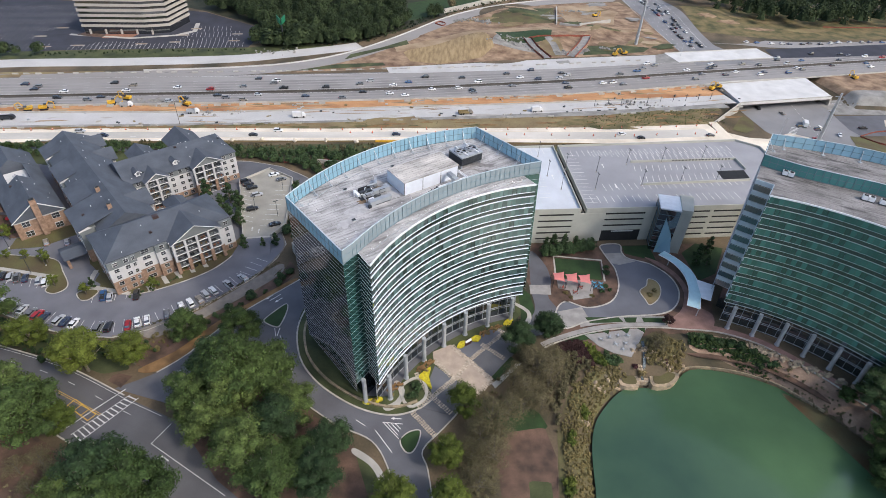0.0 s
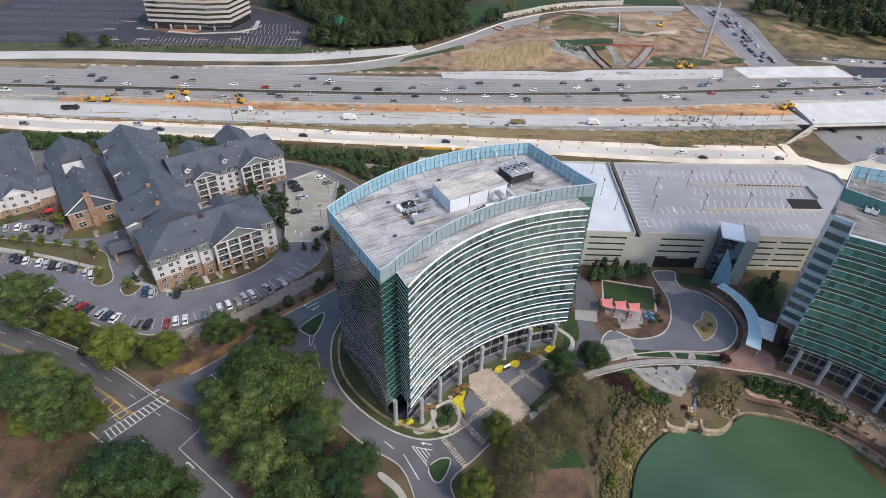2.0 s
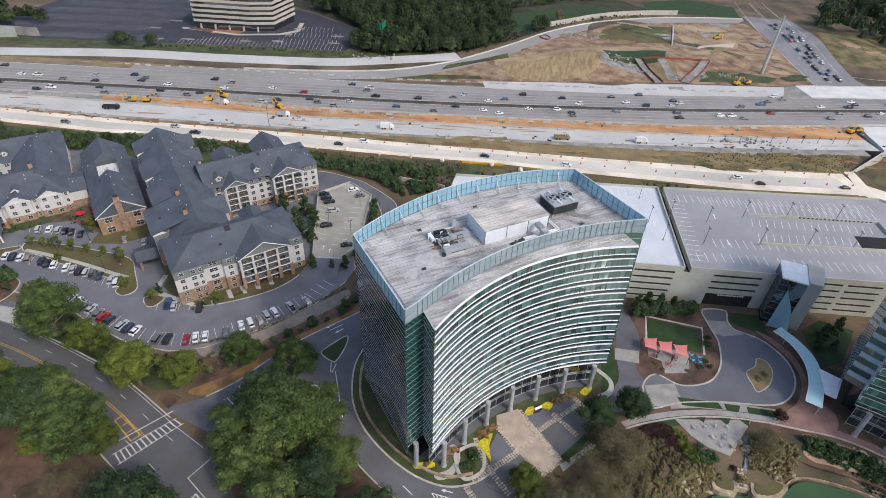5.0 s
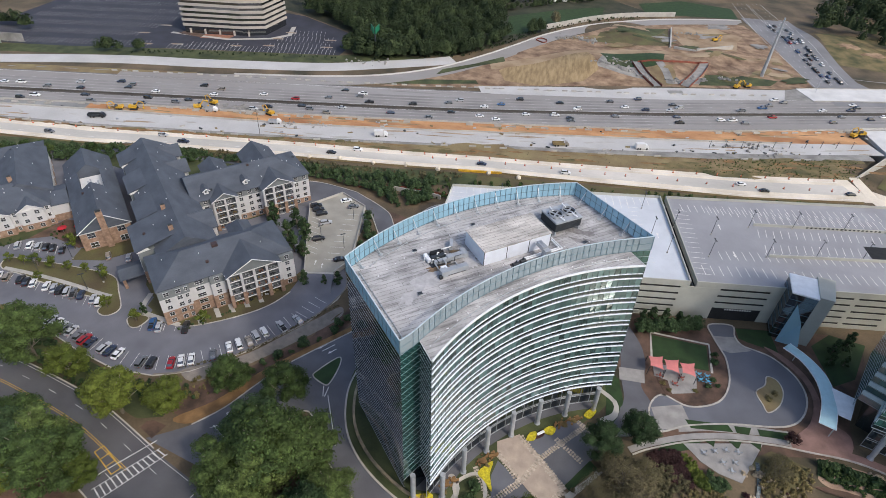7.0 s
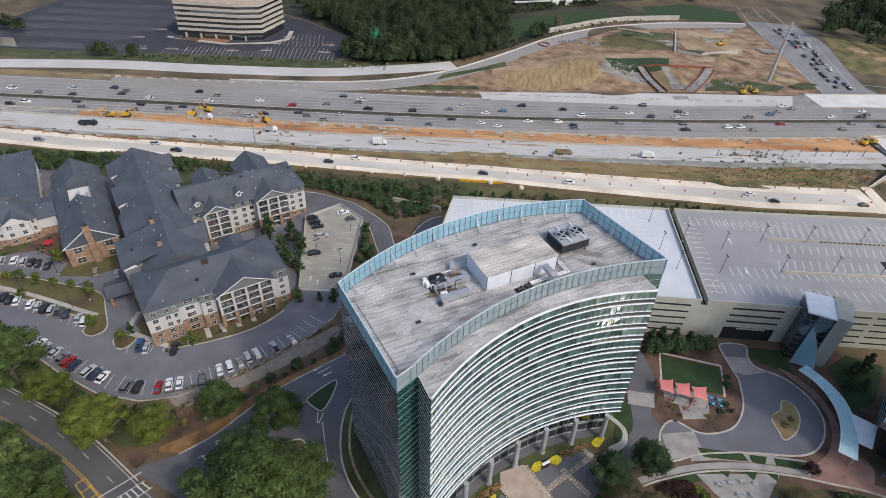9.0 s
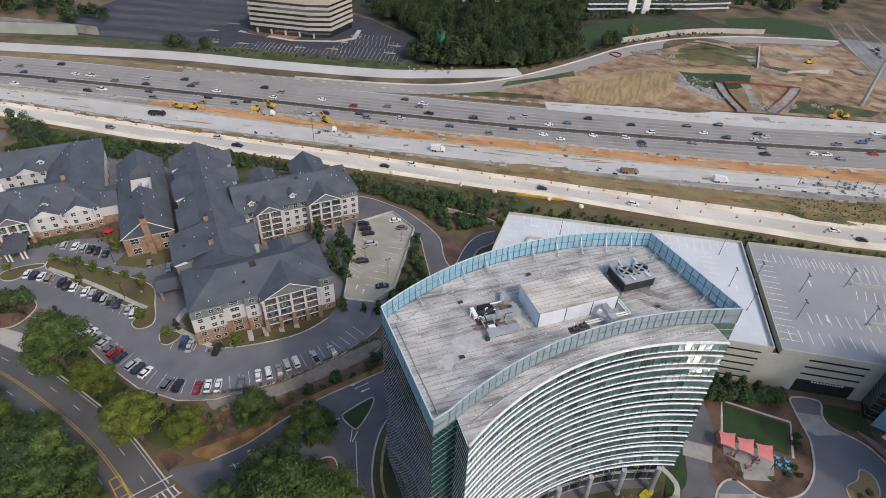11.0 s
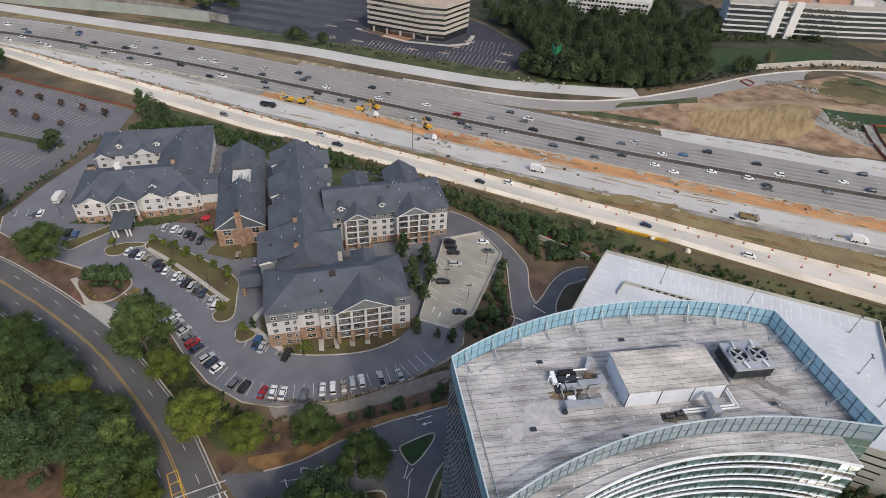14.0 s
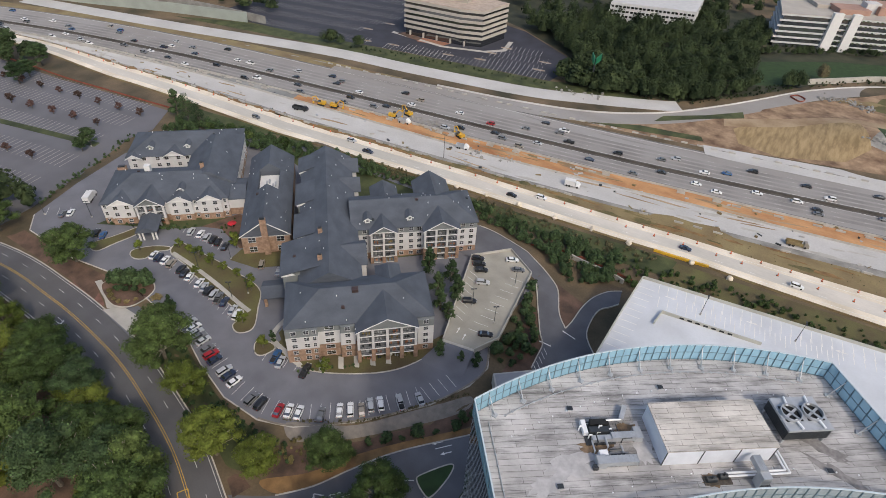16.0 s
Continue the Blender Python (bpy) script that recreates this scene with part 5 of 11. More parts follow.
# second tower across the court
F2 = arc(62.8, 56.8, 66.5, 32.0, 74.3, 41)
LEFT2, BACK2 = plan((84.4, 126.3), (80.7, 128.9)), curve(plan((92.0, 148.7), (106, 145.8), (119.5, 140.7), (133, 132), (146, 120)), 6)
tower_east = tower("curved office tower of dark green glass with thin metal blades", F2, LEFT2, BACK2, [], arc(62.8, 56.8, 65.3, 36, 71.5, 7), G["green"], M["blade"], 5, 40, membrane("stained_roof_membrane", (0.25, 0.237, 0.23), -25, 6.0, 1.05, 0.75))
flat_wall(tower_east, LEFT2[1], BACK2[0], SOFFIT_Z - 3.0, ROOF_Z, 14, G["side"], M["greymetal"], 2)
flat_wall(tower_east, LEFT2[0], LEFT2[1], SOFFIT_Z, ROOF_Z, 3, G["side"], M["greymetal"], 2)
flat_wall(tower_east, F2[-1], LEFT2[0], SOFFIT_Z, ROOF_Z, 3, G["side"], M["greymetal"], 2)
for f in range(FLOORS):
    bm = bmesh.new()
    z = SOFFIT_Z + RISE * f
    for a, b in ((F2[-1], LEFT2[0]), (LEFT2[0], LEFT2[1])):
        wall(bm, a, b, z + RISE * 0.6, z + RISE * 0.98, 0.6)
    part("ledge_panel", bm, M["paleblue"], tower_east, "grey metal ledge panel")
for a, b in zip(BACK2[::6], BACK2[6::6]):
    flat_wall(tower_east, a, b, SOFFIT_Z - 3.0, ROOF_Z, 6, G["dark"], M["greymetal"], 2)
corner2 = plan((84.6, 136.0))[0]
screen_wall(tower_east, BACK2, ROOF_Z, TOP_Z)
screen_wall(tower_east, subdivide(corner2, BACK2[0], 8), ROOF_Z, TOP_Z)
screen_wall(tower_east, resample(curve(plan((84.6, 136.0), (92, 131.2), (99.9, 127.6), (110, 123.3), (122, 116), (131, 108)), 6), 30)[0], ROOF_Z, TOP_Z, posts=False, glass="teal")

def shear_to_view(top, kx, ky):
    """Shears a tower about its roof so that its foot fits the camera's view."""
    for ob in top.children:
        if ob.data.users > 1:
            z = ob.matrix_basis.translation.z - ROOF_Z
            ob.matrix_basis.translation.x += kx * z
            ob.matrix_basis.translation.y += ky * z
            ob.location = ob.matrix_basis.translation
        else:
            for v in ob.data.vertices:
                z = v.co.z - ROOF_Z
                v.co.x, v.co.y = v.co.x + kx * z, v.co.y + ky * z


shear_to_view(tower_main, -0.034, 0.05)
shear_to_view(tower_east, -0.022, 0.034)

# rooftop plant of the main tower
AX = math.degrees(math.atan2(9.8, 12.4))
RZ = ROOF_Z + 0.05


def roof_at(x, y, z=0.0, turn=0.0):
    return pose(x * S, y * S, RZ + z, 0, 0, AX + turn)


pent = thing("roof_penthouse", roof_at(-6.0, 119.0), "pale metal mechanical penthouse with a flat lapped roof", "roof structure")
PL, PW, PH = 15.8 * S, 7.6 * S, 4.0
bm = bmesh.new()
box(bm, (0, 0, PH / 2), (PL, PW, PH))
part("wall", bm, material("penthouse_panel", (0.66, 0.69, 0.75), rough=0.5, vary=0.06, bump=0.03), pent, "pale blue-grey wall panels")
bm = bmesh.new()
box(bm, (0, 0, PH + 0.06), (PL + 0.3, PW + 0.3, 0.16))
part("roof", bm, membrane("penthouse_membrane", (0.52, 0.49, 0.45), AX, 5.0, 1.0), pent)
for x in (-PL / 2, -PL / 6, PL / 6, PL / 2):
    bm = bmesh.new()
    box(bm, (x, -PW / 2 - 0.03, PH / 2), (0.14, 0.1, PH))
    part("joint", bm, M["darkmetal"], pent)

cool = thing("cooling_tower", roof_at(4.6, 128.6), "galvanised twin-fan cooling tower with dark louvred base", "cooling tower")
cool.matrix_basis = roof_at(4.4, 128.9) @ Matrix.Diagonal((1.22, 1.22, 1.1, 1))
bm = bmesh.new()
box(bm, (0, 0, 2.1), (6.4, 5.2, 2.2))
for q in range(7):
    box(bm, (0, 0, 1.2 + 0.3 * q), (6.5, 5.3, 0.06))
part("louvre_base", bm, M["darkmetal"], cool, "black louvred intake")
bm = bmesh.new()
box(bm, (0, 0, 3.35), (6.6, 5.4, 0.4))
part("casing", bm, M["greymetal"], cool)
for x in (-1.6, 1.6):
    bm = bmesh.new()
    n = 24
    for r0, r1, z0, z1 in ((1.45, 1.45, 3.5, 4.1), (1.3, 1.3, 4.1, 3.5), (1.45, 1.3, 4.1, 4.1)):
        ra = [bm.verts.new((x + r0 * math.cos(2 * math.pi * i / n), r0 * math.sin(2 * math.pi * i / n), z0)) for i in range(n)]
        rb = [bm.verts.new((x + r1 * math.cos(2 * math.pi * i / n), r1 * math.sin(2 * math.pi * i / n), z1)) for i in range(n)]
        for i in range(n):
            bm.faces.new((ra[i], ra[(i + 1) % n], rb[(i + 1) % n], rb[i]))
    ringp = part("fan_ring", bm, M["greymetal"], cool, "round fan shroud")
    bm = bmesh.new()
    box(bm, (x, 0, 3.57), (2.5, 2.5, 0.03))
    part("fan_well", bm, M["dark"], cool)
    bm = bmesh.new()
    for k in range(4):
        box(bm, (x, 0, 3.8), (2.5, 0.34, 0.05), k * 90, m=pose(x, 0, 3.8, 12, 0, 30 + k * 90))
    tube(bm, (x, 0, 3.6), (x, 0, 3.95), 0.22, 10)
    part("fan", bm, M["greymetal"], cool)
    for y in (-2.2, 2.2):
        bm = bmesh.new()
        tube(bm, (x, y * 0.5, 3.95), (x + 0.3, y * 1.2, 3.85), 0.16, 8)
        part("drive_pipe", bm, M["whitemetal"], cool, "white painted pipe")
for x in (-3, 3):
    for y in (-2.4, 2.4):
        bm = bmesh.new()
        box(bm, (x, y, 0.5), (0.3, 0.3, 1.0))
        part("leg", bm, M["greymetal"], cool)


def duct(x, y, turn, parts_, label):
    top = thing("air_handler", roof_at(x, y, 0, turn), label, "roof equipment", "rooftop units")
    for name, c, s, mat in parts_:
        bm = bmesh.new()
        if name == "pump":
            tube(bm, (c[0] - s[0] / 2, c[1], c[2]), (c[0] + s[0] / 2, c[1], c[2]), s[1] * 0.5, 14)
            tube(bm, (c[0], c[1], c[2]), (c[0], c[1], c[2] + 1.0), 0.2, 8)
        else:
            box(bm, c, s)
        n = int(max(s[0], s[1]) / 0.6)
        if name == "duct":
            for i in range(n + 1):
                rb = bmesh.new()
                box(rb, (c[0] - s[0] / 2 + s[0] * i / n, c[1], c[2]), (0.06, s[1] + 0.12, s[2] + 0.12))
                part("duct_flange", rb, M[mat], top)
        part(name, bm, M[mat], top)
    return top


duct(-14.6, 108.0, 0, [("duct", (0, 0, 1.0), (5.2, 1.3, 1.2), "greymetal"), ("fan_box", (-3.4, 0, 0.9), (1.6, 1.6, 1.6), "greymetal"), ("motor", (-4.4, -0.7, 0.5), (0.8, 0.7, 0.8), "darkmetal"), ("foot", (0, 0, 0.2), (4.6, 0.9, 0.4), "darkmetal"), ("hood", (-2.6, 1.4, 0.8), (1.4, 1.0, 1.0), "whitemetal")], "ribbed galvanised duct with a fan box")
duct(-16.0, 111.6, 0, [("duct", (0.4, 0, 0.9), (4.2, 1.2, 1.1), "greymetal"), ("elbow", (3.0, 0.4, 0.7), (1.3, 2.2, 1.3), "greymetal"), ("foot", (0, 0, 0.2), (4, 0.8, 0.4), "darkmetal")], "galvanised duct run with an elbow")
duct(-19.0, 110.6, 0, [("chiller", (0, 0, 0.9), (3.4, 1.0, 1.1), "darkmetal"), ("chiller", (0.4, 1.4, 0.9), (3.2, 1.0, 1.2), "dark"), ("chiller", (0.2, -1.4, 0.7), (3.4, 0.9, 0.9), "greymetal"), ("valve_box", (-2.3, 0.8, 0.7), (0.8, 2.6, 0.9), "whitemetal"), ("frame", (0, 0, 0.2), (5, 4.4, 0.25), "darkmetal")], "rusty dark chiller with pipework")
duct(-17.2, 115.4, 60, [("panel", (0, 0, 0.8), (3.0, 0.8, 1.2), "greymetal"), ("foot", (0, 0, 0.15), (2.8, 0.6, 0.3), "darkmetal")], "upright galvanised plenum panel")
duct(2.0, 116.0, 0, [("elbow", (0, 0, 1.8), (1.5, 1.6, 3.0), "greymetal"), ("duct", (-0.2, 1.8, 3.2), (1.2, 2.6, 1.0), "greymetal"), ("fan_box", (0.2, -1.4, 0.8), (1.6, 1.4, 1.4), "darkmetal")], "tall galvanised elbow duct")
duct(-2.5, 113.6, 0, [("pump", (-1.6, 0, 0.5), (1.6, 1.0, 0.9), "darkmetal"), ("pump", (0.6, 0.4, 0.5), (1.4, 1.0, 0.9), "darkmetal"), ("skid", (-0.4, 0, 0.1), (4.6, 1.5, 0.2), "bark")], "pump skid with rusty tray")
pipes = thing("roof_pipe", roof_at(0.5, 117.6), "white insulated condenser water pipes", "pipe")
for i, dy in enumerate((0.0, 0.55)):
    bm = bmesh.new()
    pts = [(-4.5, -0.7 - dy, 0.8), (5.6 + dy, -0.7 - dy, 0.8), (5.6 + dy, 4.6, 0.8), (4.9, 5.4 + dy, 0.8)]
    for a, b in zip(pts, pts[1:]):
        tube(bm, a, b, 0.18, 8)
    part("pipe", bm, M["whitemetal"], pipes)
# light conduit along the screens
for ln in (offset(BACK1, 3.2)[3:-3], offset(subdivide(NEAR1[1], BACK1[0], 14), 2.4)[1:-1], [FAR1[0]] and offset([FAR1[0]] + INNER1, -2.6)[3:-2]):
    bm = bmesh.new()
    for a, b in zip(ln, ln[1:]):
        tube(bm, (*a, RZ + 0.2), (*b, RZ + 0.2), 0.09, 5)
        box(bm, (*a, RZ + 0.1), (0.4, 0.3, 0.2))
    part("conduit", bm, M["greymetal"], tower_main, "grey conduit on roof blocks")
bm = bmesh.new()
for ln in (offset(F1, 2.2), offset(INNER1, -2.0), offset(INNER1, 5.5), offset(BACK1, 7.0)):
    for p in ln[2:-2:2]:
        box(bm, (p[0], p[1], RZ + 0.12), (0.2, 0.2, 0.2))
tagged(part("roof_anchor", bm, M["whitemetal"], tower_main, "small white roof anchors"), kind="stuff")
# chiller pipework, drains and loose cable on the roof
g = random.Random(3)
work = thing("chiller_pipework", roof_at(-17.6, 109.6), "tangled insulated pipes round the roof chiller", "pipe")
for i in range(16):
    bm = bmesh.new()
    x, y, z = g.uniform(-4.4, 3.6), g.uniform(-2.6, 4.0), g.uniform(0.25, 1.7)
    L_ = g.uniform(0.8, 2.6)
    if i % 3 == 0:
        tube(bm, (x, y, 0), (x, y, z + 0.5), 0.12, 7)
        tube(bm, (x, y, z + 0.5), (x + 0.5, y, z + 0.5), 0.12, 7)
    else:
        tube(bm, (x, y, z), (x + (L_ if i % 2 else 0), y + (0 if i % 2 else L_), z), g.choice((0.09, 0.14, 0.2)), 7)
        tube(bm, (x, y, 0), (x, y, z), 0.1, 6)
    part("pipe", bm, M[("whitemetal", "darkmetal", "greymetal")[i % 3]], work)
for x, y in ((-24, 112), (-14, 124), (-2, 126.6), (-20, 100), (10, 124), (-8, 106)):
    dr = thing("roof_hatch", roof_at(x, y), "small grey roof drain box", "roof equipment", "roof drains")
    for name, c, sz, mat in (("box", (0, 0, 0.2), (0.9, 0.7, 0.4), "greymetal"), ("lid", (0, 0, 0.43), (1.0, 0.8, 0.06), "darkmetal")):
        bm = bmesh.new()
        box(bm, c, sz)
        part(name, bm, M[mat], dr)
# ragged rust stains, and dark patches painting damp and the right screen's shade
def stain(x, y, a, b, ang, mat, label, k):
    g = random.Random(500 + k)
    m = roof_at(x, y, 0, ang)
    ring = []
    for i in range(22):
        t, r = 2 * math.pi * i / 22, g.uniform(0.55, 1.2)
        v = m @ Vector((a * r * math.cos(t), b * r * math.sin(t), 0))
        ring.append((v.x, v.y))
    bm = bmesh.new()
    prism(bm, ring, RZ - 0.02, RZ + 0.006 + 0.003 * k)
    part("stain", bm, mat, tower_main, label)


RUST = material("rust_stain", (0.19, 0.13, 0.08), vary=0.4, scale=0.6, fine=3, bump=0.05)
STAIN_SHADE = material("stain_and_shade_membrane", (0.21, 0.20, 0.195), vary=0.35, scale=0.5, fine=2, bump=0.05)
SCREED = material("pale_patch", (0.43, 0.42, 0.42), vary=0.15, scale=0.5, fine=2, bump=0.05)
for k, q in enumerate(((-18.5, 108.2, 3.2, 1.4, 0, RUST, "rust stain under the chillers"), (-3.2, 113.2, 2.2, 1.2, 0, RUST, "rust stain under the pumps"), (9.0, 127.6, 5.0, 1.2, -40, STAIN_SHADE, "damp dark patch"), (11.5, 124.5, 6.0, 1.0, -45, STAIN_SHADE, "damp dark patch"), (6.5, 132.5, 4.0, 1.2, 10, STAIN_SHADE, "damp dark patch"), (0.5, 130.0, 5.0, 0.9, 5, STAIN_SHADE, "damp dark patch"), (-20, 104, 4.5, 2.4, 20, SCREED, "pale patched membrane"), (-21.5, 99, 3.0, 1.6, 20, SCREED, "pale patched membrane"), (-13.4, 112.8, 4.2, 1.5, 90, SCREED, "pale screed beside the penthouse"), (-16, 113.8, 2.0, 1.2, 10, RUST, "rust stain by the ducts"))):
    stain(*q, k)
# plant on the second tower's roof
for x, y, lab in ((104.5, 121.3, "white twin condenser unit on the roof"), (108, 119.6, "white twin condenser unit on the roof"), (89, 131.5, "grey pipe cluster on the roof")):
    un = thing("condenser_unit", pose(x * S, y * S, RZ, 0, 0, -28), lab, "roof equipment", "east roof units")
    for name, c, sz, mat in (("casing", (0, 0, 1.0), (1.5, 1.4, 1.3), "whitemetal"), ("casing", (1.7, 0, 1.0), (1.5, 1.4, 1.3), "whitemetal"), ("grille", (0, 0, 1.67), (1.1, 1.1, 0.04), "dark"), ("grille", (1.7, 0, 1.67), (1.1, 1.1, 0.04), "dark"), ("frame", (0.85, 0, 0.2), (3.6, 1.5, 0.3), "darkmetal")):
        bm = bmesh.new()
        box(bm, c, sz)
        part(name, bm, M[mat], un)

# ---- parking garage behind the towers ----
GAR_Z = 15.3
GW = plan((-29, 152), (-29.1, 170), (-28.8, 186.6), (40.6, 198.3), (45.0, 155.1), (29, 152.8))
GG = plan((46.9, 155.4), (42.6, 198.7), (117.4, 212.8), (125.5, 208), (131, 168), (103, 163.7), (71, 158.9))
garage = thing("parking_garage", (0, 0, 0), "five-level beige precast parking garage with open roof deck", "garage")
for pts, mat, lab in ((GW, M["garage_white"], "white coated roof deck"), (GG, M["garage_roof"], "grey concrete roof deck")):
    bm = bmesh.new()
    prism(bm, pts, GAR_Z - 0.5, GAR_Z, bottom=True)
    part("roof_deck", bm, mat, garage, lab)
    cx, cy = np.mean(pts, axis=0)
    # near-black filling block paints the shade of the open parking levels
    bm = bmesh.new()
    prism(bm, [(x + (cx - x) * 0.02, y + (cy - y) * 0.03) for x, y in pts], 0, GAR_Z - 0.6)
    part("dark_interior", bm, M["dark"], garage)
    for a, b in zip(pts, pts[1:] + pts[:1]):
        bm = bmesh.new()
        wall(bm, a, b, GAR_Z - 1.4, GAR_Z + 1.0, 0.35)
        part("parapet", bm, M["garage_wall"], garage)
    for a, b in ((pts[1], pts[2]), (pts[2], pts[3]), (pts[0], pts[1])):
        bm = bmesh.new()
        for k in range(5):
            wall(bm, a, b, GAR_Z - 1.4 - 3.0 * (k + 1), GAR_Z - 2.8 - 3.0 * k, 0.35)
        part("rear_wall", bm, M["garage_wall"], garage)


def garage_front(a, b, bays, entry=None):
    """Precast wall with long dark slots; bays: stretches of the wall (in metres) where slots open."""
    ux, uy, d = unit(a, b)
    at = lambda s: (a[0] + ux * s, a[1] + uy * s)
    s = 0.0
    for s0, s1 in sorted(bays) + [(d, d)]:
        if s0 - s > 0.05:
            bm = bmesh.new()
            wall(bm, at(s), at(s0), 0, GAR_Z - 1.4, 0.42)
            part("wall_panel", bm, M["garage_wall"], garage)
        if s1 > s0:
            # near-black sheet behind the spandrels, the slots' shade put into colour
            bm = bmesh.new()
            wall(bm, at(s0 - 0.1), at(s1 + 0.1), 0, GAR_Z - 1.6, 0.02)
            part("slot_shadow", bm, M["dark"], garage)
            for k in range(5):
                z1 = GAR_Z - 2.25 - 2.85 * k
                z0 = max(0.0, z1 - 2.0)
                if entry and k > 2:
                    continue
                if z1 > 0.3:
                    bm = bmesh.new()
                    wall(bm, at(s0), at(s1), z0, z1, 0.38)
                    part("spandrel", bm, M["garage_wall"], garage)
        s = s1


garage_front(GW[5], GW[4], [(2.5, 16.5)])
garage_front(GW[4], GG[6], [(10.5, 27.0)], entry=True)
garage_front(GG[6], GG[5], [(13.0, 23.5), (25, 37)])
garage_front(GG[5], GG[4], [(2, 14), (16, 30)])
# sign bars over the entrance
bm = bmesh.new()
ux, uy, d_ = unit(GW[4], GG[6])
for i in range(11):
    s = 15.0 + i * 0.85
    box(bm, (GW[4][0] + ux * s + uy * 0.3, GW[4][1] + uy * s - ux * 0.3, 4.9), (0.5, 0.1, 0.55), math.degrees(math.atan2(uy, ux)))
part("sign_bar", bm, M["trim"], garage)
# roof markings
def garage_lines(b):
    z = GAR_Z + 0.02
    def row(a, c, dx, dy, L_):
        (ax, ay), (cx_, cy_) = plan(a, c)
        n = int(math.hypot(cx_ - ax, cy_ - ay) / 2.75)
        for i in range(n + 1):
            x, y = ax + (cx_ - ax) * i / n, ay + (cy_ - ay) * i / n
            stripe(b, (x, y), (x + dx * L_, y + dy * L_), z, 0.19)
    for y0 in (0, 17):
        row((56, 168.5 + y0 * 1.4), (108, 178 + y0 * 1.25), -0.16, 0.98, 5)
    row((70, 175.5), (108, 183), 0.1, 0.99, 5), row((70, 187.5), (108, 194), -0.1, -0.99, 5), row((70, 191.5), (112, 199), -0.1, 0.99, 5)
    row((47, 196), (112, 208), 0.16, -0.98, 5), row((50, 160), (70, 163.4), -0.16, 0.98, 5), row((74, 163.6), (103, 168.4), -0.16, 0.98, 5)
    row((47.4, 160), (44.6, 192), 0.99, 0.1, 5), row((-24, 187), (36, 196.5), 0.16, -0.98, 5), row((-28.4, 158), (-28.5, 183), 0.98, 0.1, 5), row((-14, 181.5), (30, 188.5), -0.16, 0.98, 5), row((36, 162), (33, 190), -0.98, -0.1, 5), row((-22, 178), (20, 185), -0.16, 0.98, 5)
    for x, y, a in ((-20, 183.5, 8), (0, 187, 8), (20, 190, 188), (58, 186, 95), (60, 172, 275), (38, 176, 95)):
        arrow(b, *plan((x, y))[0], z, a, 0, 1.1)
bm = bmesh.new()
garage_lines(bm)
part("deck_marking", bm, M["white"], garage, "white stall lines on the roof deck")
# ramp parapets
for a, b in (((69, 189.6), (111.4, 196.8)), ((70, 173.6), (111.2, 181.2)), ((111.4, 196.8), (112.5, 189)), ((-20.4, 176.4), (3, 180.3)), ((-20.4, 176.4), (-20.9, 171.2))):
    bm = bmesh.new()
    wall(bm, *plan(a, b), GAR_Z, GAR_Z + 1.1, 0.35)
    part("ramp_parapet", bm, M["garage_wall"], garage)
# near-black blocks on the wall face paint the shade of open slots
bm = bmesh.new()
for i in range(18):
    x, y = plan((86 + 1.35 * i, 192.6 + 0.23 * i))[0]
    box(bm, (x, y - 0.3, GAR_Z + 0.55), (0.85, 0.06, 0.6), 9.6)
part("vent_slot", bm, M["dark"], garage)
for i in range(7):
    bm = bmesh.new()
    x, y = plan((-15.5 + 1.9 * i, 177.2 + 0.317 * i))[0]
    box(bm, (x, y - 0.22, GAR_Z + 0.55), (1.3, 0.06, 0.6), 9.6)
    part("vent_slot", bm, M["dark"], garage)
# flat patch on the deck: the sunken ramp's shade as near-black colour
bm = bmesh.new()
prism(bm, plan((101, 187), (112, 188.8), (112, 182), (101.5, 180)), GAR_Z + 0.01, GAR_Z + 0.03)
part("ramp_mouth", bm, M["dark"], garage, "flat black patch painted as the ramp pit's shade")
# glass stair tower
stair = thing("stair_tower", (0, 0, 0), "blue glass stair tower with precast frame", "stair tower")
bm = bmesh.new()
prism(bm, plan((70.2, 153.5), (76.5, 152.2), (78.5, 160.5), (71.5, 161.5)), 0, 19.6)
part("glazing", bm, G["dark"], stair, "dark blue reflective glazing")
for k in range(7):
    bm = bmesh.new()
    for a, b in (((70.2, 153.5), (76.5, 152.2)), ((76.5, 152.2), (78.5, 160.5)), ((71.5, 161.5), (70.2, 153.5))):
        wall(bm, *plan(a, b), 2.6 * k + 1.5, 2.6 * k + 1.62, 0.25)
    part("transom", bm, M["bluemetal"], stair)
bm = bmesh.new()
prism(bm, plan((76.5, 152.2), (80, 151.6), (83, 160.8), (78.5, 161.6)), 0, 20.5)
part("shaft", bm, M["garage_wall"], stair)
bm = bmesh.new()
prism(bm, plan((70, 153.2), (76.5, 151.9), (78.6, 160.7), (71.3, 161.7)), 19.6, 20.1)
part("roof", bm, M["whitemetal"], stair)

# ---- apartment complex ----
AO, AU, AV = Vector((-94 * S, 131 * S)), Vector((math.cos(radians(44)), math.sin(radians(44)))), Vector((-math.sin(radians(44)), math.cos(radians(44))))


def apt(u, v):
    """Plan point from the complex's own axes (site units)."""
    p = AO + AU * (u * S) + AV * (v * S)
    return p.x, p.y


def abox(bm, u0, u1, v0, v1, z0, z1, mat=0):
    prism(bm, [apt(u0, v0), apt(u1, v0), apt(u1, v1), apt(u0, v1)], z0, z1, mat, bottom=True)


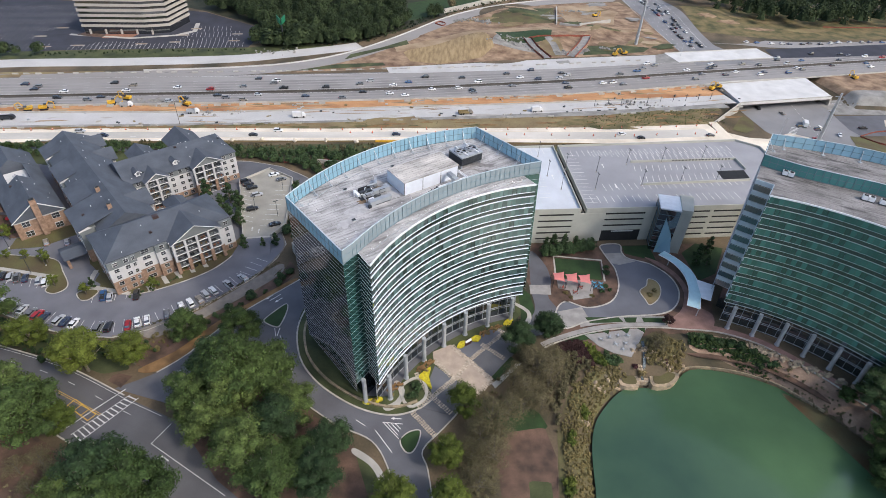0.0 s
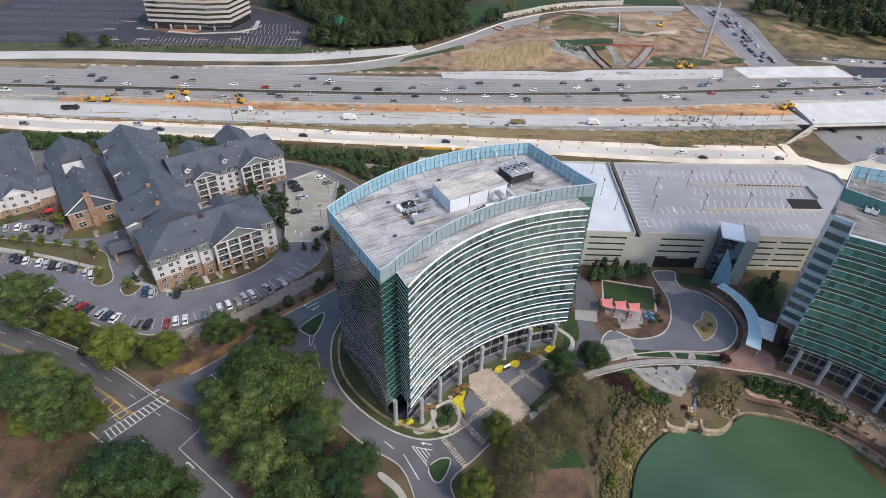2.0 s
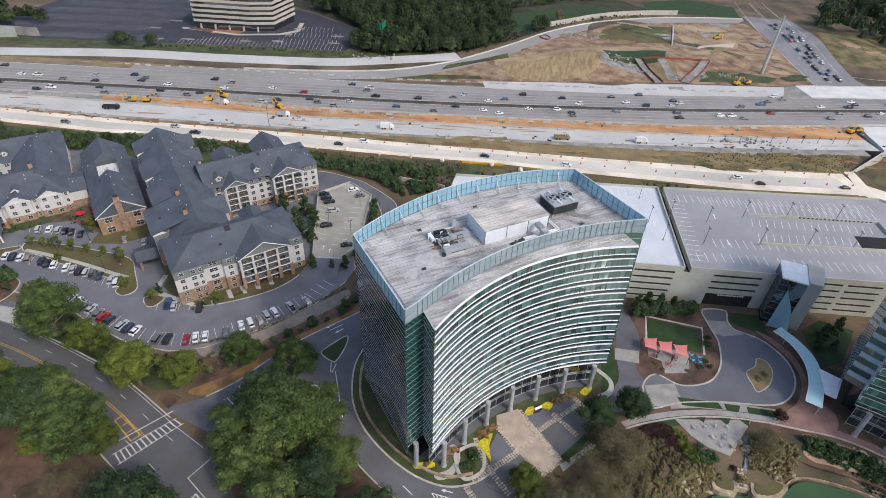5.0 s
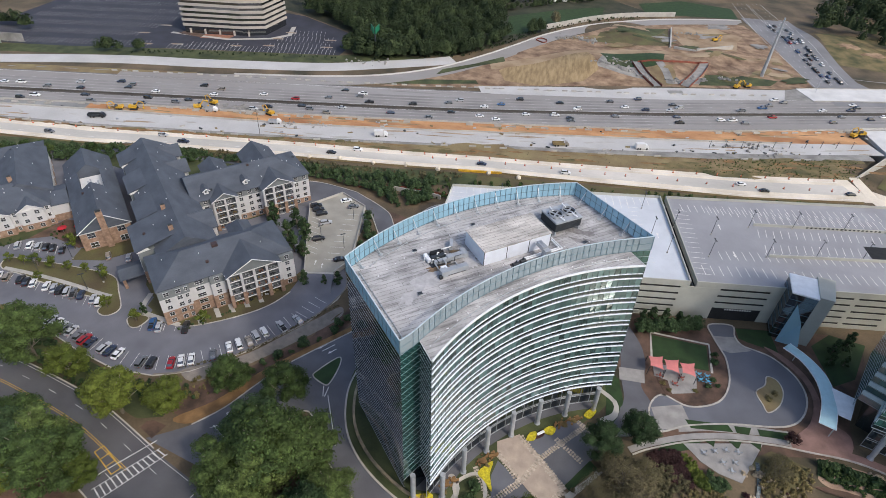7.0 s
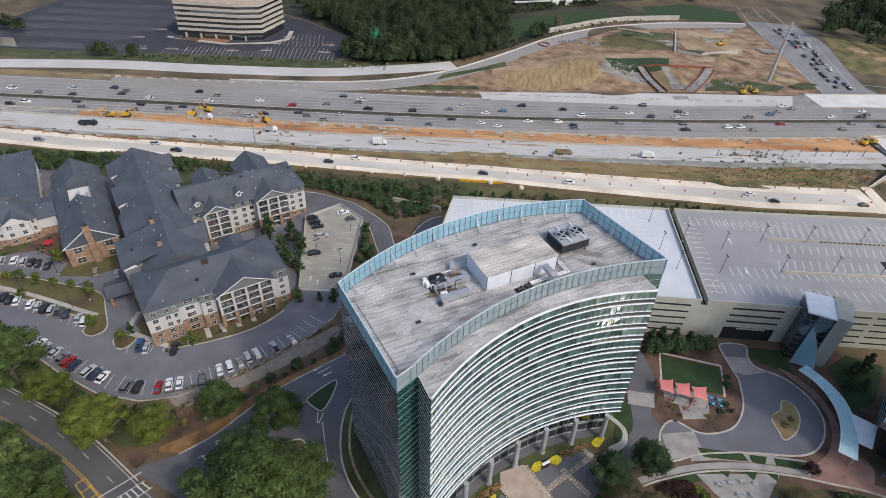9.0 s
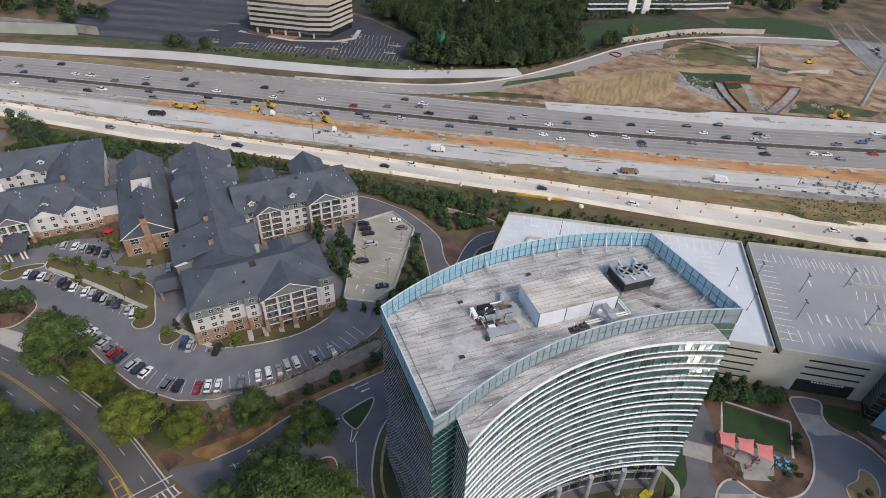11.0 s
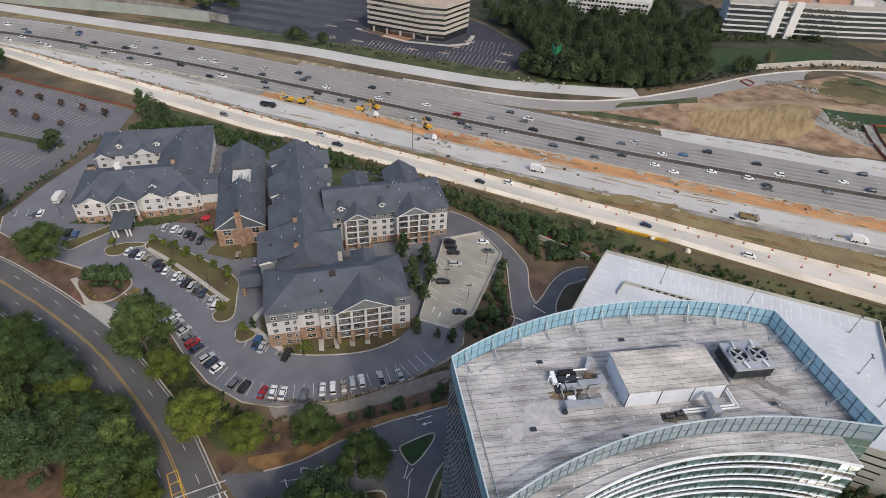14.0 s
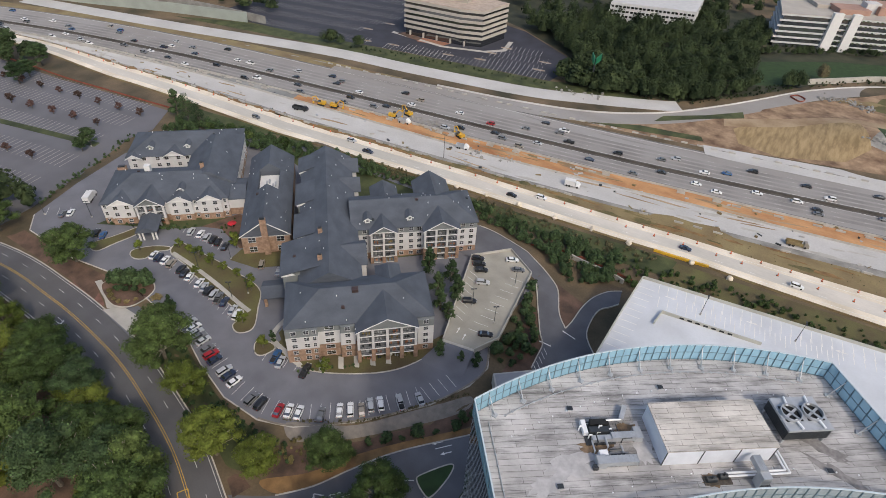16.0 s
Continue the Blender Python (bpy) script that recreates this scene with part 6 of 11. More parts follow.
def gable_roof(bm, u0, u1, v0, v1, z, rise, along="u", hip0=0.0, hip1=0.0, over=0.5):
    """Pitched roof over a rectangle; ridge along u or v; hips shorten the ridge at either end."""
    o = over / S
    u0, u1, v0, v1 = u0 - o, u1 + o, v0 - o, v1 + o
    if along == "u":
        vm = (v0 + v1) / 2
        r0, r1 = (u0 + hip0, vm), (u1 - hip1, vm)
        c = [(u0, v0), (u1, v0), (u1, v1), (u0, v1)]
    else:
        um = (u0 + u1) / 2
        r0, r1 = (um, v0 + hip0), (um, v1 - hip1)
        c = [(u1, v0), (u1, v1), (u0, v1), (u0, v0)]
    lo = [bm.verts.new((*apt(*p), z)) for p in c]
    ba = [bm.verts.new((*apt(*p), z - 0.25)) for p in c]
    a, b = bm.verts.new((*apt(*r0), z + rise)), bm.verts.new((*apt(*r1), z + rise))
    bm.faces.new((lo[0], lo[1], b, a)), bm.faces.new((lo[2], lo[3], a, b))
    bm.faces.new((lo[1], lo[2], b)), bm.faces.new((lo[3], lo[0], a))
    for i in range(4):
        bm.faces.new((ba[i], ba[(i + 1) % 4], lo[(i + 1) % 4], lo[i]))
    bm.faces.new(ba[::-1])


E_EAVE, W_EAVE, C_EAVE = 14.8, 10.2, 9.4
E_H, W_H = (E_EAVE - LOT_Z) / 5, (W_EAVE - LOT_Z) / 3
apart_e = thing("apartment_building", (0, 0, 0), "five-storey apartment building with white siding, tan brick and slate roof", "building")
apart_w = thing("apartment_building", (0, 0, 0), "three-storey apartment wing with white siding and slate gables", "building")
club = thing("clubhouse", (0, 0, 0), "two-storey clubhouse with brick chimney and steep slate roof", "building")


def wing(top, u0, u1, v0, v1, eave, rise, along, hip0=0, hip1=0, brick=5.3, grey=0.0):
    """Brick foot, pale siding, grey top storey and a pitched roof."""
    bm = bmesh.new()
    abox(bm, u0, u1, v0, v1, LOT_Z + brick, eave - grey)
    part("wall", bm, M["siding"], top, "white lap siding")
    if grey:
        bm = bmesh.new()
        abox(bm, u0, u1, v0, v1, eave - grey, eave - 0.1)
        part("top_storey", bm, M["greysiding"], top, "grey shingled top storey")
    if brick:
        bm = bmesh.new()
        abox(bm, u0 - 0.05, u1 + 0.05, v0 - 0.05, v1 + 0.05, LOT_Z - 0.5, LOT_Z + brick)
        part("brick_base", bm, M["brick"], top, "tan brick lower storeys")
    if rise:
        bm = bmesh.new()
        gable_roof(bm, u0, u1, v0, v1, eave, rise, along, hip0, hip1)
        part("roof", bm, M["shingle"], top, "slate grey shingle roof")


def local_mesh(name, build, mat):
    bm = bmesh.new()
    build(bm)
    me = bpy.data.meshes.new(name)
    bm.to_mesh(me)
    bm.free()
    me.materials.append(mat)
    return me


def lattice(bm, xs, zs, y0, y1, place=lambda x, y, z: (x, y, z)):
    """Crossed bars in one piece: even gaps of xs and zs are bars, odd ones are holes."""
    solid = {(i, j) for i in range(len(xs) - 1) for j in range(len(zs) - 1) if i % 2 == 0 or j % 2 == 0}
    vs = {}

    def vert(i, j, y):
        if (i, j, y) not in vs:
            vs[i, j, y] = bm.verts.new(place(xs[i], y, zs[j]))
        return vs[i, j, y]
    for i, j in solid:
        bm.faces.new([vert(a, b, y1) for a, b in ((i + 1, j), (i, j), (i, j + 1), (i + 1, j + 1))])
        for (di, dj), (a, b) in (((-1, 0), ((i, j + 1), (i, j))), ((1, 0), ((i + 1, j), (i + 1, j + 1))), ((0, -1), ((i, j), (i + 1, j))), ((0, 1), ((i + 1, j + 1), (i, j + 1)))):
            if (i + di, j + dj) not in solid:
                bm.faces.new((vert(*a, y0), vert(*b, y0), vert(*b, y1), vert(*a, y1)))


def win_frame(w, h):
    return lambda bm: lattice(bm, (-w / 2 - 0.04, -w / 2 + 0.04, -0.025, 0.025, w / 2 - 0.04, w / 2 + 0.04), (-h / 2 - 0.04, -h / 2 + 0.04, -0.025, 0.025, h / 2 - 0.04, h / 2 + 0.04), -0.04, 0.10)


WIN = {}


def window(top, u, v, z, face, w=1.5, h=1.5):
    """A framed window on a wall; face: degrees the wall looks, in the complex's axes (270 is the front)."""
    if (w, h) not in WIN:
        WIN[w, h] = (local_mesh("window", win_frame(w, h), M["trim"]), local_mesh("pane", lambda bm: box(bm, (0, 0.02, 0), (w, 0.1, h)), G["window"]))
    fr, pn = WIN[w, h]
    x, y = apt(u, v)
    m = pose(x, y, z, 0, 0, 44 + face - 90)
    a = new("window", fr)
    a.parent, a.matrix_world = top, m
    b = new("pane", pn)
    b.parent, b.matrix_basis = a, Matrix()


def bay(top, u0, u1, v0, v1, eave, H, levels, brick_levels, cols, grey=True, w=1.5):
    """A projecting bay with a window column set."""
    wing(top, u0, u1, v0, v1, eave, 0, "u", brick=H * brick_levels, grey=H if grey else 0)
    for k in range(levels):
        for c in cols:
            window(top, c, v0, LOT_Z + H * (k + 0.55), 270, w)


def porch(top, u0, u1, v0, v1, H, levels, brick_levels, bays):
    """A stack of balconies behind piers, with slabs and dark rails."""
    # back wall and slabs in darker greys: the recess's shade put into colour
    bm = bmesh.new()
    abox(bm, u0 + 0.2, u1 - 0.2, v1 - 0.25, v1, LOT_Z, LOT_Z + H * levels)
    part("back_wall", bm, M["greysiding"], top)
    for k in range(levels + 1):
        bm = bmesh.new()
        abox(bm, u0, u1, v0 + 0.1, v1, LOT_Z + H * k - 0.18, LOT_Z + H * k + 0.1)
        part("balcony_slab", bm, M["soffit"], top)
        bm = bmesh.new()
        abox(bm, u0, u1, v0, v0 + 0.1, LOT_Z + H * k - 0.25, LOT_Z + H * k + 0.12)
        part("fascia", bm, M["trim"], top)
    for i in range(bays + 1):
        u = u0 + (u1 - u0) * i / bays
        bm = bmesh.new()
        abox(bm, u - 0.32, u + 0.32, v0 - 0.1, v0 + 0.5, LOT_Z + H * brick_levels, LOT_Z + H * levels)
        part("pier", bm, M["siding"], top)
        bm = bmesh.new()
        abox(bm, u - 0.5, u + 0.5, v0 - 0.25, v0 + 0.6, LOT_Z - 0.3, LOT_Z + H * brick_levels)
        part("brick_pier", bm, M["brick"], top)
    for k in range(levels):
        for i in range(bays):
            a, b = u0 + (u1 - u0) * i / bays + 0.35, u0 + (u1 - u0) * (i + 1) / bays - 0.35
            z = LOT_Z + H * k
            if k:
                bm = bmesh.new()
                us = [c for k_ in range(9) for c in (a + (b - a) * k_ / 8 - 0.02, a + (b - a) * k_ / 8 + 0.02)]
                lattice(bm, us, (z + 0.12, z + 0.18, z + 0.95, z + 1.05), v0 + 0.16, v0 + 0.1, lambda u_, v_, z_: (*apt(u_, v_), z_))
                part("railing", bm, M["darkmetal"], top)
            window(top, (a + b) / 2, v1 - 0.25, z + H * 0.45, 270, 1.6, 1.9)
            bm = bmesh.new()
            for j in range(3):
                c = random.uniform(a + 0.4, b - 0.4)
                d = v0 + random.uniform(0.4, 1.0)
                abox(bm, c - 0.2, c + 0.2, d, d + 0.35, z + 0.1, z + random.uniform(0.45, 0.95))
            tagged(part("balcony_clutter", bm, M[random.choice(("darkmetal", "brown", "redbrick", "greymetal"))], top), kind="stuff")


def cross_gable(top, u0, u1, v0, v1, z, rise, face_mat="greysiding"):
    """A gable towards the front: roof, gable wall and white rakes."""
    um, o = (u0 + u1) / 2, 0.45
    bm = bmesh.new()
    for a, b in ((u0 - o, um), (u1 + o, um)):
        k = -1 if a < um else 1
        q = [(*apt(a, v0 - 0.6), z - 0.15), (*apt(b, v0 - 0.6), z + rise), (*apt(b, v1), z + rise), (*apt(a, v1), z - 0.15)]
        lo = [(x, y, h - 0.22) for x, y, h in q]
        vs = [bm.verts.new(p) for p in (q if k > 0 else q[::-1])]
        vl = [bm.verts.new(p) for p in (lo if k > 0 else lo[::-1])]
        bm.faces.new(vs[::-1]), bm.faces.new(vl)
        for i in range(4):
            bm.faces.new((vs[i], vs[(i + 1) % 4], vl[(i + 1) % 4], vl[i]))
    part("gable_roof", bm, M["shingle"], top)
    bm = bmesh.new()
    v = [bm.verts.new((*apt(a, b), h)) for b in (v0, v0 + 0.3) for a, h in ((u0, z), (u1, z), (um, z + rise - 0.2))]
    bm.faces.new((v[0], v[1], v[2])), bm.faces.new((v[5], v[4], v[3]))
    part("gable_wall", bm, M[face_mat], top, "grey gable siding" if face_mat == "greysiding" else "white gable siding")
    bm = bmesh.new()
    for a in (u0 - o, u1 + o):
        p, q = Vector((*apt(a, v0 - 0.62), z - 0.28)), Vector((*apt(um, v0 - 0.62), z + rise - 0.12))
        tube(bm, p, q, 0.16, 4)
    abox(bm, u0, u1, v0 - 0.1, v0, z - 0.2, z + 0.1)
    part("rake_trim", bm, M["trim"], top, "white rake boards")


def dormer(top, u, v, z, k=1.0):
    bm = bmesh.new()
    abox(bm, u - 0.7 * k, u + 0.7 * k, v, v + 2.6, z - 0.4, z + 1.3 * k)
    part("dormer", bm, M["trim"], top)
    cross_gable(top, u - 0.75 * k, u + 0.75 * k, v, v + 3.4, z + 1.3 * k, 0.9 * k, "trim")
    window(top, u, v - 0.05, z + 0.65 * k, 270, 0.8, 0.9)


def chimney(top, u, v, z0, z1, w=0.62):
    bm = bmesh.new()
    abox(bm, u - w, u + w, v - w * 0.6, v + w * 0.6, z0, z1)
    part("chimney", bm, M["brick"], top, "tan brick chimney")
    bm = bmesh.new()
    abox(bm, u - w * 0.8, u + w * 0.8, v - w * 0.45, v + w * 0.45, z1, z1 + 0.5)
    part("chimney_cap", bm, M["darkmetal"], top)


# five-storey building: front wing, spine, north wing
H5 = E_H
wing(apart_e, -10, 26, -11, 5.0, E_EAVE, 5.4, "u", 9, 9, brick=H5 * 2, grey=H5)
wing(apart_e, -6.8, 9.2, 3, 68, E_EAVE, 5.6, "v", 0, 0, brick=H5 * 2, grey=H5)
wing(apart_e, 8, 46, 26, 43, E_EAVE, 5.4, "u", 0, 9, brick=H5, grey=H5)
bay(apart_e, -10.2, -2.4, -12, -10, E_EAVE - 0.3, H5, 5, 2, (-8.2, -5.2))
for k in range(5):
    window(apart_e, 0.3, -11, LOT_Z + H5 * (k + 0.55), 270, 2.6)
    window(apart_e, -3.3, -12, LOT_Z + H5 * (k + 0.55), 270, 1.0)
bay(apart_e, 2.9, 6.6, -12, -10, E_EAVE - 0.3, H5, 5, 2, (4.7,))
porch(apart_e, 7.2, 21.4, -14.2, -11, H5, 5, 2, 4)
cross_gable(apart_e, 7.0, 21.6, -14.2, -2, E_EAVE, 4.6)
bay(apart_e, 22.2, 26.2, -12.2, -10, E_EAVE - 0.3, H5, 5, 1, (24.2,))
for k in range(5):
    z = LOT_Z + H5 * (k + 0.55)
    for v in (-8.5, -4.5, 1.5):
        window(apart_e, 26, v, z, 0)
    for v in (-8, -4, 0):
        window(apart_e, -10, v, z, 180)
    for v in (36.0, 53.5, 56.0):
        window(apart_e, -6.8, v, z, 180)
    for u in (11.5, 22.5, 25.5, 28, 41.5, 44.3):
        window(apart_e, u, 26, z, 270)
    for v in (29, 32.5, 37, 40.5):
        window(apart_e, 46, v, z, 0)
porch(apart_e, 13.4, 20.6, 23.6, 26, H5, 5, 1, 2)
cross_gable(apart_e, 13.2, 20.8, 23.6, 34, E_EAVE, 2.9)
porch(apart_e, 29.4, 39.6, 23.2, 26, H5, 5, 2, 3)
cross_gable(apart_e, 29.2, 39.8, 23.2, 34, E_EAVE, 3.7)
dormer(apart_e, 12.6, 27.4, E_EAVE + 1.6)
dormer(apart_e, 25.2, 27.4, E_EAVE + 1.6)
bm = bmesh.new()
gable_roof(bm, 15, 23, 38, 48, E_EAVE, 3.0, "v")
gable_roof(bm, 29, 40, 36, 50, E_EAVE, 4.6, "v")
part("rear_gable", bm, M["shingle"], apart_e)
for a, b, v0, v1, rise, al, h1 in [(2, 11.4, v, v + 8.0, 3.4, "u", 0) for v in (46.5, 58.5)] + [(1.5, 11.0, 10.5, 20.5, 3.8, "u", 0), (13.5, 19.5, 1.5, 9, 3.2, "v", 2.5)]:
    bm = bmesh.new()
    gable_roof(bm, a, b, v0, v1, E_EAVE - 0.1, rise, al, 0, h1)
    part("side_gable", bm, M["shingle"], apart_e, "slate side gable")
for v in (46.5, 58.5, 10.5):
    bm = bmesh.new()
    abox(bm, 9.2, 11.0, v + 0.6, v + 7.4, LOT_Z, E_EAVE - 0.3)
    part("side_bay", bm, M["siding"], apart_e, "white siding bay")
    for k in range(5):
        window(apart_e, 11.0, v + 4, LOT_Z + H5 * (k + 0.55), 0)
# flat-pitched roof extensions over the west bays
MAIN_SLOPE = 5.6 / (8.0 + 0.5 / S)
for out, start, v0, v1 in ((-12.0, -1.0, 7.2, 21.2), (-8.9, -2.6, 22.6, 34.4), (-8.7, -2.6, 39.4, 51.0), (-8.2, -2.4, 58.2, 67.6)):
    z1 = E_EAVE + 5.6 - MAIN_SLOPE * (1.2 - start) + 0.06
    z0 = E_EAVE + 0.75
    bm = bmesh.new()
    q = [(start, v0), (start, v1), (out, v1), (out, v0)]
    hi = [bm.verts.new((*apt(*p), z)) for p, z in zip(q, (z1, z1, z0, z0))]
    lo = [bm.verts.new((*apt(*p), z - 0.25)) for p, z in zip(q, (z1, z1, z0, z0))]
    bm.faces.new(hi), bm.faces.new(lo[::-1])
    for i in range(4):
        bm.faces.new((lo[i], lo[(i + 1) % 4], hi[(i + 1) % 4], hi[i]))
    part("shed_roof", bm, M["shingle"], apart_e, "flat-pitched slate roof extension")
    # grey siding here paints the shade of the porch stacks
    bm = bmesh.new()
    abox(bm, out + 0.7, -6.8, v0 + 0.6, v1 - 0.6, LOT_Z + H5 * 2, E_EAVE + 0.45)
    part("side_bay", bm, M["greysiding"], apart_e, "side bay coloured grey for porch shade")
    bm = bmesh.new()
    abox(bm, out + 0.65, -6.8, v0 + 0.55, v1 - 0.55, LOT_Z - 0.3, LOT_Z + H5 * 2)
    part("brick_base", bm, M["brick"], apart_e)
    bm = bmesh.new()
    vs = [bm.verts.new((*apt(a, v0 + 0.3), z)) for a, z in ((out + 0.4, E_EAVE - 0.1), (out + 4.2, E_EAVE + 0.4), (out + 3.2, E_EAVE + 1.35), (out + 0.4, E_EAVE + 0.65))]
    bm.faces.new(vs)
    part("gable_end", bm, M["trim"], apart_e, "white end board")
    for k in range(5):
        for v in np.arange(v0 + 2.2, v1 - 1, 4.2):
            window(apart_e, out + 0.65, v, LOT_Z + H5 * (k + 0.55), 180)
chimney(apart_e, -1.0, 21.2, E_EAVE + 2.5, E_EAVE + 6.0)
chimney(apart_e, -1.2, 9.6, E_EAVE + 2.5, E_EAVE + 6.0)
bm = bmesh.new()
abox(bm, 6.5, 8.1, -4.6, -3.2, E_EAVE + 3.8, E_EAVE + 5.4)
part("roof_vent", bm, M["maroonmetal"], apart_e, "dark red roof vent box")

# clubhouse between the two buildings
wing(club, -25, -10.8, 32.5, 78, C_EAVE, 0, "v", brick=7.2)
for v0, v1 in ((32.5, 52.2), (65.6, 78)):
    bm = bmesh.new()
    gable_roof(bm, -25, -10.8, v0, v1, C_EAVE, 6.2, "v")
    part("roof", bm, M["shingle"], club, "slate grey shingle roof")
for a, b in ((-25.45, -21.2), (-10.35, -14.6)):
    bm = bmesh.new()
    v = [bm.verts.new((*apt(*p), h)) for p, h in (((a, 52), C_EAVE - 0.1), ((b, 52), C_EAVE + 3.3), ((b, 66), C_EAVE + 3.3), ((a, 66), C_EAVE - 0.1), ((b, 52), C_EAVE - 0.2), ((b, 66), C_EAVE - 0.2))]
    bm.faces.new((v[0], v[1], v[2], v[3])), bm.faces.new((v[1], v[4], v[5], v[2]))
    part("side_slope", bm, M["shingle"], club)
bm = bmesh.new()
vs = [bm.verts.new((*apt(a, 32.3), h)) for a, h in ((-25, C_EAVE), (-10.8, C_EAVE), (-17.9, C_EAVE + 5.9))]
bm.faces.new(vs)
part("gable_wall", bm, M["greysiding"], club, "grey shingled gable end")
bm = bmesh.new()
for a in (-25.5, -10.3):
    tube(bm, (*apt(a, 31.9), C_EAVE - 0.25), (*apt(-17.9, 31.9), C_EAVE + 6.05), 0.18, 4)
part("rake_trim", bm, M["trim"], club)
bm = bmesh.new()
abox(bm, -18.8, -17.0, 31.3, 32.6, LOT_Z, C_EAVE + 7.4)
part("chimney", bm, M["brick"], club, "tall tan brick chimney")
bm = bmesh.new()
abox(bm, -18.6, -17.2, 31.5, 32.3, C_EAVE + 7.4, C_EAVE + 8.2)
part("chimney_cap", bm, M["darkmetal"], club)
for u in (-22, -13.6):
    for z in (LOT_Z + 2, LOT_Z + 6.2):
        window(club, u, 32.4, z, 270, 2.6, 2.2)
bm = bmesh.new()
abox(bm, -21.2, -14.6, 52.2, 65.6, C_EAVE - 0.2, C_EAVE + 0.6)
part("roof_well", bm, M["trim"], club, "white walled rooftop equipment well")
for v0, h in ((52.0, 5.4), (65.5, 5.4)):
    bm = bmesh.new()
    p = [bm.verts.new((*apt(u, v0 + d), C_EAVE + z)) for d in (0, 0.15) for u, z in ((-22.6, 0.5), (-13.2, 0.5), (-17.9, 5.9))]
    bm.faces.new(p[:3]), bm.faces.new(p[3:][::-1])
    part("well_wall", bm, M["trim"], club)
for i in range(7):
    bm = bmesh.new()
    abox(bm, -20.4 + 0.7 * i, -19.9 + 0.7 * i, 54 + 1.9 * (i % 4), 56 + 1.9 * (i % 4), C_EAVE + 0.6, C_EAVE + 1.6 + 0.3 * (i % 3))
    part("roof_unit", bm, M["greymetal"], club)
bm = bmesh.new()
for v in (37, 42, 69, 74):
    for a, k in ((-25.4, 1), (-10.4, -1)):
        p = [bm.verts.new((*apt(a + k * 1.6, v + d), C_EAVE + h)) for d, h in ((-1.2, 0.75), (1.2, 0.75), (0, 2.0))]
        bm.faces.new(p)
part("eyebrow", bm, M["trim"], club, "small white triangular roof vents")

# west building
H3 = W_H
wing(apart_w, -69, -31, 53, 73, W_EAVE, 5.4, "u", 9, 9, brick=H3 * 0.9)
wing(apart_w, -68, -30, 82, 100, W_EAVE, 5.2, "u", 9, 9, brick=H3 * 0.9)
wing(apart_w, -46, -29.4, 62, 95, W_EAVE, 5.8, "v", 0, 8, brick=H3 * 0.9)
for a, b, gr in ((-66.5, -59.5, 2.6), (-49, -42, 2.6), (-40, -33, 2.6)):
    bay(apart_w, a, b, 52, 54, W_EAVE - 0.2, H3, 3, 1, (a + 1.8, b - 1.8), grey=False)
    cross_gable(apart_w, a, b, 52, 62, W_EAVE, gr, "trim")
porch(apart_w, -58.2, -50.4, 50.6, 53, H3, 3, 1, 3)
cross_gable(apart_w, -58.4, -50.2, 50.6, 62, W_EAVE, 3.4)
for k in range(3):
    for u in (-68, -41, -32):
        window(apart_w, u, 53, LOT_Z + H3 * (k + 0.55), 270, 1.0)
    for v in (56, 60, 64, 70, 85, 89, 93, 97):
        window(apart_w, -68, v, LOT_Z + H3 * (k + 0.55), 180)
    for u in (-66, -62.5, -58, -55, -51, -48):
        window(apart_w, u, 82, LOT_Z + H3 * (k + 0.55), 270)
    for v in (66, 71, 76, 82, 88, 92):
        window(apart_w, -29.4, v, LOT_Z + H3 * (k + 0.55), 0)
cross_gable(apart_w, -55.6, -49, 81.4, 91, W_EAVE, 2.6, "trim")
cross_gable(apart_w, -68, -63.4, 81.4, 87, W_EAVE - 0.5, 1.8, "trim")
dormer(apart_w, -45, 55.4, W_EAVE + 1.7)
dormer(apart_w, -60, 84.2, W_EAVE + 1.7)
dormer(apart_w, -47.6, 84.2, W_EAVE + 1.7)
chimney(apart_w, -39.6, 66, W_EAVE + 2.5, W_EAVE + 6.6)
chimney(apart_w, -66.8, 72.5, LOT_Z, W_EAVE + 2.0, 1.3)
bm = bmesh.new()
abox(bm, -57.8, -56, 66, 67.8, W_EAVE + 3, W_EAVE + 6)
part("cupola", bm, M["trim"], apart_w, "white cupola with tan cap")
wing(apart_w, -31, -26, 54, 66, 8.6, 1.8, "u", brick=3)

# porch roof over the drop-off
porte = thing("porte_cochere", (0, 0, 0), "white-columned drop-off porch with slate gable", "porch")
bm = bmesh.new()
gable_roof(bm, -57.2, -51.6, 42.5, 50.4, LOT_Z + 4.2, 1.9, "v")
part("roof", bm, M["shingle"], porte)
for u in (-56.8, -55.8, -53, -52):
    for v in (43, 49.5):
        bm = bmesh.new()
        abox(bm, u - 0.22, u + 0.22, v - 0.22, v + 0.22, LOT_Z, LOT_Z + 4.1)
        part("column", bm, M["trim"], porte)
carport = thing("carport", (0, 0, 0), "slate-roofed drop-off canopy beside the apartments", "porch")
bm = bmesh.new()
gable_roof(bm, -17.5, -10.5, 8.5, 15, LOT_Z + 4.4, 1.5, "u")
part("roof", bm, M["shingle"], carport)
for u, v in ((-17, 9), (-17, 14.5)):
    bm = bmesh.new()
    abox(bm, u - 0.4, u + 0.4, v - 0.4, v + 0.4, LOT_Z, LOT_Z + 4.3)
    part("column", bm, M["brick"], carport)


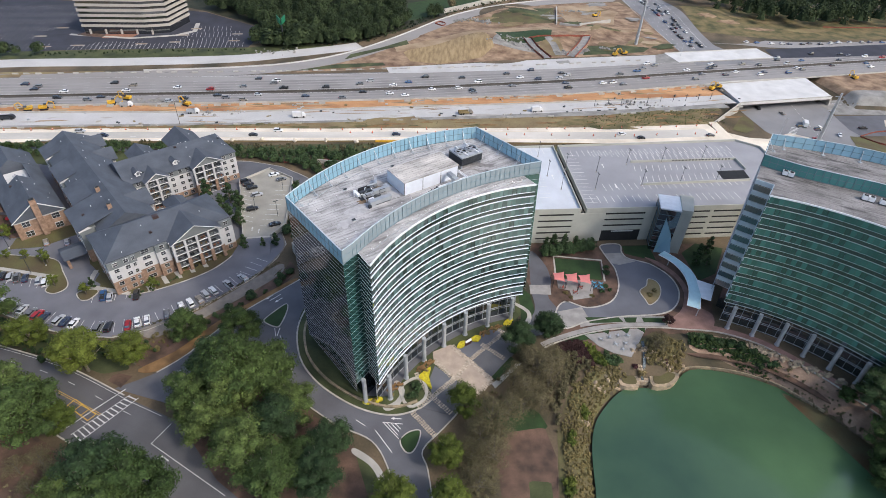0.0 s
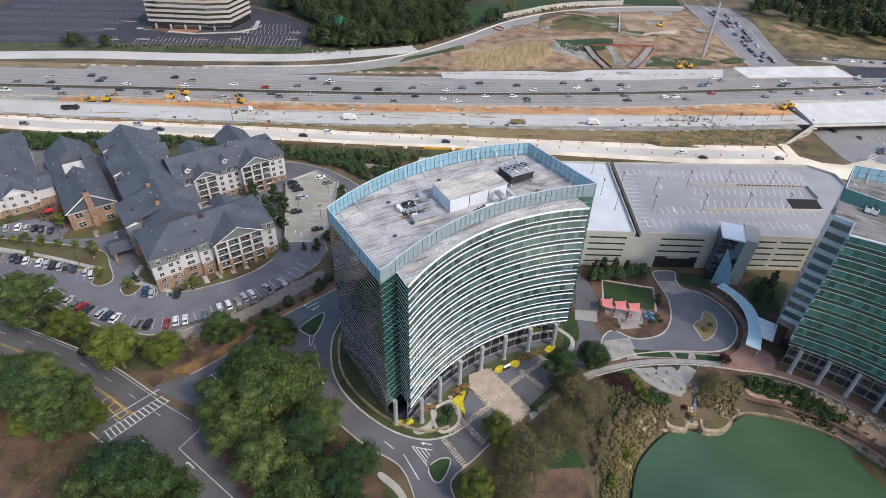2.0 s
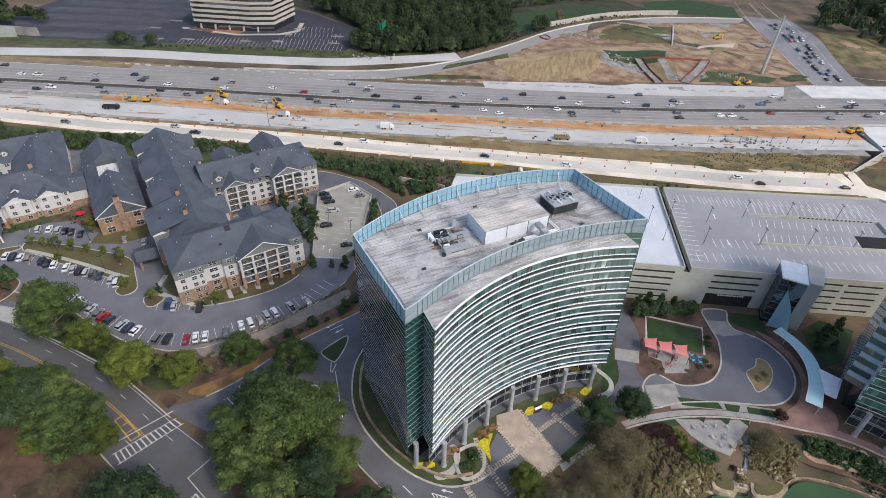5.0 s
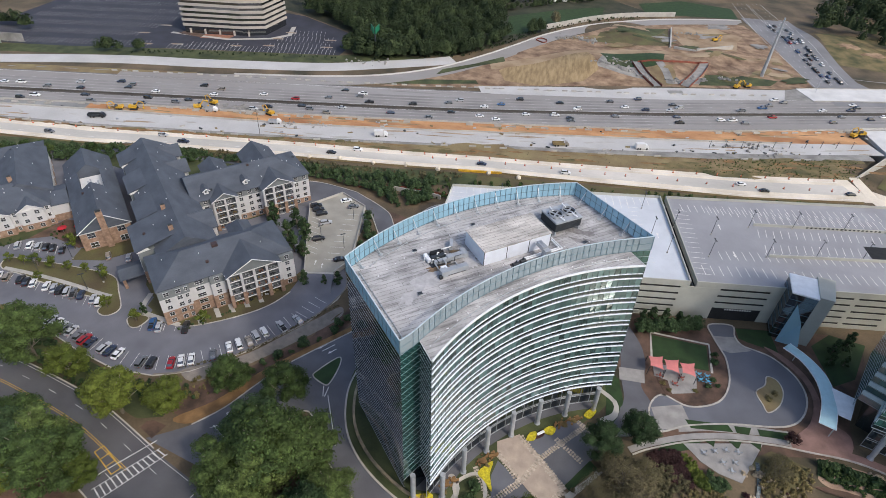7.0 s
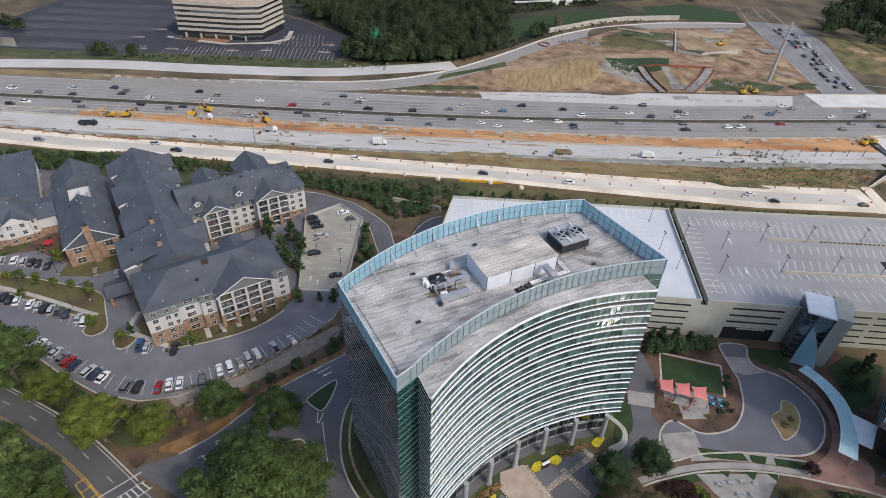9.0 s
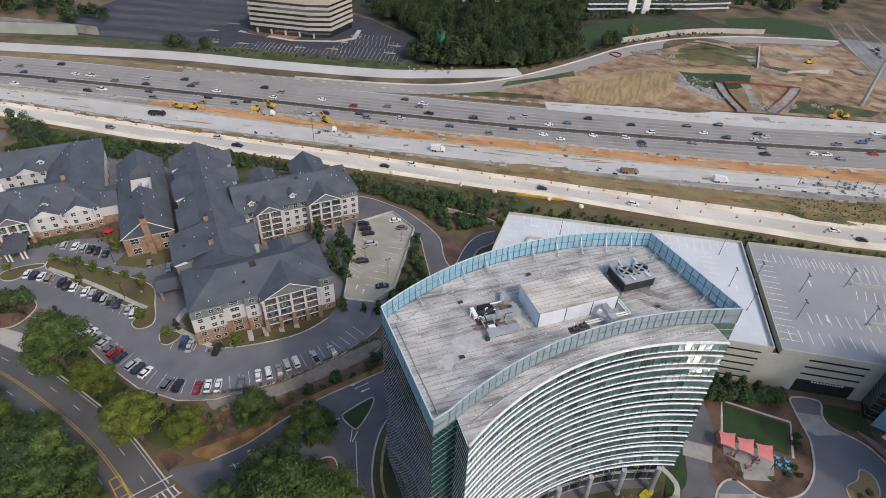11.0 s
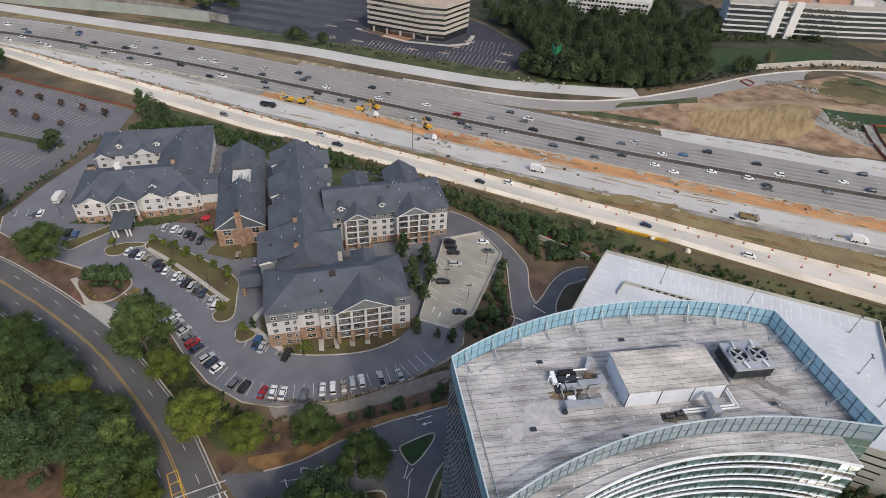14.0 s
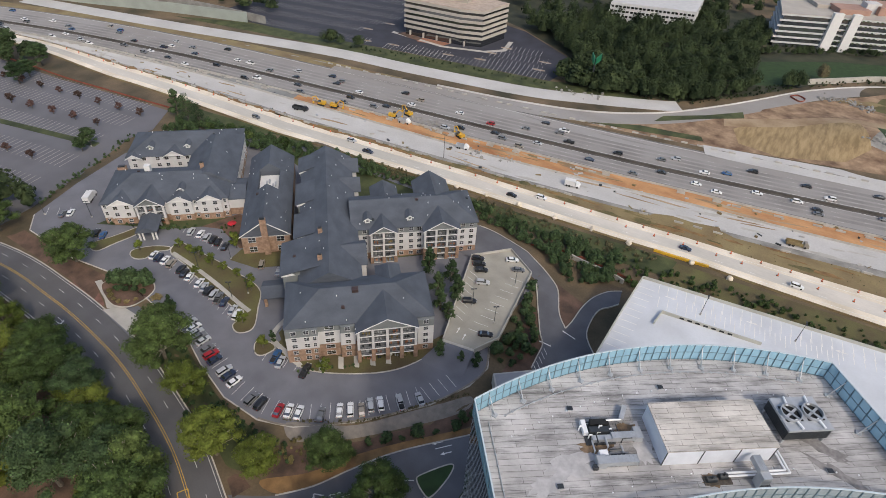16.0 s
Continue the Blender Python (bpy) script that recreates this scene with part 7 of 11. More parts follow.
def parasol(x, y):
    top = thing("parasol", (x * S, y * S, LOT_Z + 0.12), "red canvas patio parasol on a pole", "parasol", "patio parasols")
    bm = bmesh.new()
    c = bm.verts.new((0, 0, 2.9))
    r = [bm.verts.new((1.7 * math.cos(a), 1.7 * math.sin(a), 2.35)) for a in np.linspace(0, 2 * math.pi, 8, endpoint=False)]
    for i in range(8):
        bm.faces.new((r[i], r[(i + 1) % 8], c))
    part("canopy", bm, PARASOL_RED, top)
    bm = bmesh.new()
    tube(bm, (0, 0, 0), (0, 0, 2.8), 0.04, 6)
    part("pole", bm, M["greymetal"], top)


PARASOL_RED = material("red_canvas", (0.45, 0.02, 0.03), vary=0.1, bump=0)
parasol(-147.5, 143.5)
parasol(-143.5, 146.0)


# vents, flues and stained hatches on the slate roofs
from mathutils.bvhtree import BVHTree


def roof_dots(top, seed, n, small, flues):
    """Short pipes and flues standing on the pitched roofs of a building."""
    trees_ = []
    for ob in top.children:
        if ob.type == "MESH" and ob.data.materials and ob.data.materials[0] == M["shingle"]:
            trees_.append(BVHTree.FromPolygons([v.co for v in ob.data.vertices], [p.vertices for p in ob.data.polygons]))
    g = random.Random(seed)
    pts = [v.co for ob in top.children if ob.type == "MESH" and ob.data.materials and ob.data.materials[0] == M["shingle"] for v in ob.data.vertices]
    x0, x1, y0, y1 = min(p.x for p in pts), max(p.x for p in pts), min(p.y for p in pts), max(p.y for p in pts)
    k = 0
    for _ in range(n * 12):
        x, y = g.uniform(x0, x1), g.uniform(y0, y1)
        zs = [h[0].z for h in (t.ray_cast(Vector((x, y, 60)), Vector((0, 0, -1))) for t in trees_) if h[0]]
        if not zs:
            continue
        k += 1
        if k > n:
            break
        bm = bmesh.new()
        if k <= flues:
            box(bm, (x, y, max(zs) + 0.1), (0.9, 0.8, 0.7), 44)
            part("flue", bm, M["maroonmetal" if k % 2 else "darkmetal"], top)
        else:
            tube(bm, (x, y, max(zs) - 0.1), (x, y, max(zs) + 0.4), 0.12, 6)
            part("vent_pipe", bm, M[small], top)


roof_dots(apart_e, 5, 44, "whitemetal", 5)
roof_dots(apart_w, 6, 30, "whitemetal", 4)
roof_dots(club, 7, 10, "whitemetal", 1)

# ---- trees and shrubs ----
def leaf_mesh(name, lobes, leaves, size, mat, seed, squash=0.8, core=0.82):
    """A crown: for each lobe (x, y, z, r) a dark core and a shell of small leaf cards, as one mesh."""
    g = np.random.default_rng(seed)
    verts, faces = [], []
    ico = bmesh.new()
    bmesh.ops.create_icosphere(ico, subdivisions=1, radius=1)
    iv, ifc = np.array([v.co for v in ico.verts]), [[v.index for v in f.verts] for f in ico.faces]
    ico.free()
    tot = sum(l[3] ** 2 for l in lobes)
    for x, y, z, r in lobes:
        o = len(verts)
        p = iv * (core * r) * g.uniform(0.8, 1.15, (len(iv), 1)) * (1, 1, squash) + (x, y, z)
        verts += p.tolist()
        faces += [[o + i for i in f] for f in ifc]
        n = max(6, int(leaves * r * r / tot))
        d = g.normal(size=(n, 3))
        d /= np.linalg.norm(d, axis=1)[:, None]
        d[:, 2] = np.where(d[:, 2] < -0.35, -d[:, 2], d[:, 2])
        lump = 1 + 0.16 * np.sin(3.1 * d[:, :1] + x) * np.cos(3.7 * d[:, 1:2] + y) + 0.12 * np.sin(5 * d[:, 2:] + z)
        c = d * (r * lump * g.uniform(0.78, 1.14, (n, 1))) * (1, 1, squash) + (x, y, z)
        nn = d + g.normal(scale=0.6, size=(n, 3)) + (0, 0, 0.3)
        nn /= np.linalg.norm(nn, axis=1)[:, None]
        t = np.cross(nn, g.normal(size=(n, 3)))
        t /= np.linalg.norm(t, axis=1)[:, None] + 1e-9
        b = np.cross(nn, t)
        s = size * g.uniform(0.6, 1.3, (n, 1))
        for k in range(n):
            o = len(verts)
            verts += [(c[k] - t[k] * s[k]).tolist(), (c[k] - b[k] * s[k] * 0.7).tolist(), (c[k] + t[k] * s[k]).tolist(), (c[k] + b[k] * s[k] * 0.7).tolist()]
            faces.append([o, o + 1, o + 2, o + 3])
    me = bpy.data.meshes.new(name)
    me.from_pydata(verts, [], faces)
    me.materials.append(mat)
    return me


def crown_lobes(g, h, r, n, base=0.35, pointed=0.0):
    out = []
    for i in range(n):
        k = (i + 0.5) / n
        z = h * (base + (0.93 - base) * k)
        wide = r * (1 - pointed * k) * math.sin(math.pi * min(0.96, 0.28 + 0.66 * k)) ** 0.7
        a = i * 2.4 + g.uniform(-0.5, 0.5)
        d = wide * math.sqrt(g.uniform(0.05, 0.8 if n < 30 else 1.12))
        small = min(1.0, (22 / n) ** 0.4)
        out.append((d * math.cos(a), d * math.sin(a), z + (g.uniform(-0.06, 0.06) * h if n >= 30 else 0), r * g.uniform(0.28, 0.54) * small * (1 - 0.45 * pointed * k)))
    return out


def tree(name, h, r, mat, label, seed, n=15, leaves=1500, size=0.42, base=0.35, pointed=0.0, bare=0, flat=0.8):
    g = np.random.default_rng(seed)
    top = thing(name, (0, 0, 0), label, "tree")
    bm = bmesh.new()
    lobes = crown_lobes(g, h, r, n, base, pointed)
    tube(bm, (0, 0, -0.3), (0, 0, h * 0.45), h * 0.028 + 0.08, 7, h * 0.018 + 0.05)
    tube(bm, (0, 0, h * 0.45), (0.1 * r * g.normal(), 0.1 * r * g.normal(), h * 0.85), h * 0.018 + 0.05, 6, 0.04)
    part("trunk", bm, M["bark"], top, "grey-brown trunk")
    bm = bmesh.new()
    for x, y, z, q in lobes[:9 + bare]:
        z0 = max(h * 0.2, z - math.hypot(x, y) * 0.9 - 0.5)
        tube(bm, (0, 0, min(z0, h * 0.7)), (x * 1.1, y * 1.1, z + (q * 0.9 if bare else 0)), h * 0.009 + 0.03, 5, 0.02)
    if n >= 30:
        for x, y, z, q in lobes[9::2]:
            a_ = Vector((x * 0.35, y * 0.35, z - 0.25 * h))
            for k in range(3):
                e_ = Vector((x + q * g.uniform(-0.8, 0.8), y + q * g.uniform(-0.8, 0.8), z + q * flat * g.uniform(0.75, 1.0)))
                tube(bm, a_, e_, 0.12, 4, 0.04, caps=False)
    tagged(part("branchwork", bm, M["limb"] if n >= 30 else M["bark"], top), kind="stuff")
    ob = new("crown", leaf_mesh("crown", lobes, leaves, size, mat, seed, squash=flat, core=0.0 if bare else 0.78))
    ob.parent = top
    return top


def shrub(name, r, h, mat, label, seed, leaves=260, size=0.22):
    g = np.random.default_rng(seed)
    top = thing(name, (0, 0, 0), label, "shrub")
    lob = [(g.uniform(-0.45, 0.45) * r, g.uniform(-0.45, 0.45) * r, h * g.uniform(0.35, 0.62), r * g.uniform(0.4, 0.62)) for _ in range(5)]
    ob = new("foliage", leaf_mesh("foliage", lob, leaves, size, mat, seed, squash=h / r * 0.8))
    ob.parent = top
    bm = bmesh.new()
    for k in range(3):
        tube(bm, (0, 0, -0.1), (0.3 * r * math.cos(k * 2.1), 0.3 * r * math.sin(k * 2.1), h * 0.5), 0.05, 5, 0.02)
    part("stem", bm, M["bark"], top)
    return top


def scatter(proto, spots, group, seed, lo=0.85, hi=1.15, z=None):
    """Copies of the given prototypes at site-plan spots (x, y, scale)."""
    g = random.Random(seed)
    for i, (x, y, k) in enumerate(spots):
        p = proto[i % len(proto)]
        px, py = x * S, y * S
        s = k * g.uniform(lo, hi)
        c = copy_thing(p, Matrix())
        c.matrix_basis = pose(px, py, (ground_z(px, py) if z is None else z) - 0.05, 0, 0, g.uniform(0, 360)) @ Matrix.Diagonal((s, s, s * g.uniform(0.92, 1.08), 1))
        c["group"] = group


def drop(protos):
    for p in protos:
        for o in (*p.children_recursive, p):
            bpy.data.objects.remove(o)


oak = [tree("shade_tree", 15, 6.3, M["leaf"], "broad green deciduous shade tree", 11 + i, n=40, leaves=10000, size=0.23, flat=0.62) for i in range(3)]
oakd = [tree("shade_tree", 16, 6.0, M["leafdark"], "broad dark green deciduous tree", 21 + i, n=40, leaves=10000, size=0.23, flat=0.62) for i in range(2)]
lime = [tree("shade_tree", 12, 4.8, M["leaflime"], "yellow-green autumn shade tree", 31 + i, n=30, leaves=6500, size=0.2, flat=0.65) for i in range(2)]
sparse = [tree("bare_tree", 9, 4.2, M["leafolive"], "half-bare tree with thin olive-brown leaves", 41 + i, n=20, leaves=3600, size=0.13, bare=8, base=0.25) for i in range(2)]
young = [tree("young_tree", 5.2, 1.9, M["leaflime"], "young yellow-green parking lot tree", 51 + i, n=9, leaves=420, size=0.2, base=0.4) for i in range(2)]
pine = [tree("conifer", 8, 2.2, M["leafdark"], "dark green upright conifer", 61 + i, n=13, leaves=900, size=0.24, base=0.12, pointed=0.75) for i in range(2)]
maroon = [tree("lot_tree", 4.0, 1.7, M["leafmaroon"], "small dull maroon parking lot tree", 72, n=9, leaves=500, size=0.2, base=0.35)]
redt = [tree("red_tree", 4.2, 1.9, M["leafred"], "small dark red ornamental tree", 71, n=9, leaves=500, size=0.22, base=0.35)]
bushg = [shrub("shrub", 1.3, 1.6, M["leafdark"], "rounded dark green shrub", 81 + i) for i in range(2)]
bushl = [shrub("shrub", 1.5, 1.7, M["leaflime"], "bright green waterside shrub", 85)]
bushr = [shrub("shrub", 1.6, 1.1, M["leafred"], "low burgundy-leaved ornamental garden shrub", 87)]
bushb = [shrub("shrub", 1.4, 1.2, M["leafbrown"], "brownish ornamental grass clump", 89)]

# the wooded corner between street and drive, and the street's trees
scatter(oak + oakd, [(-46.7, 79, 1.3), (-55.8, 79, 1.15), (-42, 85.5, 1.25), (-35, 72.5, 1.2), (-53, 87, 1.1), (-48, 84, 1.35), (-40, 65.5, 1.1), (-33, 60, 1.05), (-22.5, 69, 0.95), (-23.5, 61.5, 1.0), (-28, 66, 0.9), (-50, 72.5, 1.0), (-33, 78.5, 0.8)], "trees of the wooded corner", 1)
scatter(oak + lime + oakd[:1], [(-90, 70.5, 1.15), (-108, 76.5, 1.1), (-96, 74.5, 1.1), (-117, 79, 1.0), (-84.5, 72, 0.8), (-99, 73.5, 1.0), (-111, 74, 1.15), (-137, 77, 1.2), (-124, 67, 1.3), (-97, 68.5, 0.9), (-159, 81, 1.1), (-66, 57, 1.15), (-58, 55, 1.1), (-62, 50, 1.1), (-72, 54, 0.95), (-125, 78.5, 0.85), (-148, 76, 1.15), (-108, 66, 1.1), (-139, 67, 1.2), (-170, 80, 1.1), (-182, 82, 1.1), (-155, 70, 1.2), (-117, 58, 1.2), (-123, 81, 1.0), (-133, 80.5, 1.05), (-104, 76.5, 1.05), (-143, 82, 0.95), (-112, 79.5, 0.9)], "trees south of the street", 2)
scatter(oak, [(-119.6, 98.6, 1.4), (-170.6, 105.4, 1.05), (-204, 100, 1.1), (-128.7, 106, 0.55), (-216, 98, 1.2), (-205, 181, 0.35), (-196, 184, 0.4), (-188, 186, 0.36), (-172, 190, 0.4)], "trees along the street verge", 3)
scatter(lime, [(-77.6, 91.8, 1.1), (-106, 95.8, 1.1), (-88, 88.8, 1.15), (-92, 92.5, 0.7), (3.3, 69, 0.95), (7.6, 83, 0.75), (-7.4, 57, 1.0), (4.7, 57.5, 0.9)], "yellow-green trees", 4)
scatter(oak, [(-67, 100.6, 0.74), (-52.6, 101, 0.78), (-64.8, 103.8, 0.5)], "bank trees", 5, z=0)
scatter(oakd, [(22, 103.5, 0.72), (30.3, 108.8, 0.78)], "garden trees", 6)
scatter(pine, [(-154, 106, 0.7), (-152.4, 108.1, 0.6), (-149.5, 108.8, 0.65), (-148.7, 110.9, 0.7), (-145.8, 111.5, 0.75), (-146.7, 113, 0.8), (-84.5, 164.2, 1.4), (-77.6, 158.6, 1.5), (-73.1, 153.4, 1.4), (-77, 165, 1.2), (-71.8, 160, 1.3), (-69.4, 152, 1.2), (-64.1, 140, 0.85), (-54.5, 142.5, 0.8), (34.5, 149.5, 0.8), (37, 150, 0.95), (40.5, 150.2, 0.9), (44.5, 151, 0.95), (47, 151.5, 0.8), (86, 150, 0.9), (90, 152.5, 1.0), (84, 146, 0.7), (88, 146.5, 0.6), (50, 151.5, 0.7), (-101.9, 118, 0.55), (-230, 183.4, 1.9)], "conifers", 7)
scatter(young, [(-152.4, 127, 0.95), (-147.6, 127.2, 0.8), (-143.2, 127.6, 0.95), (-138.2, 128, 1.0), (-133.5, 128.2, 0.95), (-128.1, 128.7, 0.9), (-122.8, 128.9, 0.95), (-120.4, 127.2, 0.9), (-138.4, 122.6, 0.9), (-160.6, 119.4, 0.8), (-112.6, 117.4, 1.0), (-102, 114.8, 1.0), (-83.8, 118.6, 1.0), (-138.7, 137.5, 1.1)], "median trees", 8)
scatter(sparse, [(22.6, 88, 0.9), (26, 95, 0.95), (13.8, 79, 0.9), (11, 75, 0.8), (18, 81.5, 0.85), (26.5, 85, 0.8), (10.8, 63, 0.9), (20, 92, 0.7), (16, 76, 0.8), (60.5, 106.5, 0.6), (24, 100, 0.8), (29, 92, 0.9), (30.5, 98, 0.8), (22, 84, 0.8), (14, 70, 0.8), (9, 70, 0.8), (12, 85, 0.6), (62, 109, 0.55)], "half-bare trees by the pond", 9, 1.1, 1.45)
scatter(redt, [(66.6, 117, 1.0)], "court tree", 10)
scatter(maroon, [(x, y, 1.1) for x, y in [(-240 - 11.5 * i, 172.5 - 2.2 * i) for i in range(8)] + [(-246 - 11.5 * i, 157 - 2.7 * i) for i in range(6)] + [(-240 - 12 * i, 128 - 2.8 * i) for i in range(6)] + [(-228 - 12 * i, 112 - 3 * i) for i in range(4)]], "small trees of the shopping lot", 11)
scatter(bushg, [(-63.1, 109.9, 1.0), (-60.8, 112.8, 1.75), (-57.5, 115, 0.85), (-55.1, 118.7, 1.8), (-52.3, 120.9, 0.9), (-49.6, 124.6, 1.3), (-49.1, 127.6, 1.7), (-47.4, 130.5, 1.5), (-56.5, 179, 1.3), (-52.3, 169, 1.4), (-51.4, 160.3, 1.4), (-51.9, 155, 1.5), (-47.8, 156.7, 1.3), (-44.6, 155.4, 1.2), (-47.6, 148.8, 1.1), (-50.4, 148, 1.0), (-50, 164, 1.2), (53, 139, 1.2), (53.4, 141.5, 1.1), (51.4, 132.5, 0.9), (52.6, 130.5, 0.9), (50, 129.6, 0.8), (47, 101.2, 1.4), (48.8, 102.5, 1.1), (-5.5, 86.5, 1.6), (-5, 89, 1.5)], "evergreen shrubs", 12)
scatter(bushg, [(-149.6, 105.6, 1.1), (-148, 106.9, 1.1), (-146.2, 108.2, 1.15), (-143.6, 108.6, 1.0)], "rounded shrubs in the entrance bed", 23, z=Z_ + 0.15)
scatter(pine, [(-131.8, 109.6, 0.85), (-58.6, 141.6, 0.6), (-68.6, 141.4, 0.6)], "small evergreen trees at the lot corners", 25, z=Z_)
scatter(bushb, [(-151.4, 103.8, 0.8), (-149.4, 102.9, 0.8), (-147.4, 102.6, 0.8), (-145.4, 102.8, 0.8), (-143.6, 104, 0.8), (-142.6, 106, 0.7), (-138.4, 109.6, 1.3)], "ornamental grasses in the entrance bed", 24, z=Z_ + 0.15)
scatter(bushl, [(37.7, 85.3, 1.3), (37.9, 87, 1.0), (33, 76.5, 1.3), (33.3, 78.6, 1.1), (30.8, 66, 1.4), (31, 63.6, 1.2), (43.5, 102.5, 1.2), (44.6, 100.8, 1.2)], "waterside shrubs", 13)
scatter(bushr, [(35, 103.6, 1.3), (37.3, 102.4, 1.3), (39.2, 101.2, 1.3), (40.8, 100.2, 1.2), (38.2, 104, 1.2), (36.4, 101.4, 1.1), (54, 101.5, 0.8), (62.5, 103.5, 0.8)], "burgundy shrubs", 14)
scatter(bushb, [(-15, 84.6, 0.6), (-10.5, 86.8, 0.6), (-2.6, 95, 0.6), (13.8, 109.6, 0.7), (16, 111.2, 0.7), (40, 126.4, 0.7), (38.6, 128.2, 0.7), (46.6, 127.6, 0.7), (64.8, 129.5, 0.9), (66.8, 131.5, 0.9), (52, 97.4, 1.0), (56, 100, 1.1), (64, 100.8, 1.1), (67, 104, 1.0), (69, 107, 1.0), (42, 92, 1.0), (44, 95.5, 1.0), (39.5, 94, 1.1), (48, 98.5, 0.9), (36, 93, 1.0)], "grass clumps", 15)
tall = [tree("ragged_pine", 18, 4.0, M["leafdark"], "tall ragged dark pine beside the frontage ramp", 91, n=22, leaves=2600, size=0.26, base=0.3, bare=6)]
scatter(tall, [(-219, 181, 1.0), (-214.5, 182.5, 0.75)], "pines by the ramp", 18)
drop(tall)
scatter(sparse, [(-84, 63, 0.7), (-80, 61, 0.6), (-88, 61, 0.75), (-83, 57, 0.7), (-91, 58, 0.7), (-78.5, 65.5, 0.5)], "half-bare trees by the street", 19)
scatter(oakd, [(-233, 146.5, 0.62), (-231, 142, 0.45), (-309, 158, 0.7), (-314, 165, 0.75), (-322, 175, 0.8), (-330, 178, 0.8), (-344, 172, 0.85), (-336, 166, 0.7)], "trees of the shopping lot", 21)
scatter(lime, [(-75.5, 56.5, 0.62)], "yellow-green trees", 20)
# right bank
scatter(oakd + oak, [(111, 91, 0.95), (117.5, 95, 1.0), (111.5, 82, 1.05), (108, 73, 1.0), (113, 66, 1.1), (120, 74, 1.0), (124, 84, 0.9), (127, 62, 1.0), (107, 94, 0.4)], "trees on the east bank", 16)
scatter(bushg, [(72.5, 112.5, 1.3), (75, 113, 1.4), (77.5, 112.4, 1.3), (80, 111.4, 1.4), (83, 110.5, 1.4), (86, 109.4, 1.4), (88.5, 108, 1.4), (91, 106.4, 1.3), (93, 104.6, 1.3), (90, 105, 1.0), (85, 107.4, 1.0)], "bank shrubs", 17)
drop(sparse + redt + maroon + bushl + bushr + bushb + young)


def thicket(name, poly, n, lo, hi, mat, label, seed, cards=46, card=0.75, tall=1.0):
    """A far wood or scrub: many small crowns in one mesh."""
    g = np.random.default_rng(seed)
    q = np.array(poly)
    verts, faces, put = [], [], 0
    while put < n:
        x, y = g.uniform(q[:, 0].min(), q[:, 0].max(), 400), g.uniform(q[:, 1].min(), q[:, 1].max(), 400)
        ok = inside_distance(poly, x, y) < 0
        hz = height(x, y)
        for a, b, z in zip(x[ok], y[ok], hz[ok]):
            if put >= n:
                break
            put += 1
            h = g.uniform(lo, hi)
            r = h * g.uniform(0.28, 0.42)
            d = g.normal(size=(cards, 3))
            d /= np.linalg.norm(d, axis=1)[:, None]
            d[:, 2] = np.abs(d[:, 2]) * 1.2 - 0.35
            c = d * (r, r, h * 0.42 * tall) * g.uniform(0.75, 1.1, (cards, 1)) + (a, b, z + h * 0.58)
            nn = d + g.normal(scale=0.4, size=d.shape) + (0, 0, 0.35)
            nn /= np.linalg.norm(nn, axis=1)[:, None]
            t = np.cross(nn, g.normal(size=d.shape))
            t /= np.linalg.norm(t, axis=1)[:, None]
            u = np.cross(nn, t)
            s = card * h / 9 * g.uniform(0.7, 1.4, (cards, 1))
            o = len(verts)
            blk = np.stack([c - t * s, c - u * s, c + t * s, c + u * s], 1).reshape(-1, 3)
            verts += blk.tolist()
            faces += [(o + 4 * k, o + 4 * k + 1, o + 4 * k + 2, o + 4 * k + 3) for k in range(cards)]
            o = len(verts)
            m = 6
            verts += [(a + 0.8 * r * math.cos(i * 1.047), b + 0.8 * r * math.sin(i * 1.047), z + h * 0.35) for i in range(m)] + [(a, b, z + h * 0.9)]
            faces += [(o + i, o + (i + 1) % m, o + m) for i in range(m)]
    me = bpy.data.meshes.new(name)
    me.from_pydata(verts, [], faces)
    me.materials.append(mat)
    return tagged(new(name, me), label, "vegetation", kind="stuff")


thicket("woods", plan((-96, 324), (-70, 338), (-52, 346), (-36, 372), (-33, 386), (-24, 398), (-62, 354), (-100, 338)), 110, 6, 13, M["woods"], "dark trees edging the merging road", 131, cards=190, card=0.3)
# floor colour darkened to paint the shade under the trees
drape("ground_woods_floor", plan((-112, 326), (-60, 342), (-33, 372), (-14, 402), (8, 432), (40, 458), (60, 480), (20, 520), (-150, 540), (-260, 420), (-170, 388), (-128, 364), (-118, 340)), 3.0, 0.05, material("woods_floor", (0.026, 0.036, 0.018), vary=0.4, scale=0.08, fine=1.5, tint=(0.04, 0.04, 0.022), bump=0.4), "woodland floor with tree shade put into its colour")
drape("ground_clearing", plan((-33, 392), (-36, 432), (-20, 446), (2, 464), (30, 480), (28, 456), (8, 434), (-10, 414), (-22, 398)), 1.5, 0.1, M["lawn"], "dark green clearing before the stepped office")
thicket("woods", plan((-6, 422), (-2, 422), (-2, 428), (-6, 428)), 3, 10, 12, M["leafolive"], "yellowing trees in the clearing", 151, cards=320, card=0.26)
thicket("woods", plan((-22, 398), (-12, 398), (-10, 406), (-18, 410)), 8, 7, 11, M["woods"], "dark bushy trees by the ramp wall", 152, cards=200, card=0.3)
thicket("woods", plan((-40, 440), (-30, 452), (-6, 470), (24, 492), (24, 496), (-8, 474), (-36, 458)), 46, 3, 7, M["woods"], "dark trees at the foot of the stepped office", 153, cards=150, card=0.35)
thicket("undergrowth", plan((-100, 322), (-70, 336), (-50, 345), (-32, 372), (-12, 402), (17, 434), (56, 459), (56, 464), (12, 440), (-20, 402), (-56, 352), (-100, 330)), 240, 1.2, 2.6, M["woods"], "dark scrub under the roadside trees", 132, cards=36, card=0.7)
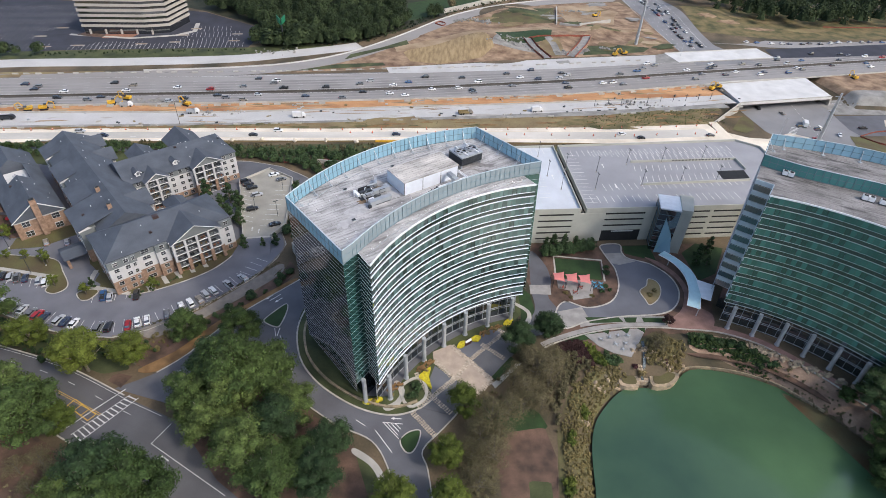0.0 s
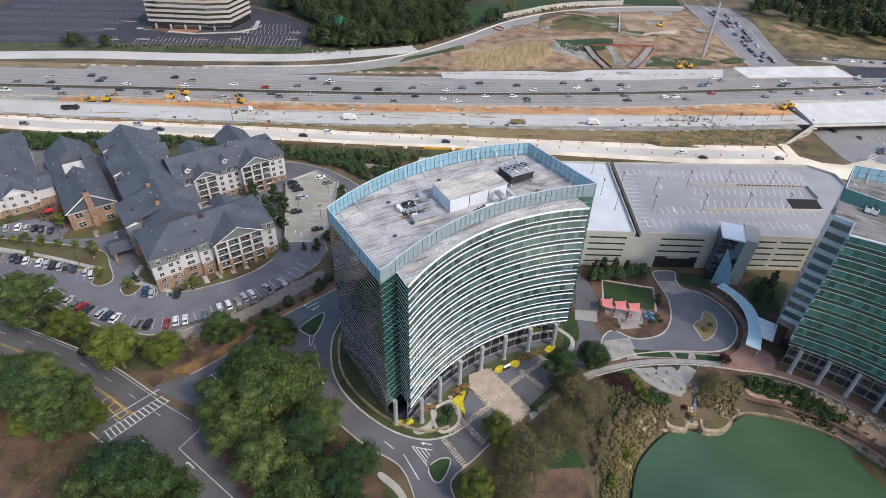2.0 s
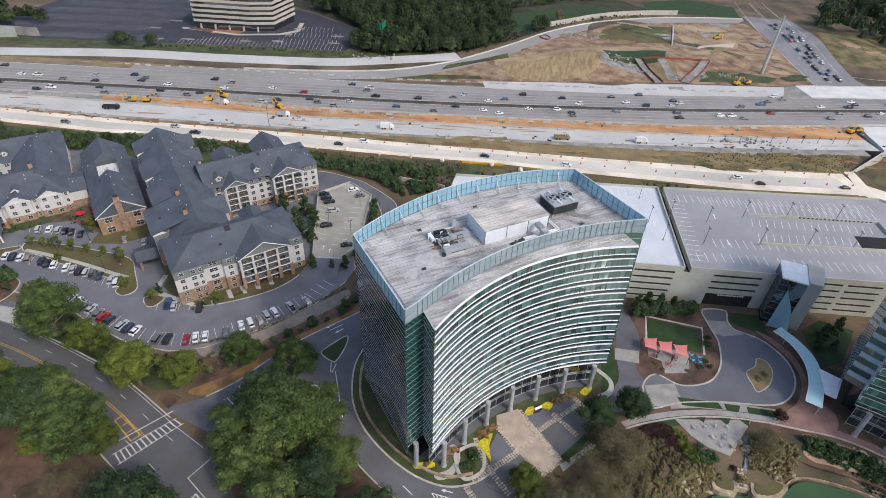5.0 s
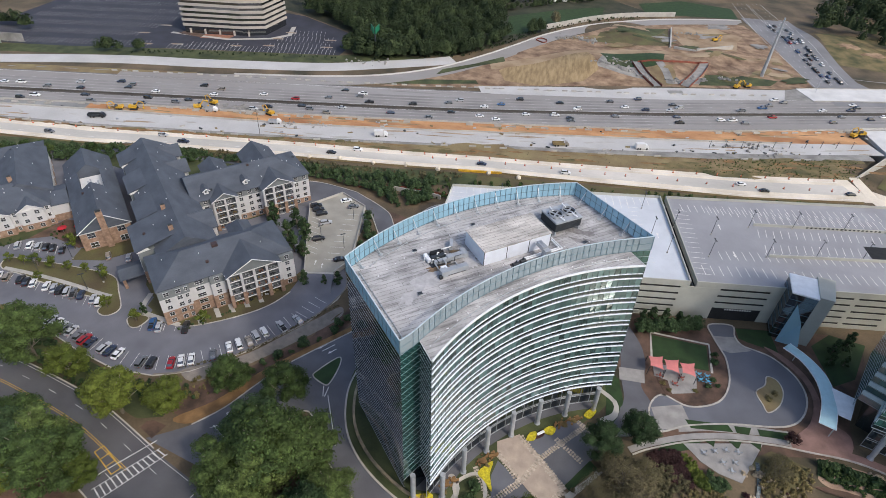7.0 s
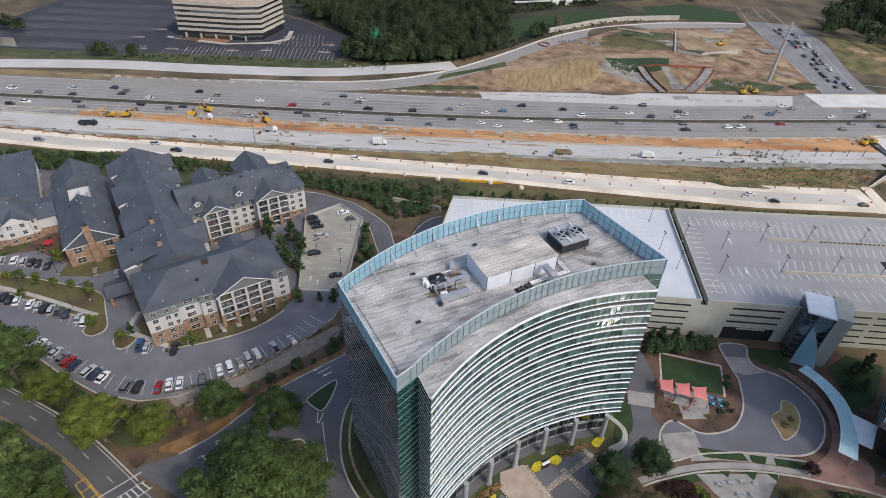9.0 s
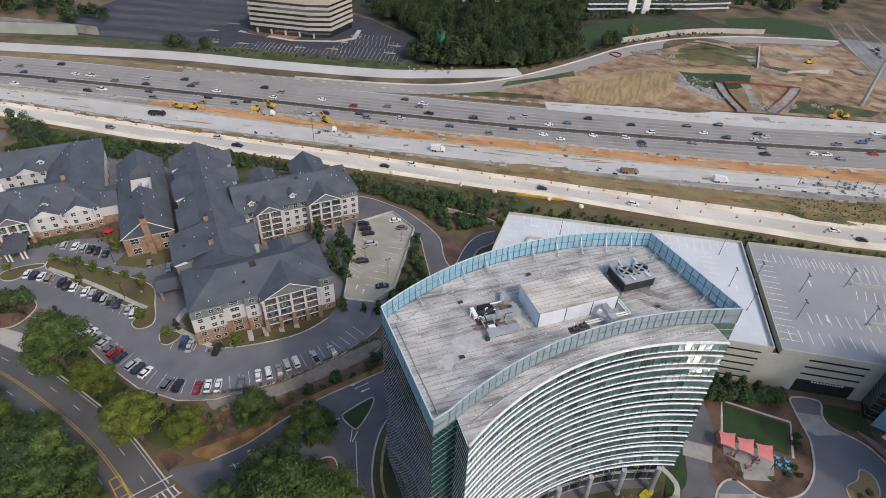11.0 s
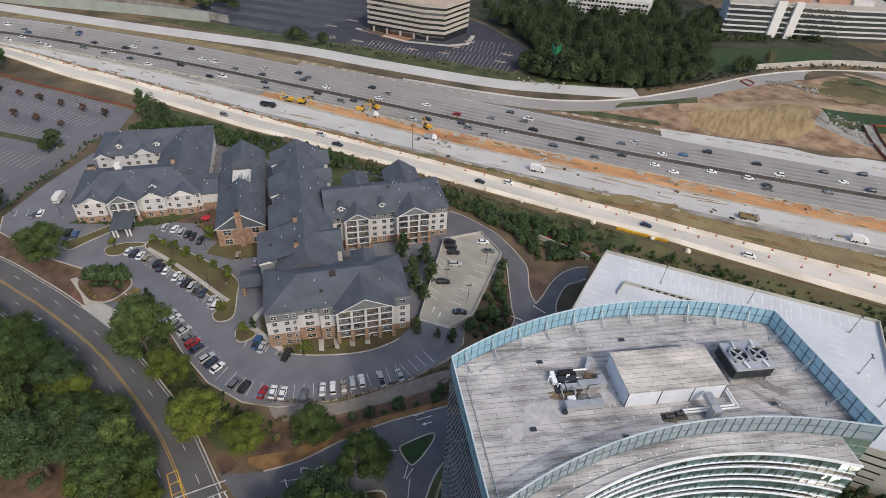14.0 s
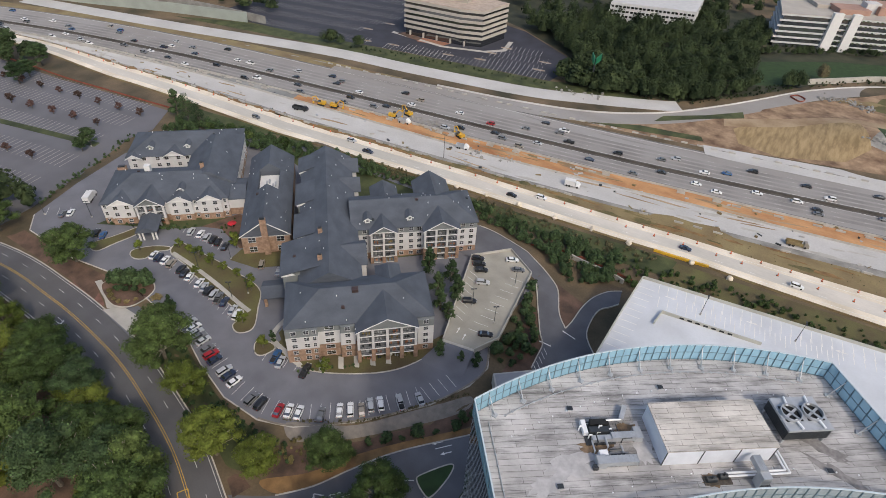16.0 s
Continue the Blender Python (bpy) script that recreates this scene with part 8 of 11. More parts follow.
thicket("woods", plan((-112, 330), (-100, 335), (-60, 352), (-35, 390), (-38, 425), (-42, 452), (-38, 462), (-50, 500), (-62, 446), (-72, 500), (-150, 420), (-170, 390), (-128, 366), (-116, 352)), 640, 7, 15, M["woods"], "dense dark mixed woodland beyond the highway", 101, cards=190, card=0.3)
thicket("woods", plan((-420, 400), (-180, 398), (-130, 420), (-60, 525), (120, 530), (250, 700), (-500, 700)), 900, 9, 17, M["woods"], "distant dark woodland", 102, cards=110, card=0.38)
thicket("woods", plan((160, 455), (230, 425), (420, 448), (620, 500), (700, 640), (250, 640)), 800, 11, 21, M["woods"], "dark pine woodland beyond the interchange", 103, cards=110, card=0.36, tall=1.15)
thicket("scrub", plan((-225, 182), (-150, 199), (-84, 203), (-40, 208), (-36, 196), (-48, 186), (-62, 195), (-110, 199), (-150, 190), (-222, 170)), 620, 1.6, 5, M["leafdark"], "green scrub along the frontage ramp", 104, cards=90, card=0.55)
thicket("scrub", plan((-150, 200), (-84, 204), (-30, 210), (-30, 216), (-84, 209), (-150, 205)), 220, 0.8, 2.2, M["leafolive"], "tall dry weeds below the frontage ramp", 116, cards=36, card=0.9)
thicket("shrubbery", plan((-155.4, 106), (-153, 110.6), (-147.6, 113), (-143, 112), (-143, 110.4), (-146.4, 109.6), (-151, 107)), 30, 3.2, 5.6, M["leafdark"], "dense evergreen shrubbery in the mulch bed", 117, cards=60, card=0.7)
thicket("shrubbery", plan((-180, 120), (-172, 125), (-160, 132), (-156, 136.6), (-158, 137.6), (-164, 133), (-180, 122)), 46, 0.8, 1.9, M["leafdark"], "foundation shrubs before the west wing", 118, cards=44, card=0.9)
thicket("shrubbery", [apt(-9, -16.4), apt(6, -16.4), apt(6, -14.9), apt(-9, -14.9)], 16, 0.7, 1.4, M["leafdark"], "foundation shrubs before the apartments", 119, cards=40, card=0.9)
thicket("shrubbery", plan((-150, 139), (-139, 138.6), (-137, 141), (-142, 147), (-151, 147)), 26, 0.7, 1.6, M["leaf"], "courtyard shrubs before the clubhouse", 120, cards=40, card=0.9)
thicket("scrub", plan((-94, 64), (-80, 68), (-76, 63), (-80, 56), (-96, 54)), 90, 0.5, 1.6, M["leafolive"], "brown leafless brush beneath the street trees", 161, cards=40, card=0.6)
thicket("hedge", plan((33, 147), (50, 151.8), (50.4, 149.6), (33.6, 144.8)), 70, 3.0, 6.0, M["leafdark"], "row of dark evergreen trees before the garage", 162, cards=90, card=0.5)
thicket("shrubbery", plan((-98, 99), (-82, 98), (-78.5, 99.5), (-74, 96), (-78, 93), (-98, 94)), 75, 0.7, 2.0, M["leafdark"], "shrubs on the bank below the parking lot", 128, cards=44, card=0.9)
thicket("scrub", plan((-36, 196), (-40, 209), (10, 217), (100, 230), (125, 233), (125, 212), (40, 201)), 560, 1.0, 3.0, M["leaf"], "weedy scrub behind the garage", 105, cards=26, card=1.1)
thicket("scrub", plan((-225, 296), (-205, 302), (-122, 320), (-118, 318), (-200, 298), (-236, 288)), 60, 1, 2, M["woods"], "low hedge along the office lot", 106, cards=24, card=1.2)
thicket("scrub", plan((29.5, 58), (31, 80), (35, 91), (40, 98), (47, 103), (52, 99), (46, 94), (41, 86), (38.5, 78), (37.5, 58)), 1500, 0.35, 1.1, M["leafbrown"], "golden brown brush on the pond bank", 107, cards=30, card=1.2)
thicket("scrub", plan((29, 58), (30, 80), (34, 92), (42, 100), (38, 104), (30, 104), (24, 92), (30, 84)), 420, 0.7, 2.2, M["leafolive"], "olive brush above the pond bank", 127, cards=44, card=0.8)
thicket("scrub", plan((6, 56), (14, 58), (16, 74), (20, 90), (30, 104), (24, 106), (14, 90), (8, 78)), 130, 0.8, 2.6, M["leafolive"], "olive undergrowth beneath the bare trees", 129, cards=44, card=0.8)
thicket("hedge", plan((32.7, 106.0), (36.2, 108.2), (40, 109), (41.2, 105.4), (42.6, 101.2), (39.6, 99.9), (37.4, 101.0), (36.6, 103.4), (33.4, 102.9)), 520, 1.0, 1.3, M["leafred"], "clipped burgundy hedge mass by the patio", 109, cards=40, card=0.9)
thicket("hedge", plan((41, 108.6), (43.6, 106.2), (45.6, 102.2), (44.6, 100), (42.8, 101), (41.6, 104.5), (40.4, 107.6)), 60, 1.1, 1.7, M["leaflime"], "bright green hedge below the patio", 110, cards=40, card=0.9)
thicket("hedge", plan((45.6, 105), (48.4, 104.4), (50.4, 101.6), (48, 100.4), (45.6, 101.6)), 45, 1.4, 2.2, M["leafdark"], "dark green hedge by the cascade", 111, cards=40, card=0.9)
thicket("groundcover", plan((71.5, 109.4), (80, 108), (84, 105.5), (90, 102.6), (94, 103), (92, 107), (83, 112.4), (73, 114)), 420, 0.7, 1.3, M["leaf"], "green groundcover slope below the promenade", 112, cards=34, card=1.0)
thicket("scrub", plan((57, 102), (64, 101.4), (69, 105), (70, 110), (64, 113), (58.6, 110)), 260, 0.7, 1.7, M["leafbrown"], "golden grasses beside the cascade", 113, cards=30, card=0.9)
thicket("scrub", plan((94, 106), (104, 97), (112, 84), (106, 86), (98, 96), (90, 102)), 160, 0.6, 1.4, M["leafolive"], "sparse brush on the east bank", 114, cards=26, card=0.9)
thicket("scrub", plan((-54, 147), (-47, 148), (-45, 156), (-48, 163), (-54, 174), (-57, 178), (-53, 155)), 34, 2.6, 5.2, M["leafdark"], "evergreen shrubs below the parking deck", 115, cards=44, card=1.0)
thicket("scrub", plan((-100, 90), (-80, 97), (-84, 99), (-100, 98), (-122, 104), (-124, 98)), 60, 1.2, 3, M["leafdark"], "verge shrubs below the lot", 108, cards=34, card=1.2)
A_, B_ = edge("rampfar"), edge("conc_g")
keep_ = [i for i in range(len(A_)) if -130 * S < A_[i][0] < 143 * S]
VERGE = [A_[i] for i in keep_] + [B_[i] for i in keep_[::-1]]
thicket("weeds", VERGE, 260, 0.2, 0.6, M["leafolive"], "dry weeds on the strip between the roadways", 130, cards=16, card=1.6)
thicket("weeds", [p for p in VERGE if p[0] > 60 * S], 420, 0.3, 0.9, M["leaf"], "green weeds on the strip by the bridge", 131, cards=40, card=1.2)
thicket("hedge", plan((-229.5, 161), (-226, 161), (-212.5, 129), (-207, 112), (-210, 111.4), (-216.5, 128)), 70, 0.9, 2.0, M["leafdark"], "clipped hedge beside the shopping lot", 132, cards=44, card=0.8)
drop(oak + oakd + lime + pine + bushg)

# ---- garden court things ----
def sail(x, y):
    top = thing("shade_sail", (x * S, y * S, 0.14), "coral shade sail stretched between dark posts", "shade sail", "shade sails")
    bm = bmesh.new()
    n = 8
    rows = []
    for j in range(n + 1):
        for_ = []
        for i in range(n + 1):
            u, v = i / n * 2 - 1, j / n * 2 - 1
            for_.append(bm.verts.new((u * 2.1 * (1 - 0.14 * (1 - v * v)), v * 2.4 * (1 - 0.14 * (1 - u * u)), 3.4 + 0.45 * u * v)))
        rows.append(for_)
    for j in range(n):
        for i in range(n):
            bm.faces.new((rows[j][i], rows[j][i + 1], rows[j + 1][i + 1], rows[j + 1][i]))
    part("canvas", bm, M["canvas"], top, "coral pink canvas")
    for u in (-2.2, 2.2):
        for v in (-2.5, 2.5):
            bm = bmesh.new()
            tube(bm, (u * 1.05, v * 1.05, 0), (u, v, 3.4 + (0.45 if u * v > 0 else -0.45)), 0.09, 6)
            part("post", bm, M["darkmetal"], top)


for x, y in ((36.6, 132.6), (40.6, 132.4), (44.6, 132.2)):
    sail(x, y)


def cafe_table(x, y, colour, label, k=0.85):
    top = thing("cafe_table", (x * S, y * S, 0.15, 0, 0, x * 40), label, "table", "outdoor tables")
    top.matrix_basis = pose(x * S, y * S, 0.15, 0, 0, x * 40) @ Matrix.Diagonal((k, k, k, 1))
    bm = bmesh.new()
    tube(bm, (0, 0, 0.7), (0, 0, 0.76), 0.55, 14)
    part("tabletop", bm, colour, top)
    bm = bmesh.new()
    tube(bm, (0, 0, 0), (0, 0, 0.7), 0.06, 6)
    part("pedestal", bm, M["greymetal"], top)
    for k in range(4):
        bm = bmesh.new()
        a = k * math.pi / 2
        box(bm, (1.0 * math.cos(a), 1.0 * math.sin(a), 0.45), (0.45, 0.45, 0.06), k * 90)
        box(bm, (1.22 * math.cos(a), 1.22 * math.sin(a), 0.7), (0.06, 0.45, 0.5), k * 90)
        part("seat", bm, colour, top)


BLUE = material("blue_furniture", (0.10, 0.38, 0.55), rough=0.5, vary=0.1, bump=0)
for x, y in ((48.2, 133.4), (50.2, 133.2), (48.4, 131.6), (50.3, 131.4)):
    cafe_table(x, y, BLUE, "light blue table with four chairs")
for x, y in ((46, 109.6), (48.6, 110.6), (51.2, 111.4), (50, 108), (52.8, 108.6), (54, 111.6), (51.6, 106.2)):
    cafe_table(x, y, M["greymetal"], "grey metal table with four chairs", 0.72)
for x, y in ((38, 130.4), (41.6, 128.6), (43.4, 131)):
    cafe_table(x, y, material("terracotta", (0.32, 0.08, 0.06), vary=0.1, bump=0), "dark red table with four chairs")

# curved glass canopy from the stair tower to the east tower
can = thing("walkway_canopy", (0, 0, 0), "curved frosted blue-green glass walkway canopy", "canopy")
outer = resample(curve(plan((72.9, 147), (76.8, 142.4), (79.2, 136.6), (79, 128.7), (76.2, 120.2)), 6), 22)[0]
inner = resample(curve(plan((70.6, 145), (74.2, 141), (76, 135), (75.4, 128.4), (72.8, 121.6)), 6), 22)[0]
for i in range(22):
    bm = bmesh.new()
    prism(bm, [outer[i], outer[i + 1], inner[i + 1], inner[i]], 5.0, 5.12, bottom=True)
    part("glass_panel", bm, M["canopy"], can)
bm = bmesh.new()
for ln in (outer, inner):
    for a, b in zip(ln, ln[1:]):
        wall(bm, a, b, 4.8, 5.16, 0.12)
for a, b in zip(outer, inner):
    wall(bm, a, b, 4.85, 5.0, 0.1)
part("frame", bm, M["whitemetal"], can)
for i in (2, 9, 16, 21):
    bm = bmesh.new()
    tube(bm, (*outer[i], 0), (*outer[i], 5), 0.16, 8)
    part("column", bm, M["greymetal"], can)
bm = bmesh.new()
prism(bm, plan((79.2, 133.5), (84.2, 131), (80.6, 124), (78.2, 125)), 4.9, 5.15, bottom=True)
part("link_roof", bm, M["whitemetal"], can, "white link roof to the tower door")
# twisting glass sail at the stair tower foot
bm = bmesh.new()
lo_, hi_ = plan((71.5, 151.5), (74.5, 146)), plan((72.5, 152.6), (75.5, 151.5))
v = [bm.verts.new(p) for p in ((*lo_[0], 0.2), (*lo_[1], 5.0), (*hi_[1], 9.0), (*hi_[0], 16.0))]
bm.faces.new(v)
part("glass_sail", bm, G["screen"], can, "tall pale glass sail")

# pond edge: stone ledges, rocks, cascade
def ledge(pts, z0, z1, label):
    bm = bmesh.new()
    prism(bm, curve(plan(*pts), 3, True), z0, z1)
    return tagged(part("stone_ledge", bm, M["rock"]), label, "rock ledge", kind="structure")


ledge(((49.5, 96.5), (54.4, 96.2), (54.6, 100), (50.5, 100.4)), -6, -3.3, "stacked stone ledge by the cascade")
ledge(((58.2, 96.6), (63.2, 97.2), (66.5, 101), (62, 102.5), (58.6, 101)), -6, -3.1, "stacked stone ledge by the cascade")
for pts, z in ((((50.3, 97.3), (53.8, 97), (53.9, 99.4), (51, 99.8)), -3.1), (((59, 97.5), (62.8, 98), (65.4, 100.8), (62, 101.8), (59.4, 100.4)), -2.9)):
    flat("ground_ledge_grass", curve(plan(*pts), 3, True), z, M["dry"], "dry grasses growing on the stone ledge", "planting bed", 0.3)
flat("ground_pond_mud", curve(plan((94, 97.8), (99.4, 94.6), (106.2, 87.8), (114, 76), (121, 60), (111, 60), (105, 76), (101, 84), (97, 91)), 4, True), WATER_Z + 0.012, material("red_silt", (0.115, 0.06, 0.032), rough=0.35, vary=0.3, scale=0.1, fine=1, tint=(0.07, 0.075, 0.04), bump=0.1), "reddish silt shallows along the pond edge", "ground", 0.2)
ledge(((54.2, 98.5), (58.6, 98.5), (59, 103), (54, 103)), -6, -3.6, "flat stone sill of the cascade")
bm = bmesh.new()
for x in (55.0, 56.0, 57.0):
    w = 0.34
    v = [bm.verts.new((a * S, y * S, z)) for a, y, z in ((x - w, 98.0, -4.95), (x + w, 98.0, -4.95), (x + w, 98.4, -3.5), (x - w, 98.4, -3.5))]
    bm.faces.new(v)
setting("water_cascade", bm, material("white_water", (0.55, 0.60, 0.60), rough=0.3, vary=0.3, scale=2, fine=6), "white water falling over the sill", "water")
bm = bmesh.new()
line_ = curve(plan((56.0, 98.6), (56.6, 102), (57.4, 106), (57.9, 110)), 5)
for i, (a, b) in enumerate(zip(line_, line_[1:])):
    z0, z1 = max(-3.5, ground_z(*a) + 0.15), max(-3.5, ground_z(*b) + 0.15)
    v = [bm.verts.new(p) for p in ((a[0] - 0.5, a[1], z0), (a[0] + 0.5, a[1], z0), (b[0] + 0.5, b[1], z1), (b[0] - 0.5, b[1], z1))]
    bm.faces.new(v)
setting("water_stream", bm, material("stream_water", (0.10, 0.12, 0.12), rough=0.1, vary=0.5, scale=2, fine=5, bump=0.2), "dark stony stream above the cascade", "water")
flat("ground_bank_east", curve(plan((70, 108), (80, 106.5), (90, 104), (98, 98.5), (104, 93.5), (100, 100), (92, 107), (82, 111), (72, 112.5)), 3, True), -2.0, M["mulch"], "bare brown bank above the pond", "ground", 0.5)
bm = bmesh.new()
pl = curve(plan((66.5, 101.8), (71.4, 105.2), (83.2, 104.6), (93.4, 101), (99.4, 96), (103, 92.6)), 5)
ribbon(bm, offset(pl, 0.2), offset(pl, -0.2), -6, -4.55)
tagged(part("wall_pond", bm, M["rock"]), "low pale wall round the pond's edge", "wall", kind="structure")
drape_later = [
    ("ground_pond_lawn", ((12, 84), (20, 88), (26, 84), (28, 80), (20, 76), (13, 78)), "lawn", "dark green lawn under the bare trees"),
    ("ground_pond_mulch", ((18, 78), (27, 80), (29, 72), (28, 60), (16, 60), (15, 70)), "mulch", "reddish leaf litter clearing"),
    ("ground_pond_grass", ((22, 66), (27, 66), (27, 58), (22, 58)), "grass", "green grass patch by the pond path"),
    ("ground_pond_bank", ((28, 58), (30, 80), (34, 90), (40, 97), (48, 101.5), (52, 98), (44, 91), (39, 82), (37, 60)), "dry", "dry grassy pond bank"),
    ("ground_pond_slope", ((60, 102), (66, 106), (70, 111), (62, 114), (56, 110)), "dry", "dry grasses beside the cascade"),
]
drape_later += [
    ("ground_east_bank", ((71, 109), (80, 107), (91, 102.6), (99, 97), (106, 90), (114, 78), (123, 56), (128, 58), (120, 80), (112, 92), (104, 100.5), (94, 108), (84, 113), (72, 115)), "redbank", "bare reddish earth bank below the promenade"),
    ("ground_pond_shrubs", ((71, 110), (82, 108.4), (92, 104), (93, 107.6), (82, 113), (72, 114.4)), "lawn", "green groundcover slope below the promenade"),
    ("ground_drive_lawn", ((-19, 71), (-13, 68), (-10, 62), (-16, 60), (-22, 66)), "grass", "grass beside the drive walk"),
    ("ground_corner", ((-82.7, 86.6), (-80.6, 88.7), (-76.4, 87.9), (-77.6, 84.2)), "mulch", "mulched corner by the crosswalk"),
    ("ground_woods_floor", ((-62, 78), (-50, 96), (-44, 96), (-32, 82), (-18, 72), (-12, 58), (-30, 52), (-46, 62)), "mulch", "leaf litter under the trees"),
]
drape_later += [
    ("ground_south_woods", ((-190, 84), (-110, 79), (-86, 68), (-66, 58), (-60, 45), (-200, 45)), "mulch", "leaf litter under the street trees"),
    ("ground_verge_north", ((-200, 99.5), (-165, 100.5), (-153, 100), (-158, 107), (-175, 104.5), (-198, 104)), "mulch", "brick-red mulch verge along the street"),
    ("ground_verge_bank", ((-133, 99), (-118, 97), (-100, 93), (-84, 88), (-78, 90), (-84, 97), (-98, 98), (-110, 101), (-122, 105), (-132, 104)), "grass", "planted verge below the parking lot"),
    ("ground_ramp_verge", ((-225, 178), (-160, 199), (-110, 202), (-60, 203), (-24, 208), (-24, 218), (-84, 209), (-156, 203), (-240, 190)), "grass", "weedy green verge below the frontage ramp"),
    ("ground_garage_verge", ((-26, 190), (40, 200), (110, 213), (130, 212), (140, 238), (108, 234), (52, 225), (-24, 217)), "dry", "dry weedy slope behind the garage"),
]

# ---- vehicles ----
def paint(name, c, rough=0.3):
    return material(name, c, rough=rough, vary=0.04, bump=0, spec=0.6)


PAINT = dict(white=paint("paint_white", (0.75, 0.75, 0.74)), silver=paint("paint_silver", (0.42, 0.43, 0.44)), grey=paint("paint_grey", (0.14, 0.145, 0.15)), black=paint("paint_black", (0.018, 0.018, 0.02)),
             blue=paint("paint_blue", (0.025, 0.09, 0.22)), navy=paint("paint_navy", (0.02, 0.03, 0.06)), red=paint("paint_red", (0.32, 0.015, 0.02)), tan=paint("paint_tan", (0.26, 0.23, 0.19)))
LIGHT, TAIL = paint("lamp_clear", (0.7, 0.72, 0.75), 0.15), paint("lamp_red", (0.4, 0.01, 0.01), 0.2)


def loft(bm, sections):
    """Joins cross-sections (x, half width, z low, z high, top half width) along a car."""
    rings = [[bm.verts.new(p) for p in ((x, -w, z0), (x, -w, z0 + (z1 - z0) * 0.6), (x, -t, z1), (x, t, z1), (x, w, z0 + (z1 - z0) * 0.6), (x, w, z0))] for x, w, z0, z1, t in sections]
    for a, b in zip(rings, rings[1:]):
        for i in range(6):
            bm.faces.new((a[i], b[i], b[(i + 1) % 6], a[(i + 1) % 6]))
    bm.faces.new(rings[0]), bm.faces.new(rings[-1][::-1])


def car(kind, colour):
    label = {"sedan": "{} four-door sedan", "suv": "{} sport utility vehicle", "pickup": "{} pickup truck"}[kind].format(colour)
    top = thing("car", (0, 0, 0), label + " standing on its wheels", "car")
    L2, H = {"sedan": (2.35, 1.45), "suv": (2.4, 1.75), "pickup": (2.8, 1.85)}[kind]
    belt = {"sedan": 0.92, "suv": 1.08, "pickup": 1.12}[kind]
    bm = bmesh.new()
    loft(bm, [(-L2, 0.78, 0.4, belt * 0.86, 0.7), (-L2 + 0.18, 0.9, 0.3, belt * 1.0, 0.8), (-0.6, 0.93, 0.26, belt * 1.03, 0.84), (0.9, 0.93, 0.26, belt * 1.0, 0.84), (L2 - 0.5, 0.88, 0.28, belt * 0.86, 0.76), (L2 - 0.05, 0.74, 0.38, belt * 0.68, 0.62)])
    part("body", bm, PAINT[colour], top)
    a0, a1, b0, b1 = {"sedan": (-1.85, 1.05, -1.2, 0.25), "suv": (-2.25, 1.05, -1.95, 0.35), "pickup": (-0.75, 1.35, -0.55, 0.75)}[kind]
    bm = bmesh.new()
    v = [bm.verts.new(p) for p in ((a0, -0.8, belt), (a1, -0.8, belt), (a1, 0.8, belt), (a0, 0.8, belt), (b0, -0.64, H - 0.06), (b1, -0.64, H - 0.06), (b1, 0.64, H - 0.06), (b0, 0.64, H - 0.06))]
    for q in ((0, 1, 5, 4), (1, 2, 6, 5), (2, 3, 7, 6), (3, 0, 4, 7), (4, 5, 6, 7)):
        bm.faces.new([v[i] for i in q])
    part("cabin_glass", bm, G["window"], top, "dark tinted windows")
    bm = bmesh.new()
    loft(bm, [(b0 - 0.06, 0.6, H - 0.09, H - 0.02, 0.56), (b0 + 0.15, 0.67, H - 0.09, H, 0.6), (b1 - 0.15, 0.67, H - 0.09, H, 0.6), (b1 + 0.06, 0.6, H - 0.09, H - 0.02, 0.56)])
    part("roof", bm, PAINT[colour], top)
    if kind == "pickup":
        bm = bmesh.new()
        box(bm, (-1.75, 0, belt + 0.02), (1.75, 1.45, 0.06))
        part("bed", bm, M["rubber"], top, "dark open cargo bed")
    for x in (-L2 * 0.6, L2 * 0.62):
        for y in (-0.82, 0.82):
            bm = bmesh.new()
            tube(bm, (x, y - 0.11, 0.33), (x, y + 0.11, 0.33), 0.33, 12)
            part("wheel", bm, M["rubber"], top)
    for y in (-0.55, 0.55):
        bm = bmesh.new()
        box(bm, (L2 - 0.1, y, belt * 0.66), (0.14, 0.34, 0.12))
        part("headlight", bm, LIGHT, top)
        bm = bmesh.new()
        box(bm, (-L2 + 0.02, y * 1.1, belt * 0.8), (0.1, 0.3, 0.14))
        part("tail_light", bm, TAIL, top)
    return top


CARS = {}


def put_car(kind, colour, x, y, z, ang, group):
    if (kind, colour) not in CARS:
        CARS[kind, colour] = car(kind, colour)
    copy_thing(CARS[kind, colour], pose(x, y, z, 0, 0, ang))["group"] = group


def park(row, z, heading, group, wobble=2.0):
    g = random.Random(len(row))
    for x, y, kind, colour in row:
        put_car(kind, colour, x * S, y * S, z, heading(x, y) + g.gauss(0, wobble), group)


LZ = LOT_Z + 0.05
# heading along the curved south row follows the lot's edge
south = lambda x, y: np.interp(x, [-92, -84, -72, -60], [95, 112, 128, 146])
park([(-84.7, 103.7, "sedan", "red"), (-82.7, 105, "sedan", "white"), (-80.5, 106, "sedan", "white"), (-76, 108.6, "sedan", "grey"), (-73.3, 111.9, "sedan", "white"), (-71.4, 113.5, "suv", "white"), (-69.3, 115, "sedan", "tan"),
      (-68.4, 117.2, "suv", "silver"), (-66.8, 118.9, "suv", "white"), (-63.2, 121.9, "pickup", "silver"), (-60, 125.4, "sedan", "silver"), (-92, 102.2, "suv", "grey"), (-89.4, 102.6, "suv", "black")], LZ, south, "cars of the lot's south row")
